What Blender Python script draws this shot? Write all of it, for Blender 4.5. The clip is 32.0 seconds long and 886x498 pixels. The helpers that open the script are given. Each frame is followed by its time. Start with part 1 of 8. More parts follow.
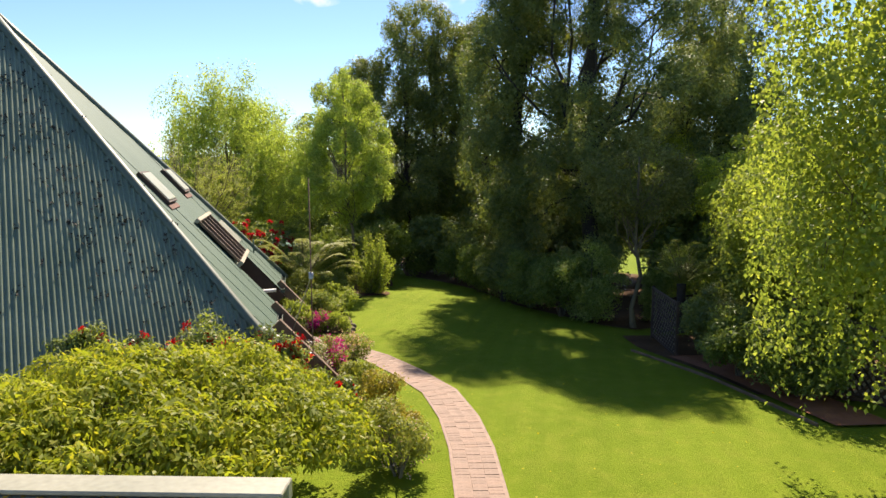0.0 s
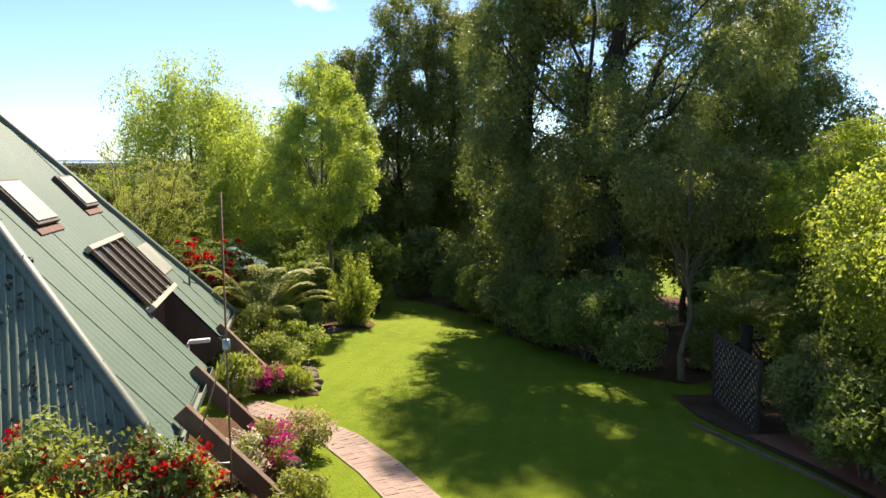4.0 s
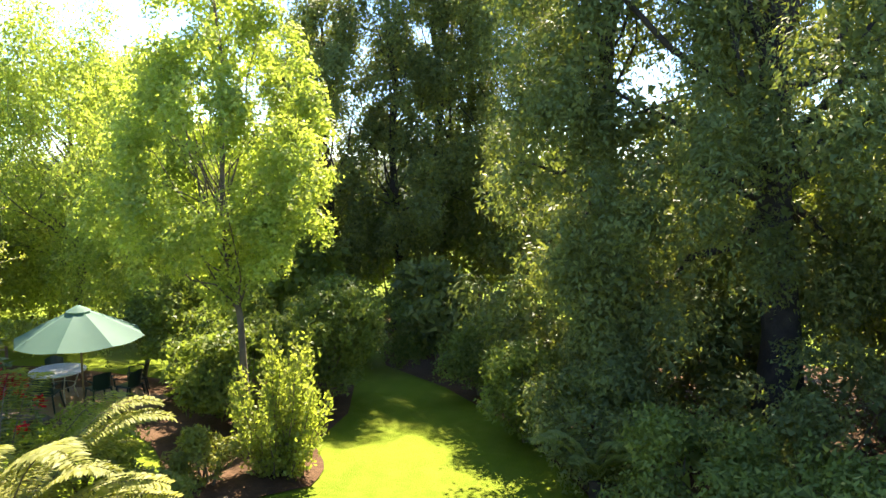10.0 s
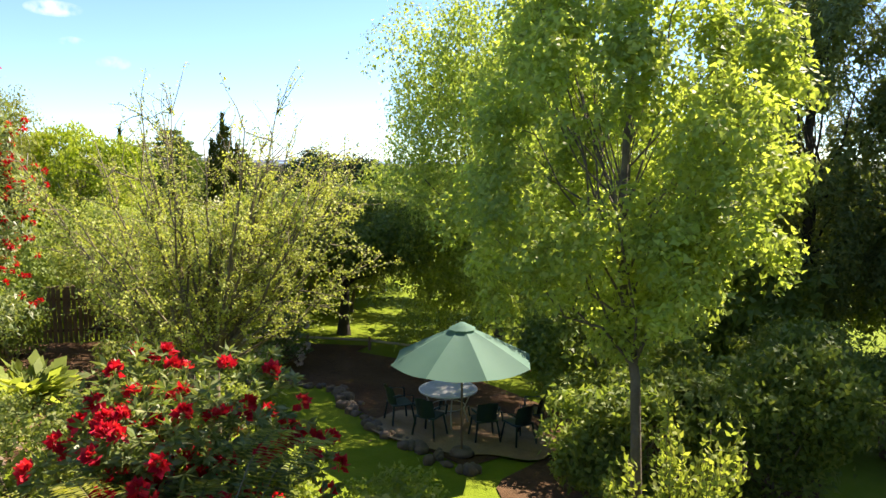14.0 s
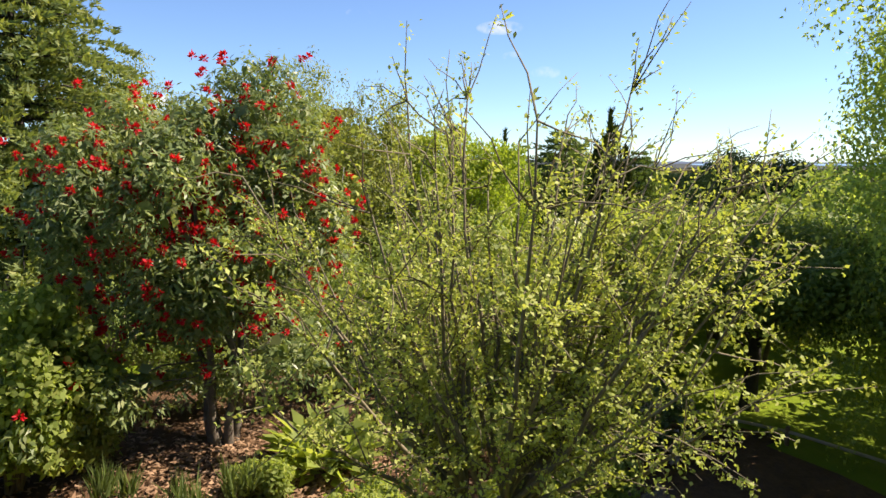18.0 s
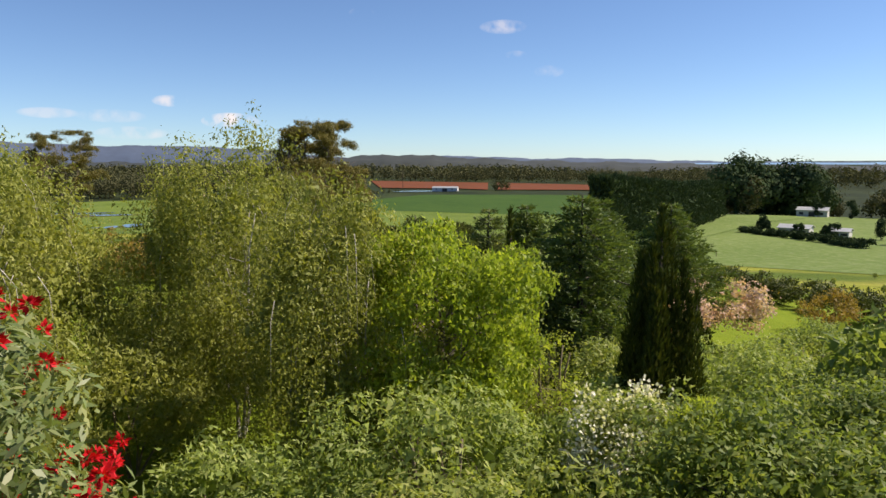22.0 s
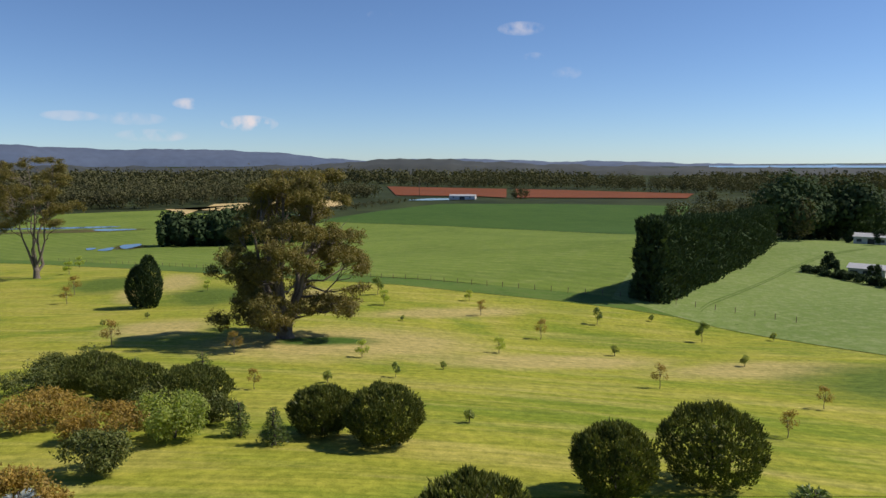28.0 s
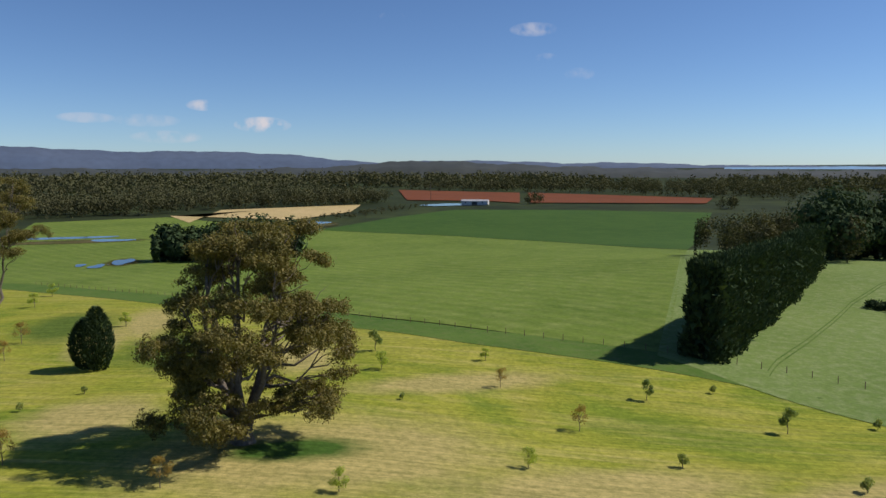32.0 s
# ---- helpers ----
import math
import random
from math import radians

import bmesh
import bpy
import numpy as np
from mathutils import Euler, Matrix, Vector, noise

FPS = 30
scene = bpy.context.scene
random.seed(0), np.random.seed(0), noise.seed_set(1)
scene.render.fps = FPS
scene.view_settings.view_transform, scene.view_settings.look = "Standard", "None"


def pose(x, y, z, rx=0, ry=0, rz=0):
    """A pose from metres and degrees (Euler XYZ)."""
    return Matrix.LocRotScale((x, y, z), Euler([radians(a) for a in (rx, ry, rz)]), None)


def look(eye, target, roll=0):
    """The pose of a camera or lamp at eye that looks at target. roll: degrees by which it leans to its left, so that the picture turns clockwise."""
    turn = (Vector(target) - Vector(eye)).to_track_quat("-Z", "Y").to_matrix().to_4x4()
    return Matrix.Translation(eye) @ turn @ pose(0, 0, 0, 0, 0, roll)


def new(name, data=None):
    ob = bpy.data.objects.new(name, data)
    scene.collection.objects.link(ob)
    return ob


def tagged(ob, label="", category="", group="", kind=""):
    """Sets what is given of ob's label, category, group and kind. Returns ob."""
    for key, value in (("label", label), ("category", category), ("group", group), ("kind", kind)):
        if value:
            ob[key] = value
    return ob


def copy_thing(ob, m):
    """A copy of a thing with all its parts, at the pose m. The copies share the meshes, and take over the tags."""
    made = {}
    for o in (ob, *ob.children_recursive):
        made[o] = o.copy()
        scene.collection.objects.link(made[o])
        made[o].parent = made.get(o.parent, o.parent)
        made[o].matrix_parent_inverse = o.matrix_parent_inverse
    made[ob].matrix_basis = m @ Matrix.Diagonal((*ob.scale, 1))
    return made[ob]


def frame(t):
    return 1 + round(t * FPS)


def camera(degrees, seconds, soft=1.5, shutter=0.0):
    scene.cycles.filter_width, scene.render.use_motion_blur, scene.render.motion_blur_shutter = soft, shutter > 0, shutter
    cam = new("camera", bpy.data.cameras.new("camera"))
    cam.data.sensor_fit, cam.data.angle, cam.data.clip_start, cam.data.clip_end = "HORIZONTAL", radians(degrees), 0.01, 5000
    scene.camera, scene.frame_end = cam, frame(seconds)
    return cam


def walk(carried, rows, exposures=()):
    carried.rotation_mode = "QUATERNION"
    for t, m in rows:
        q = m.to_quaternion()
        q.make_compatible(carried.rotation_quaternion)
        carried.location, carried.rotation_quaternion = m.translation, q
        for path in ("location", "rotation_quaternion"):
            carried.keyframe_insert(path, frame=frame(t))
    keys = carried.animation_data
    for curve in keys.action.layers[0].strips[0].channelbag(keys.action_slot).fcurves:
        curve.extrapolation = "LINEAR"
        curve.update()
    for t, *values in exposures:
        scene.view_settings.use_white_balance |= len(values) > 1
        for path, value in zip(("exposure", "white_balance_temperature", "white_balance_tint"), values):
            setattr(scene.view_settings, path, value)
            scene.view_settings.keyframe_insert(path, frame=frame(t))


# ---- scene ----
cam = camera(64.1, 32.0)
ROWS = [
    (0.0, -0.00, 0.00, 5.50, -1.57, -7.32, -0.18),
    (0.5, 0.02, 0.38, 5.51, -1.53, -7.31, -0.17),
    (1.0, 0.04, 0.83, 5.50, -1.54, -7.23, -0.04),
    (1.5, 0.06, 1.35, 5.50, -1.55, -7.21, 0.03),
    (2.0, 0.11, 1.95, 5.51, -1.53, -7.16, 0.12),
    (2.5, 0.14, 2.61, 5.52, -1.58, -7.12, 0.13),
    (3.0, 0.16, 3.42, 5.53, -1.63, -7.06, 0.12),
    (3.5, 0.21, 4.22, 5.51, -1.65, -7.00, -0.01),
    (5.5, 0.43, 8.87, 5.44, -1.54, -6.91, -0.01),
    (6.0, 0.47, 9.94, 5.46, -1.55, -6.87, 0.02),
    (6.5, 0.51, 10.92, 5.48, -1.56, -6.91, -0.03),
    (7.0, 0.54, 11.92, 5.49, -1.57, -6.93, -0.08),
    (7.5, 0.55, 12.83, 5.51, -1.60, -6.98, -0.13),
    (8.0, 0.58, 13.82, 5.50, -1.62, -6.96, -0.06),
    (8.5, 0.60, 14.71, 5.48, -1.63, -6.97, -0.00),
    (9.0, 0.64, 15.64, 5.45, -1.49, -6.97, 0.01),
    (9.5, 0.65, 16.58, 5.40, -1.13, -7.03, 0.08),
    (10.0, 0.61, 17.56, 5.37, -0.57, -7.08, -0.01),
    (10.5, 0.61, 18.42, 5.32, 1.25, -7.21, -0.06),
    (11.0, 0.59, 19.15, 5.29, 3.53, -7.21, -0.03),
    (11.5, 0.66, 19.61, 5.24, 8.38, -7.17, -0.05),
    (12.0, 0.67, 20.03, 5.23, 14.00, -7.08, -0.04),
    (12.5, 0.53, 20.59, 5.20, 18.70, -7.10, -0.04),
    (13.0, 0.40, 21.16, 5.16, 24.18, -6.97, 0.00),
    (13.5, 0.27, 21.69, 5.15, 29.88, -6.92, 0.04),
    (14.0, 0.11, 22.27, 5.15, 36.45, -6.90, 0.06),
    (14.5, -0.09, 22.80, 5.16, 43.89, -6.92, 0.05),
    (15.0, -0.36, 23.33, 5.16, 53.23, -6.88, 0.02),
    (15.5, -0.64, 23.80, 5.16, 61.22, -6.80, -0.10),
    (17.5, -2.65, 25.59, 5.22, 68.75, -6.82, -0.02),
    (18.0, -3.50, 26.03, 5.29, 68.93, -6.84, 0.17),
    (18.5, -4.39, 26.41, 5.40, 68.90, -6.85, -0.06),
    (19.0, -5.05, 26.76, 5.70, 68.90, -6.86, -0.09),
    (19.5, -5.69, 27.09, 6.01, 68.91, -6.92, -0.02),
    (20.0, -6.26, 27.40, 6.33, 69.01, -6.81, -0.10),
    (20.5, -6.71, 27.65, 6.63, 69.11, -6.81, -0.10),
    (21.0, -7.21, 27.88, 6.93, 69.09, -6.94, 0.03),
    (21.5, -8.18, 28.33, 7.29, 69.16, -6.97, 0.16),
    (22.0, -9.67, 28.96, 7.84, 69.23, -6.90, 0.03),
    (22.5, -11.11, 29.54, 8.41, 69.30, -6.86, 0.01),
    (23.0, -12.57, 30.11, 8.98, 69.42, -6.75, -0.01),
    (23.5, -14.11, 30.81, 9.55, 69.51, -6.75, 0.06),
    (24.0, -15.86, 31.53, 10.10, 69.63, -6.73, 0.02),
    (24.5, -17.79, 32.23, 10.62, 69.72, -6.72, 0.10),
    (25.0, -19.86, 32.93, 11.17, 69.82, -6.70, 0.05),
    (25.5, -22.02, 33.72, 11.71, 69.97, -6.71, 0.07),
    (26.0, -24.35, 34.56, 12.29, 70.10, -6.71, 0.10),
    (26.5, -26.70, 35.38, 12.86, 70.21, -6.73, 0.09),
    (28.5, -36.65, 39.07, 15.59, 70.82, -6.72, -0.04),
    (29.0, -39.29, 40.08, 16.18, 71.01, -6.70, -0.04),
    (29.5, -41.92, 41.05, 16.75, 71.15, -6.74, -0.05),
    (30.0, -44.59, 42.04, 17.30, 71.30, -6.72, -0.04),
    (30.5, -47.27, 43.05, 17.83, 71.40, -6.75, -0.08),
    (31.0, -50.02, 44.00, 18.33, 71.51, -6.73, -0.03),
    (31.5, -52.70, 44.89, 18.79, 71.61, -6.72, -0.03),
    (32.0, -55.30, 45.73, 19.22, 71.61, -6.66, -0.07),
]
walk(cam, [(t, pose(x, y, z, 90 + pitch, 0, yaw) @ pose(0, 0, 0, 0, 0, roll)) for t, x, y, z, yaw, pitch, roll in ROWS],
     ((0, 1.0, 7300, 16), (4, 1.2, 7300, 16), (6, 1.4, 7300, 16), (9, 2.1, 7300, 17), (10.5, 2.32, 7300, 17), (12, 2.1, 7300, 17), (13.2, 1.75, 7300, 17), (14.2, 1.5, 7200, 17), (18, 1.05, 7100, 17), (20.5, 0.66, 7000, 17), (23, 0.38, 7000, 16), (26, 0.22, 6800, 16), (32, -0.1, 6350, 15)))

# ---- light ----
SUN_TO = Vector((0.17, 0.97, 1.04)).normalized()
scene.view_settings.exposure = 0.0
world = bpy.data.worlds.new("world")
scene.world = world
world.use_nodes = True
wt = world.node_tree
sky = wt.nodes.new("ShaderNodeTexSky")
sky.sky_type, sky.sun_disc = "NISHITA", False
sky.sun_elevation = math.asin(SUN_TO.z)
sky.sun_rotation = math.atan2(SUN_TO.x, SUN_TO.y)
sky.altitude, sky.air_density, sky.dust_density, sky.ozone_density = 400, 0.8, 0.15, 2.6
back = wt.nodes["Background"]
back.inputs["Strength"].default_value = 0.094
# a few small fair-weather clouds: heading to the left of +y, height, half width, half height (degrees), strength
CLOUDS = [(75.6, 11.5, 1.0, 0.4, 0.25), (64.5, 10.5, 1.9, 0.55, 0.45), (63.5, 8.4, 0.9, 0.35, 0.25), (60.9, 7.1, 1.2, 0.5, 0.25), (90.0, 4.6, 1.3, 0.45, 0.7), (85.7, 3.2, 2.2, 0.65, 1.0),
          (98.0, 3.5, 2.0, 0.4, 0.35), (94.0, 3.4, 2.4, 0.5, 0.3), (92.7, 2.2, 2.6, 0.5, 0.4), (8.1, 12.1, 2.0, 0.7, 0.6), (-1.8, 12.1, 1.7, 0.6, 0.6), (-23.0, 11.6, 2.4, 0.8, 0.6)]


def calc(op, a, b=None):
    n = wt.nodes.new("ShaderNodeMath")
    n.operation = op
    for i, v in enumerate((a, b)):
        if isinstance(v, bpy.types.NodeSocket):
            wt.links.new(v, n.inputs[i])
        elif v is not None:
            n.inputs[i].default_value = v
    return n.outputs[0]


wc = wt.nodes.new("ShaderNodeTexCoord")
wsep = wt.nodes.new("ShaderNodeSeparateXYZ")
wt.links.new(wc.outputs["Generated"], wsep.inputs[0])
wn1 = wt.nodes.new("ShaderNodeTexNoise")
wn1.inputs["Scale"].default_value, wn1.inputs["Detail"].default_value = 34.0, 8.0
wt.links.new(wc.outputs["Generated"], wn1.inputs["Vector"])
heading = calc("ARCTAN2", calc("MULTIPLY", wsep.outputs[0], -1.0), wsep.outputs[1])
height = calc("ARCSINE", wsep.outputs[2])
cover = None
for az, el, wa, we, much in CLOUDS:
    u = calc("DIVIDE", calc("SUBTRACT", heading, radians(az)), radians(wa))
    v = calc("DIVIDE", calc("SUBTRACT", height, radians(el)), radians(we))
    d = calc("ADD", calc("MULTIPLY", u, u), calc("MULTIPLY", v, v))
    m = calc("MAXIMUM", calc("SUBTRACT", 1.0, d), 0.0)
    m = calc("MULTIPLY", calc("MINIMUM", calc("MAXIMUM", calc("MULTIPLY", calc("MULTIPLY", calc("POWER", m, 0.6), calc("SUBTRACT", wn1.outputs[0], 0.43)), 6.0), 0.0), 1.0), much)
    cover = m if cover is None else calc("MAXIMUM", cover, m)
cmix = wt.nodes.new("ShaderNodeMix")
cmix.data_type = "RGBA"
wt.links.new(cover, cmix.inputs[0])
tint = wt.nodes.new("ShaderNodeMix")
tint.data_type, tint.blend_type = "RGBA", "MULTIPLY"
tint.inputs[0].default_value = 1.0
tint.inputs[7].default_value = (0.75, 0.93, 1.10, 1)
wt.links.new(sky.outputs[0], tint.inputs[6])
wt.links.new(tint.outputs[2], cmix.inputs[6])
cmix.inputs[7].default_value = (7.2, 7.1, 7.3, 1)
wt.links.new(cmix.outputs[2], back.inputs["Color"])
sun = new("sun", bpy.data.lights.new("sun", "SUN"))
sun.data.energy, sun.data.angle, sun.data.color = 5.6, radians(0.55), (1.0, 0.93, 0.80)
sun.matrix_world = look(SUN_TO * 60, (0, 0, 0))


# ---- materials ----
def material(name):
    m = bpy.data.materials.new(name)
    m.use_nodes = True
    nt = m.node_tree
    return m, nt, nt.nodes["Principled BSDF"]


def node(nt, kind, **inputs):
    n = nt.nodes.new(kind)
    for key, value in inputs.items():
        n.inputs[key.replace("_", " ")].default_value = value
    return n


def rgba(c):
    return (c[0], c[1], c[2], 1.0)


def noise_tex(nt, scale, detail=4.0, rough=0.55, coord="Object"):
    tc = nt.nodes.new("ShaderNodeTexCoord")
    n = node(nt, "ShaderNodeTexNoise", Scale=scale, Detail=detail, Roughness=rough)
    nt.links.new(tc.outputs[coord], n.inputs["Vector"])
    return n


def ramp(nt, fac, stops):
    r = nt.nodes.new("ShaderNodeValToRGB")
    el = r.color_ramp.elements
    while len(el) < len(stops):
        el.new(0.5)
    for e, (p, c) in zip(el, stops):
        e.position, e.color = p, rgba(c)
    nt.links.new(fac, r.inputs[0])
    return r


def mixed(nt, fac, a, b, mode="MIX"):
    """A colour mix; fac, a and b are sockets or values."""
    m = nt.nodes.new("ShaderNodeMix")
    m.data_type, m.blend_type = "RGBA", mode
    for sock, value in ((m.inputs[0], fac), (m.inputs[6], a), (m.inputs[7], b)):
        if isinstance(value, bpy.types.NodeSocket):
            nt.links.new(value, sock)
        elif isinstance(value, (tuple, list)):
            sock.default_value = rgba(value)
        else:
            sock.default_value = value
    return m.outputs[2]


def bumped(nt, bsdf, height, strength=0.3, distance=0.02):
    b = node(nt, "ShaderNodeBump", Strength=strength, Distance=distance)
    nt.links.new(height, b.inputs["Height"])
    nt.links.new(b.outputs[0], bsdf.inputs["Normal"])


def plain(name, a, b, scale=3.0, rough=0.7, metal=0.0, bump=0.2, fine=40.0, depth=0.01):
    """Two tones by broad noise, dirtied by fine noise, with fine relief."""
    m, nt, p = material(name)
    n1, n2 = noise_tex(nt, scale), noise_tex(nt, fine, 6.0)
    col = ramp(nt, n1.outputs[0], ((0.3, a), (0.7, b)))
    col = mixed(nt, 0.35, col.outputs[0], ramp(nt, n2.outputs[0], ((0.25, (0.25, 0.25, 0.25)), (0.75, (1, 1, 1)))).outputs[0], "MULTIPLY")
    nt.links.new(col, p.inputs["Base Color"])
    p.inputs["Roughness"].default_value, p.inputs["Metallic"].default_value = rough, metal
    if bump:
        bumped(nt, p, n2.outputs[0], bump, depth)
    return m


def foliage(name, dark, light, third=None, glow=0.45, rough=0.5, spec=0.16):
    """Leaves: the tone varies leaf by leaf and plant by plant, and light comes through."""
    m, nt, p = material(name)
    geo = nt.nodes.new("ShaderNodeNewGeometry")
    low = tuple(a * 0.5 + b * 0.5 for a, b in zip(dark, light))
    top = tuple(a * 0.6 + b * 0.4 for a, b in zip(light, third or light))
    stops = [(0.0, low), (0.6, light), (0.95, top)]
    col = ramp(nt, geo.outputs["Random Per Island"], stops)
    n = noise_tex(nt, 0.9, 3.0)
    tone = ramp(nt, n.outputs[0], ((0.3, (0.55, 0.6, 0.62)), (0.7, (1.2, 1.15, 1.0))))
    col = mixed(nt, 0.8, col.outputs[0], tone.outputs[0], "MULTIPLY")
    nt.links.new(col, p.inputs["Base Color"])
    p.inputs["Roughness"].default_value = rough
    p.inputs["Specular IOR Level"].default_value = spec
    tr = nt.nodes.new("ShaderNodeBsdfTranslucent")
    warm = mixed(nt, 1.0, col, (1.25, 1.25, 0.55), "MULTIPLY")
    nt.links.new(warm, tr.inputs["Color"])
    mx = node(nt, "ShaderNodeMixShader", Fac=glow)
    nt.links.new(p.outputs[0], mx.inputs[1])
    nt.links.new(tr.outputs[0], mx.inputs[2])
    nt.links.new(mx.outputs[0], nt.nodes["Material Output"].inputs[0])
    return m


def ground_mat(name, a, b, c, big=0.08, mid=1.2, fine=25.0, mown=None, bump=0.35):
    """Grass or soil: broad patches, small tufts, fine grain; mown: (width, strength, degrees) of faint stripes."""
    m, nt, p = material(name)
    n1, n2, n3 = noise_tex(nt, big, 5.0, 0.6), noise_tex(nt, mid, 5.0, 0.65), noise_tex(nt, fine, 5.0, 0.7)
    c1 = ramp(nt, n1.outputs[0], ((0.32, a), (0.62, b)))
    c2 = mixed(nt, ramp(nt, n2.outputs[0], ((0.45, (0, 0, 0)), (0.75, (0.8, 0.8, 0.8)))).outputs[0], c1.outputs[0], c)
    c3 = mixed(nt, 0.65, c2, ramp(nt, n3.outputs[0], ((0.2, (0.35, 0.38, 0.3)), (0.75, (1.15, 1.15, 1.1)))).outputs[0], "MULTIPLY")
    if mown:
        tc = nt.nodes.new("ShaderNodeTexCoord")
        mp = nt.nodes.new("ShaderNodeMapping")
        mp.inputs["Rotation"].default_value = (0, 0, radians(mown[2]))
        nt.links.new(tc.outputs["Object"], mp.inputs[0])
        w = node(nt, "ShaderNodeTexWave", Scale=0.314 / mown[0], Distortion=1.6, Detail=2.0)
        w.inputs["Detail Scale"].default_value = 0.6
        nt.links.new(mp.outputs[0], w.inputs[0])
        c3 = mixed(nt, mown[1], c3, ramp(nt, w.outputs[0], ((0.3, (0.7, 0.74, 0.66)), (0.7, (1.1, 1.08, 1.05)))).outputs[0], "MULTIPLY")
    nt.links.new(c3, p.inputs["Base Color"])
    p.inputs["Roughness"].default_value, p.inputs["Specular IOR Level"].default_value = 0.9, 0.06
    bumped(nt, p, n3.outputs[0], bump, 0.05)
    return m


M_LAWN = ground_mat("lawn_grass", (0.145, 0.208, 0.015), (0.178, 0.246, 0.020), (0.215, 0.252, 0.030), 0.3, 2.4, 38.0, (0.55, 0.14, 12), 0.7)


def paddock_mat():
    """Mown rough grass: green and straw by broad noise, long raked streaks, trodden rings and rank patches that thin out unevenly."""
    m, nt, p = material("rough_grass")
    tc = nt.nodes.new("ShaderNodeTexCoord")
    def streak(turn, along_s, across_s, detail=5.0):
        mp = nt.nodes.new("ShaderNodeMapping")
        mp.vector_type = "TEXTURE"
        mp.inputs["Rotation"].default_value = (0, 0, radians(turn))
        mp.inputs["Scale"].default_value = (along_s, across_s, 1)
        nt.links.new(tc.outputs["Object"], mp.inputs[0])
        n = node(nt, "ShaderNodeTexNoise", Scale=1.0, Detail=detail, Roughness=0.62)
        nt.links.new(mp.outputs[0], n.inputs["Vector"])
        return n.outputs[0]
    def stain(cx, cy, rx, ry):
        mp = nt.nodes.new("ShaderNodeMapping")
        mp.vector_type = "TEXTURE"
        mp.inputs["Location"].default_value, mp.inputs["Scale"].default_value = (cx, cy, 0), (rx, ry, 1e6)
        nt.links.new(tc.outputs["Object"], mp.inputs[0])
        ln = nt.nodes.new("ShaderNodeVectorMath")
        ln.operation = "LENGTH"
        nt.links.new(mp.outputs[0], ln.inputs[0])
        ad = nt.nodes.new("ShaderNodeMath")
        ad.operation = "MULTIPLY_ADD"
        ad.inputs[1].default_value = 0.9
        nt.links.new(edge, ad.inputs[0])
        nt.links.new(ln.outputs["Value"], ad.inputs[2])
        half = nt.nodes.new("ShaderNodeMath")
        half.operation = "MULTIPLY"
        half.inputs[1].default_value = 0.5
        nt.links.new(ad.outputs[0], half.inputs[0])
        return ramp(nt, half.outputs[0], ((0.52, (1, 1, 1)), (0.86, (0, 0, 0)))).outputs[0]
    edge = noise_tex(nt, 0.22, 6.0, 0.7).outputs[0]
    broad = streak(20, 34, 22)
    col = ramp(nt, broad, ((0.36, (0.175, 0.225, 0.028)), (0.5, (0.275, 0.285, 0.042)), (0.64, (0.32, 0.30, 0.062)))).outputs[0]
    col = mixed(nt, ramp(nt, streak(62, 26, 2.2), ((0.5, (0, 0, 0)), (0.74, (0.62, 0.62, 0.62)))).outputs[0], col, (0.45, 0.38, 0.155))
    col = mixed(nt, ramp(nt, streak(70, 16, 3.0), ((0.52, (0, 0, 0)), (0.72, (0.7, 0.7, 0.7)))).outputs[0], col, (0.14, 0.19, 0.03))
    for cx, cy, rx, ry in ((-117, 55, 12, 17), (-104, 76, 5, 15), (-139, 76, 4, 14), (-135, 33, 9, 7), (-186, 27, 16, 4), (-96, 98, 5, 14), (-160, 58, 12, 5), (-205, 34, 20, 5)):
        col = mixed(nt, stain(cx, cy, rx, ry), col, (0.39, 0.325, 0.135))
    for cx, cy, rx, ry in ((-173, 40, 15, 8), (-207, 19, 18, 8), (-84, 110, 12, 16)):
        col = mixed(nt, stain(cx, cy, rx, ry), col, (0.10, 0.145, 0.028))
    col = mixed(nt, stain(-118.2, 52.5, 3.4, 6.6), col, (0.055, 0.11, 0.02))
    fine, tuft = noise_tex(nt, 9.0, 6.0, 0.7).outputs[0], noise_tex(nt, 1.3, 5.0, 0.7).outputs[0]
    col = mixed(nt, 0.55, col, ramp(nt, fine, ((0.25, (0.3, 0.34, 0.25)), (0.75, (1.25, 1.25, 1.2)))).outputs[0], "MULTIPLY")
    col = mixed(nt, 0.75, col, ramp(nt, tuft, ((0.32, (0.5, 0.56, 0.45)), (0.66, (1.22, 1.2, 1.15)))).outputs[0], "MULTIPLY")
    col = mixed(nt, 0.6, col, ramp(nt, streak(66, 9, 0.45, 3.0), ((0.36, (0.62, 0.68, 0.55)), (0.62, (1.15, 1.12, 1.1)))).outputs[0], "MULTIPLY")
    nt.links.new(col, p.inputs["Base Color"])
    p.inputs["Roughness"].default_value, p.inputs["Specular IOR Level"].default_value = 0.9, 0.05
    bumped(nt, p, fine, 0.6, 0.06)
    return m


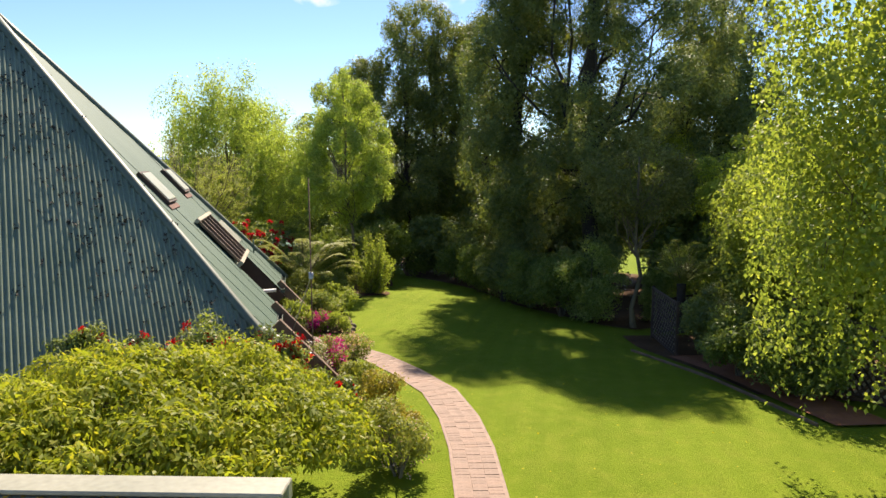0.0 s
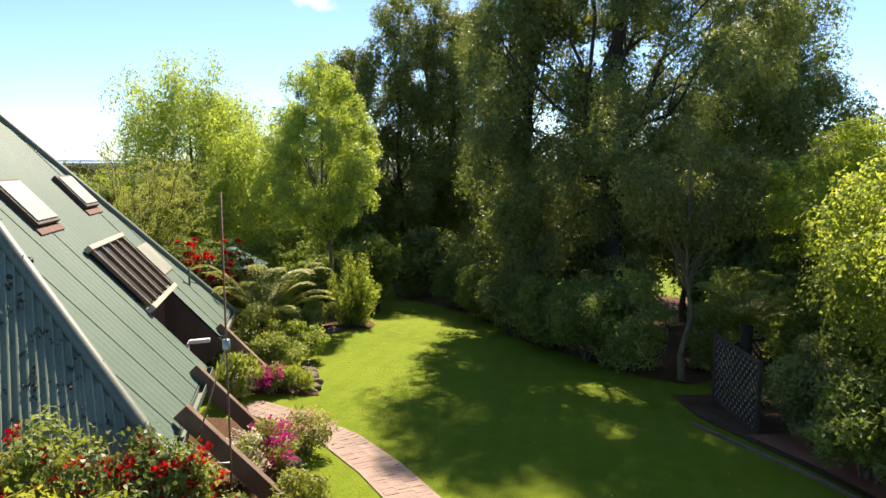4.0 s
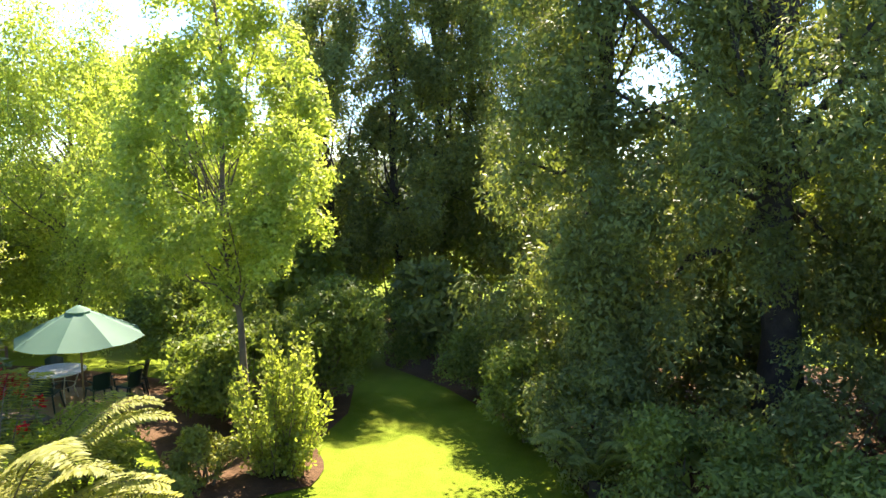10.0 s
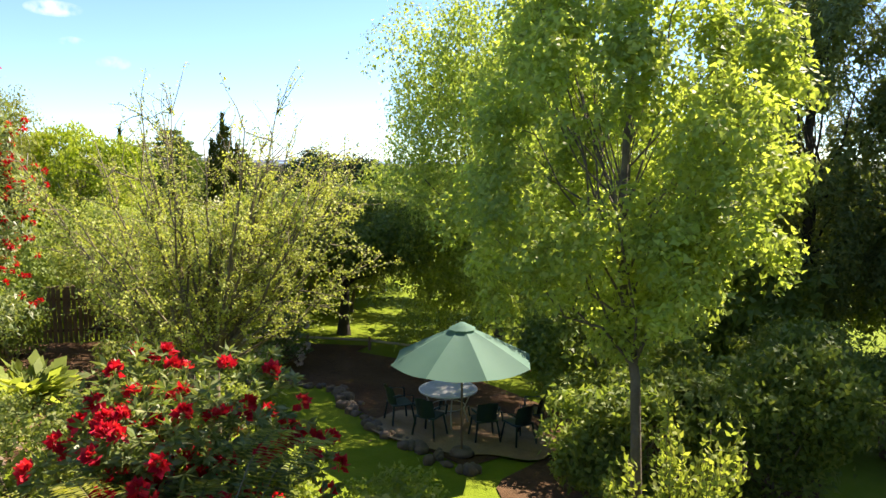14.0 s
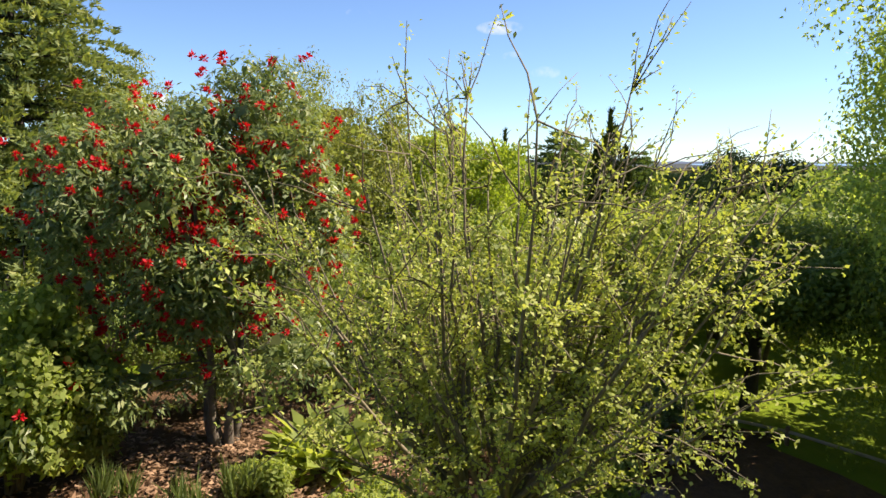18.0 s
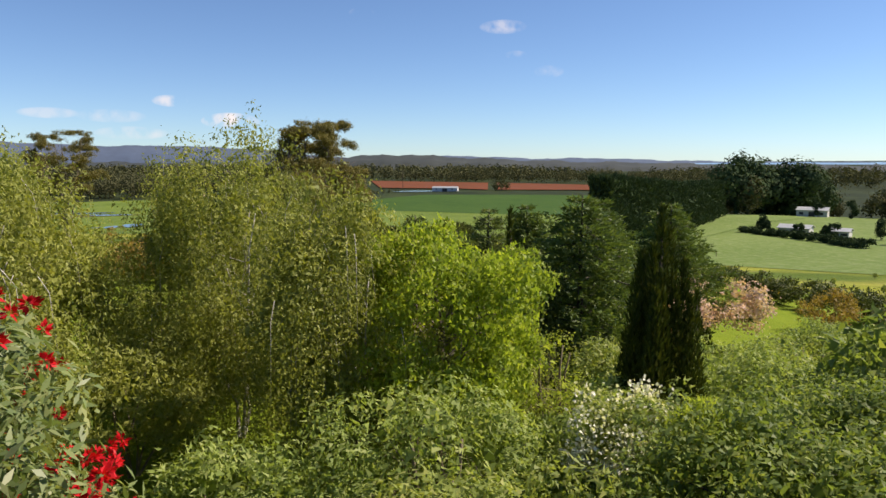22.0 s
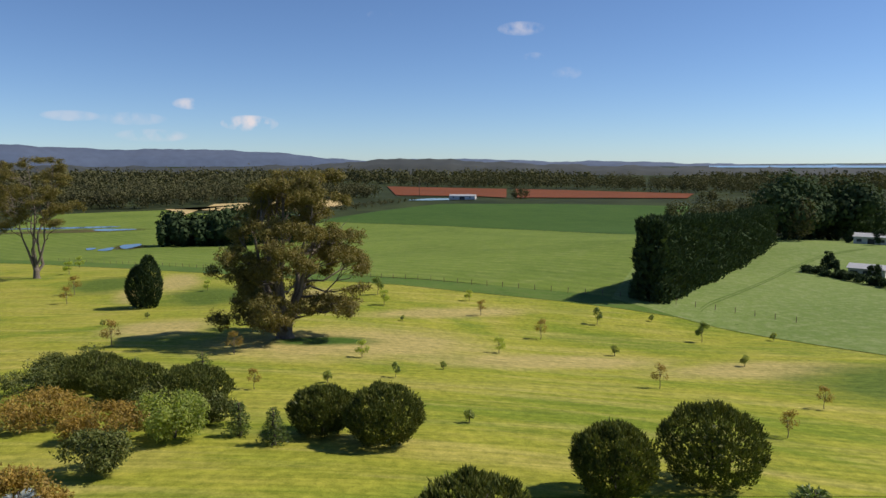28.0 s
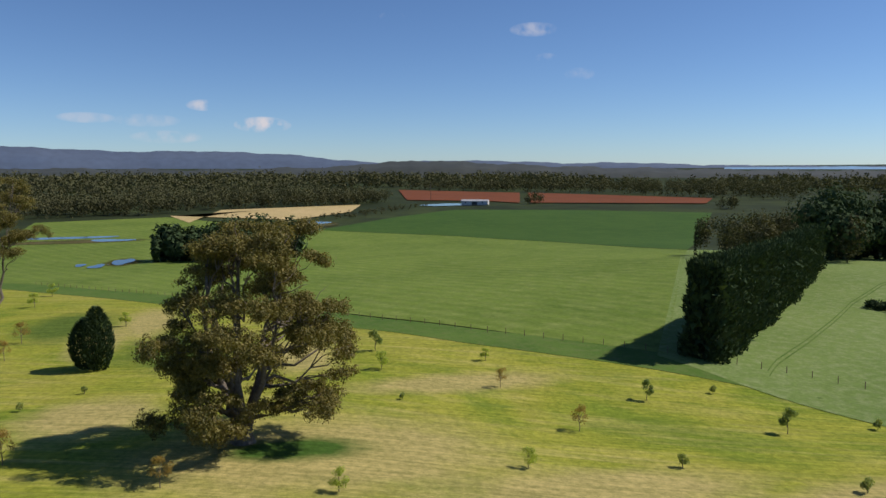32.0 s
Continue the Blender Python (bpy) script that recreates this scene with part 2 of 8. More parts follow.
M_PADDOCK = paddock_mat()
M_GREEN = ground_mat("pasture", (0.094, 0.146, 0.024), (0.138, 0.196, 0.036), (0.195, 0.235, 0.07), 0.028, 0.24, 1.1, (7.0, 0.3, 64), 0.7)
M_TUFTED = ground_mat("tufted_pasture", (0.115, 0.175, 0.045), (0.15, 0.21, 0.06), (0.235, 0.275, 0.13), 0.03, 0.55, 2.0, None, 0.8)
M_CROP = ground_mat("crop", (0.036, 0.082, 0.016), (0.05, 0.10, 0.02), (0.066, 0.112, 0.024), 0.02, 0.10, 1.2)
M_RANK = ground_mat("rank_grass", (0.06, 0.12, 0.02), (0.09, 0.15, 0.03), (0.12, 0.15, 0.05), 0.1, 0.6, 4.0)
M_FAR = ground_mat("far_land", (0.020, 0.030, 0.014), (0.030, 0.040, 0.018), (0.055, 0.075, 0.026), 0.003, 0.012, 0.12)
M_REDSOIL = ground_mat("red_soil", (0.145, 0.050, 0.024), (0.18, 0.062, 0.03), (0.125, 0.05, 0.028), 0.02, 0.1, 1.0)
M_STUBBLE = ground_mat("pale_stubble", (0.42, 0.33, 0.16), (0.5, 0.38, 0.2), (0.36, 0.28, 0.12), 0.02, 0.1, 1.0)
M_MULCH = ground_mat("bark_mulch", (0.10, 0.055, 0.03), (0.17, 0.10, 0.06), (0.07, 0.045, 0.03), 0.8, 9.0, 40.0, None, 0.8)
M_TERRACE = ground_mat("earth_terrace", (0.30, 0.20, 0.12), (0.38, 0.27, 0.17), (0.24, 0.16, 0.1), 0.6, 3.0, 40.0)
M_BARK = plain("grey_brown_bark", (0.10, 0.08, 0.06), (0.19, 0.16, 0.125), 4.0, 0.9, 0.0, 0.7, 30.0, 0.02)
M_DARKBARK = plain("dark_bark", (0.035, 0.028, 0.022), (0.075, 0.06, 0.048), 4.0, 0.9, 0.0, 0.7, 25.0, 0.03)
M_PALEBARK = plain("pale_bark", (0.36, 0.33, 0.29), (0.5, 0.47, 0.42), 3.0, 0.8, 0.0, 0.4, 20.0, 0.02)
M_TWIG = plain("olive_twig_bark", (0.12, 0.10, 0.06), (0.22, 0.18, 0.11), 6.0, 0.85, 0.0, 0.4, 40.0, 0.01)
F_BIRCH = foliage("birch_leaf", (0.201, 0.284, 0.088), (0.399, 0.498, 0.146), (0.630, 0.630, 0.219), 0.56)
F_SPRING = foliage("spring_leaf", (0.175, 0.245, 0.06), (0.32, 0.39, 0.105), (0.5, 0.5, 0.17), 0.56)
F_WILLOW = foliage("weeping_leaf", (0.17, 0.195, 0.05), (0.29, 0.32, 0.078), (0.46, 0.44, 0.145), 0.42)
F_SOFT = foliage("soft_green_leaf", (0.141, 0.197, 0.063), (0.282, 0.339, 0.099), (0.511, 0.482, 0.182), 0.45)
F_DARK = foliage("dark_leaf", (0.095, 0.155, 0.05), (0.21, 0.28, 0.08), (0.38, 0.39, 0.11), 0.45)
F_BLACKW = foliage("blackwood_leaf", (0.098, 0.148, 0.066), (0.215, 0.265, 0.1), (0.4, 0.38, 0.1), 0.36)
F_WARATAH = foliage("waratah_leaf", (0.09, 0.14, 0.055), (0.205, 0.265, 0.105), (0.4, 0.4, 0.2), 0.38, 0.4, 0.3)
F_PINE = foliage("olive_pine_needle", (0.09, 0.11, 0.03), (0.195, 0.21, 0.06), (0.39, 0.36, 0.14), 0.25)
F_LIME = foliage("lime_leaf", (0.16, 0.25, 0.038), (0.325, 0.415, 0.062), (0.53, 0.55, 0.095), 0.5)
F_HEMLOCK = foliage("hemlock_needle", (0.06, 0.095, 0.03), (0.13, 0.175, 0.055), (0.27, 0.30, 0.09), 0.3)
F_GOLD = foliage("gold_tipped_leaf", (0.20, 0.17, 0.03), (0.37, 0.31, 0.06), (0.52, 0.40, 0.10), 0.4)
F_OLIVE = foliage("olive_leaf", (0.186, 0.251, 0.058), (0.386, 0.469, 0.090), (0.678, 0.705, 0.122), 0.52)
F_CONIFER = foliage("conifer_needle", (0.052, 0.092, 0.03), (0.12, 0.175, 0.052), (0.22, 0.26, 0.066), 0.3)
F_CYPRESS = foliage("cypress_spray", (0.026, 0.043, 0.010), (0.063, 0.085, 0.016), (0.161, 0.155, 0.024), 0.16)
F_PLUM = foliage("glossy_green_leaf", (0.14, 0.21, 0.06), (0.3, 0.38, 0.11), (0.6, 0.62, 0.3), 0.42, 0.5, 0.1)
F_GUM = foliage("gum_leaf", (0.08, 0.088, 0.028), (0.17, 0.15, 0.045), (0.31, 0.225, 0.08), 0.3)
F_RHODO = foliage("rhododendron_leaf", (0.07, 0.115, 0.037), (0.175, 0.235, 0.075), (0.5, 0.49, 0.26), 0.4, 0.4, 0.35)
F_MAPLE = foliage("yellow_green_leaf", (0.15, 0.205, 0.034), (0.33, 0.375, 0.055), (0.58, 0.47, 0.085), 0.48)
F_BUD = foliage("budding_leaf", (0.24, 0.3, 0.08), (0.43, 0.48, 0.135), (0.6, 0.6, 0.25), 0.42)
F_FERN = foliage("fern_frond", (0.2, 0.235, 0.055), (0.365, 0.38, 0.09), (0.56, 0.51, 0.2), 0.5)
F_BALL = foliage("clipped_dark_leaf", (0.047, 0.070, 0.019), (0.098, 0.120, 0.031), (0.205, 0.194, 0.055), 0.2)
F_BRONZE = foliage("bronze_leaf", (0.19, 0.12, 0.035), (0.33, 0.23, 0.06), (0.44, 0.35, 0.09), 0.4)
F_BLUE = foliage("blue_grey_needle", (0.14, 0.175, 0.18), (0.24, 0.28, 0.3), (0.33, 0.37, 0.4), 0.2)
F_YELLOW = foliage("golden_leaf", (0.390, 0.325, 0.015), (0.650, 0.520, 0.020), (0.750, 0.650, 0.040), 0.4)
F_RED = foliage("red_petal", (0.42, 0.008, 0.014), (0.60, 0.014, 0.024), (0.68, 0.04, 0.06), 0.35)
F_CRIMSON = foliage("crimson_petal", (0.45, 0.008, 0.03), (0.62, 0.016, 0.05), (0.72, 0.10, 0.13), 0.35)
F_MAGENTA = foliage("magenta_petal", (0.42, 0.012, 0.24), (0.58, 0.03, 0.36), (0.66, 0.12, 0.46), 0.35)
F_LILAC = foliage("pale_lilac_petal", (0.55, 0.45, 0.55), (0.68, 0.6, 0.68), (0.75, 0.7, 0.75), 0.35)
F_WHITE = foliage("white_petal", (0.6, 0.62, 0.55), (0.78, 0.78, 0.72), (0.8, 0.8, 0.78), 0.35)
F_PINK = foliage("pink_blossom", (0.55, 0.36, 0.33), (0.68, 0.48, 0.44), (0.75, 0.6, 0.55), 0.4)
F_FARWOOD = foliage("far_wood_leaf", (0.045, 0.05, 0.026), (0.088, 0.092, 0.05), (0.15, 0.135, 0.085), 0.15, 0.9, 0.0)
F_FARPINE = foliage("far_pine_leaf", (0.023, 0.041, 0.023), (0.044, 0.071, 0.034), (0.084, 0.112, 0.048), 0.1, 0.8, 0.03)
# the blue is distance haze, put into the hills' own colour
M_HILL_HAZE = plain("haze_tinted_hill", (0.055, 0.085, 0.145), (0.07, 0.10, 0.16), 0.002, 0.95, 0.0, 0.0, 0.02)
M_HILL_NEAR = plain("far_wooded_rise", (0.016, 0.024, 0.024), (0.034, 0.042, 0.038), 0.012, 0.95, 0.0, 0.0, 0.03)


# ---- ground shape ----
GROUND = [
    (0, -6, 0.7), (0, 9, 0.6), (-2, 19, 0.35), (-3, 28, 0.0), (0, 37, -1.0), (8, 15, 0.35), (8, 26, -0.4), (-8, 33, -0.32), (-15, 26, 0.75), (-9, 28, 0.3),
    (-15, 38, -0.4), (-28, 32, 0.3), (-50, 38, 0.9), (-57, 47, 0.0), (-63, 57, -1.4), (-40, 60, -0.9), (-121, 48, -6.2), (-117, 82, -9.0), (-125, 117, -10.8),
    (-141, 114, -9.8), (-164, 29, -9.4), (-165, 71, -8.6), (-231, 0, -13.0), (-434, 22, -25.5), (-165, 194, -12.5), (-230, 220, -12.0), (-300, 120, -19.0), (30, 30, -0.5), (-60, 0, -1.0), (25, 90, -3.0)]
GXY = np.array([g[:2] for g in GROUND], float)
GZ = np.array([g[2] for g in GROUND], float)


def multiquadric(d2):
    return np.sqrt(d2 + 81.0)


GW = np.linalg.solve(multiquadric(((GXY[:, None] - GXY[None]) ** 2).sum(2)) + np.eye(len(GXY)) * -0.25, GZ + 6.0)


def ground_z(x, y):
    """Height of the ground; past about 450 m it eases into a wide plain that climbs to the horizon."""
    x, y = np.asarray(x, float), np.asarray(y, float)
    near = sum(w * multiquadric((x - gx) ** 2 + (y - gy) ** 2) for w, (gx, gy) in zip(GW, GXY)) - 6.0
    r = np.hypot(x + 60, y - 45)
    far = np.where(r < 1500, -29.0, -29.0 + (r - 1500) * 0.0132)
    k = np.clip((r - 260) / 320, 0, 1)
    k = k * k * (3 - 2 * k)
    return near * (1 - k) + far * k


def gz(x, y):
    return float(ground_z(x, y))


# ---- mesh helpers ----
NEAR_LEAVES = {"budding_leaf", "waratah_leaf", "spring_leaf", "rhododendron_leaf", "red_petal", "crimson_petal", "yellow_green_leaf", "fern_frond", "pale_lilac_petal", "magenta_petal", "white_petal", "pink_blossom"}


def mesh_from(name, verts, faces, mat, smooth=False):
    me = bpy.data.meshes.new(name)
    me.from_pydata(verts, [], faces)
    me.materials.append(mat)
    if smooth:
        me.polygons.foreach_set("use_smooth", [True] * len(me.polygons))
    me.update()
    return me


def quads_mesh(name, quads, mat):
    """quads: array n x 4 x 3, each a face of its own; leaves that stay far off become three-cornered."""
    n = len(quads)
    if mat.name not in NEAR_LEAVES:
        back_off = (quads[:, 1] + quads[:, 3] - 2 * quads[:, 0]) * 0.36
        quads = np.stack([quads[:, 1] - back_off, quads[:, 2], quads[:, 3] - back_off], 1)
    c = quads.shape[1]
    me = bpy.data.meshes.new(name)
    me.vertices.add(c * n)
    me.vertices.foreach_set("co", np.ascontiguousarray(quads, np.float32).ravel())
    me.loops.add(c * n)
    me.loops.foreach_set("vertex_index", np.arange(c * n, dtype=np.int32))
    me.polygons.add(n)
    me.polygons.foreach_set("loop_start", np.arange(0, c * n, c, dtype=np.int32))
    me.materials.append(mat)
    me.update(calc_edges=True)
    return me


def under(name, me, parent, label=""):
    ob = new(name, me)
    ob.parent = parent
    return tagged(ob, label)


def bm_mesh(name, bm, mat, smooth=False):
    me = bpy.data.meshes.new(name)
    bm.to_mesh(me)
    bm.free()
    me.materials.append(mat)
    if smooth:
        me.polygons.foreach_set("use_smooth", [True] * len(me.polygons))
    return me


def part(name, bm, mat, parent, label="", smooth=False):
    return under(name, bm_mesh(name, bm, mat, smooth), parent, label)


def thing(name, x, y, z, label, category, group="", turn=0.0, kind=""):
    ob = new(name)
    ob.matrix_world = pose(x, y, z, 0, 0, turn)
    ob.empty_display_size = 0.2
    return tagged(ob, label, category, group, kind)


def unit(v):
    return v / np.maximum(np.linalg.norm(v, axis=-1, keepdims=True), 1e-9)


def leaves(P, D, L, W, rng, face=None):
    """Folded diamond leaves at P, pointing along D, L long and W wide; face: the way that their upper sides turn to."""
    n = len(P)
    D = unit(D)
    N = rng.normal(size=(n, 3)) if face is None else face + rng.normal(size=(n, 3)) * 0.55
    S = unit(np.cross(D, N))
    U = np.cross(S, D)
    L = (L * rng.uniform(0.7, 1.3, n))[:, None]
    W = (W * rng.uniform(0.75, 1.25, n))[:, None]
    mid = P + D * L * 0.45 + U * W * 0.12
    return np.stack([P, mid + S * W * 0.5, P + D * L - U * W * 0.15, mid - S * W * 0.5], 1)


def tube(V, F, pts, rads, sides=6):
    """A tapered tube along pts, joined into the lists V and F."""
    pts = np.asarray(pts, float)
    start = len(V)
    ang = np.arange(sides) * 2 * math.pi / sides
    for i, (p, r) in enumerate(zip(pts, rads)):
        d = unit(pts[min(i + 1, len(pts) - 1)] - pts[max(i - 1, 0)])
        a = unit(np.cross(d, (0.31, 0.87, 0.2) if abs(d[2]) > 0.5 else (0, 0, 1)))
        b = np.cross(d, a)
        V.extend((p + r * (math.cos(t) * a + math.sin(t) * b)).tolist() for t in ang)
    for i in range(len(pts) - 1):
        for k in range(sides):
            a, b = start + i * sides + k, start + i * sides + (k + 1) % sides
            F.append((a, b, b + sides, a + sides))
    F.append(tuple(start + (len(pts) - 1) * sides + k for k in range(sides)))


def bend(a, b, sag, rng, n=5, wob=0.06):
    """A curved line from a to b."""
    a, b = np.asarray(a, float), np.asarray(b, float)
    t = np.linspace(0, 1, n)[:, None]
    L = np.linalg.norm(b - a)
    out = a + (b - a) * t + np.array([0, 0, 1.0]) * sag * L * (t * (1 - t) * 2)
    out[1:-1] += rng.normal(size=(n - 2, 3)) * wob * L * 0.5
    return out


def lobes_in(c, r, m, rng, size=0.45, flat=1.0):
    """m rounded masses that fill an ellipsoid at c with radii r."""
    d = unit(rng.normal(size=(m, 3)))
    d[:, 2] = d[:, 2] * 0.9 + 0.08
    k = rng.uniform(0.35, 0.72, m)[:, None]
    cen = np.asarray(c) + d * k * np.asarray(r)
    rad = np.asarray(r)[None] * rng.uniform(size * 0.75, size * 1.2, m)[:, None]
    rad[:, 2] *= flat
    return np.hstack([cen, rad])


def spots(lobes, n, rng, shell=0.22):
    """n places near the skins of the lobes, and the way out there."""
    w = lobes[:, 3] * lobes[:, 5]
    which = rng.choice(len(lobes), n, p=w / w.sum())
    d = unit(rng.normal(size=(n, 3)))
    q = 1 - np.abs(rng.normal(0, shell, n))
    q *= 1 + 0.13 * np.sin(d[:, 0] * 7 + which) * np.cos(d[:, 1] * 6 + which * 2) + 0.08 * np.sin(d[:, 2] * 13 + which * 3)
    return lobes[which, :3] + d * q[:, None] * lobes[which, 3:], d


def infill(lobes, rng, full=1.0, largest=0.24):
    """Shaded inner leaves that close the leaf masses."""
    s = np.clip(lobes[:, 3] * 0.42, 0.03, largest)
    k = np.clip(full * 2.2 * (lobes[:, 3] / s) ** 2, 2, 500).astype(int)
    lb, s = np.repeat(lobes, k, 0), np.repeat(s, k)
    m = len(lb)
    d = unit(rng.normal(size=(m, 3)))
    P = lb[:, :3] + d * rng.uniform(0.0, 0.62, m)[:, None] * lb[:, 3:]
    D = unit(rng.normal(size=(m, 3)))
    return leaves(P - D * s[:, None] * 0.5, D, s, s * 0.9, rng)


def puffs_on(lobes, rng, grain=0.42, tall=0.8, hug=1.0):
    """Smaller rounded tufts that stud the outer sides of the lobes."""
    mid = np.average(lobes[:, :3], axis=0, weights=lobes[:, 3] ** 2)
    k = np.clip((lobes[:, 3] / grain) ** 2 * 2.6, 4, 17).astype(int)
    lb = np.repeat(lobes, k, 0)
    kk = np.repeat(k, k)
    m = len(lb)
    d = unit(rng.normal(size=(m, 3)) + np.array([0, 0, 0.25]))
    o = unit(lb[:, :3] - mid + 1e-6)
    inward = (d * o).sum(1) < -0.25
    d = np.where(inward[:, None], -d, d)
    c = lb[:, :3] + d * (rng.uniform(0.55, 1.02, m) * hug)[:, None] * lb[:, 3:]
    r = lb[:, 3] * 1.35 / np.sqrt(kk) * rng.uniform(0.6, 1.3, m)
    return np.column_stack([c, r, r, r * tall])


def tufted(puffs, n, L, W, rng, droop=0.2, out=0.7, cover=0.9, stray=0.1, most=1.12):
    """n leaves that shingle the puffs; they grow a little where so few could not cover them."""
    w = puffs[:, 3] * (puffs[:, 3] + puffs[:, 5])
    which = rng.choice(len(puffs), n, p=w / w.sum())
    d = unit(rng.normal(size=(n, 3)) + np.array([0, 0, 0.3]))
    q = 1 - np.abs(rng.normal(0, 0.16, n)) + (rng.random(n) < stray) * rng.uniform(0, 0.7, n)
    P = puffs[which, :3] + d * q[:, None] * puffs[which, 3:]
    k = np.clip(np.sqrt(cover * 2 * math.pi * w.sum() / (n * L * W * 0.5)), 0.7, most)
    D = rng.normal(size=(n, 3)) * 0.75
    D = D - d * (D * d).sum(1)[:, None] * 0.8 + d * out * 0.5 + np.array([0, 0, -droop])
    return leaves(P, D, L * k, W * k, rng, d * 1.5 + np.array([0, 0, 0.6]))


def clumps(lobes, n_clump, per, spread, L, W, rng, droop=0.2, out=0.7, core=0.0, grain=0.42, tall=0.8, cover=0.9, stray=0.1, hug=1.0, inner=0.24):
    """A crown: tufts of leaves on the lobes, closed inside by broad shaded leaves where core is set."""
    puffs = puffs_on(lobes, rng, grain, tall, hug)
    q = tufted(puffs, int(n_clump * per * 0.95), L, W, rng, droop, out, cover, stray)
    if core:
        q = np.concatenate([q, infill(puffs, rng, 0.3 * core, inner), infill(lobes, rng, 0.9 * core, inner)])
    return q


def heads_on(lobes, n, per, spread, L, W, rng):
    """Flower heads on the outer sides of the lobes."""
    c, d = spots(lobes * np.array([1, 1, 1, 1.22, 1.22, 1.15]), n, rng, 0.05)
    P = np.repeat(c, per, 0) + rng.normal(size=(n * per, 3)) * spread
    return leaves(P, rng.normal(size=(n * per, 3)) + np.repeat(d, per, 0) * 0.8 + np.array([0, 0, 0.3]), L, W, rng)


def trunk_and_limbs(base_r, h, lobes, rng, lean=(0, 0), sides=8, twig=0.25, stems=1, forkh=0.5, limb_r=0.27):
    """Trunk from the origin to about h, and a limb into each lobe."""
    V, F = [], []
    for s in range(stems):
        a = 2 * math.pi * s / max(stems, 1) + 0.5
        off = 0.0 if stems == 1 else base_r * 1.3
        top = np.array([lean[0] + (0 if stems == 1 else math.cos(a) * h * 0.16), lean[1] + (0 if stems == 1 else math.sin(a) * h * 0.16), h])
        pts = bend((math.cos(a) * off, math.sin(a) * off, -0.25), top, 0.0, rng, 7, 0.025)
        rr = np.linspace(1.0, 0.3, 7) * base_r
        rr[0] *= 1.5
        tube(V, F, pts, rr, sides)
        mine = lobes[s::stems]
        for lb in mine:
            t = np.clip((lb[2] / max(h, 0.1)) * rng.uniform(0.5, 0.85), forkh * 0.7, 0.95)
            i = t * 6
            k = int(i)
            a0 = pts[k] * (1 - (i - k)) + pts[min(k + 1, 6)] * (i - k)
            r0 = base_r * (1 - 0.7 * t) * limb_r * 1.3
            line = bend(a0, lb[:3] + rng.normal(size=3) * lb[3] * 0.15, -0.06, rng, 5, 0.08)
            tube(V, F, line, np.linspace(r0, r0 * 0.3, 5), 5)
            for _ in range(int(3 * twig * 4)):
                e = lb[:3] + unit(rng.normal(size=3)) * lb[3:] * 0.85
                s0 = line[rng.integers(2, 5)]
                tube(V, F, bend(s0, e, 0.08, rng, 4, 0.1), np.linspace(r0 * 0.32, r0 * 0.08, 4), 4)
    return V, F


def plant(name, x, y, label, category, trunk_mesh, crown_meshes, group="", z=None, turn=0.0, trunk_name="trunk"):
    """crown_meshes: (part name, mesh, label)."""
    ob = thing(name, x, y, gz(x, y) if z is None else z, label, category, group, turn)
    if trunk_mesh:
        under(trunk_name, trunk_mesh, ob)
    for pn, me, lb in crown_meshes:
        under(pn, me, ob, lb)
    return ob


def broad_tree(name, x, y, h, r, label, leaf, bark, seed, n=1500, per=12, L=0.10, W=0.07, m=16, low=0.3, base_r=0.16, spread=0.16, lobe=0.42,
               droop=0.25, stems=1, lean=(0, 0), category="tree", z=None, extra=None, twig=0.25, group="", core=0.5, taper=0.0, grain=0.42, stray=0.12):
    rng = np.random.default_rng(seed)
    c = (lean[0], lean[1], h * (1 + low) / 2)
    lobes = lobes_in(c, (r, r, h * (1 - low) / 2), m, rng, lobe)
    lobes[:, 2] = np.minimum(lobes[:, 2], h - lobes[:, 5] * 0.9)
    slim = 1 - taper * np.clip(lobes[:, 2] / h, 0, 1) ** 2
    lobes[:, :2] *= slim[:, None]
    lobes[:, 3:5] *= slim[:, None]
    V, F = trunk_and_limbs(base_r, h * 0.82, lobes[::max(1, len(lobes) // 36)], rng, lean, 8, twig, stems)
    crowns = [("crown", quads_mesh("crown", clumps(lobes, n, per, spread, L, W, rng, droop, core=core, grain=grain, stray=stray), leaf), "")]
    if extra:
        pn, mat, k, kp, ks, kl, kw, lb = extra
        crowns.append((pn, quads_mesh(pn, heads_on(lobes, k, kp, ks, kl, kw, rng), mat), lb))
    return plant(name, x, y, label, category, mesh_from("trunk", V, F, bark, True), crowns, group, z)


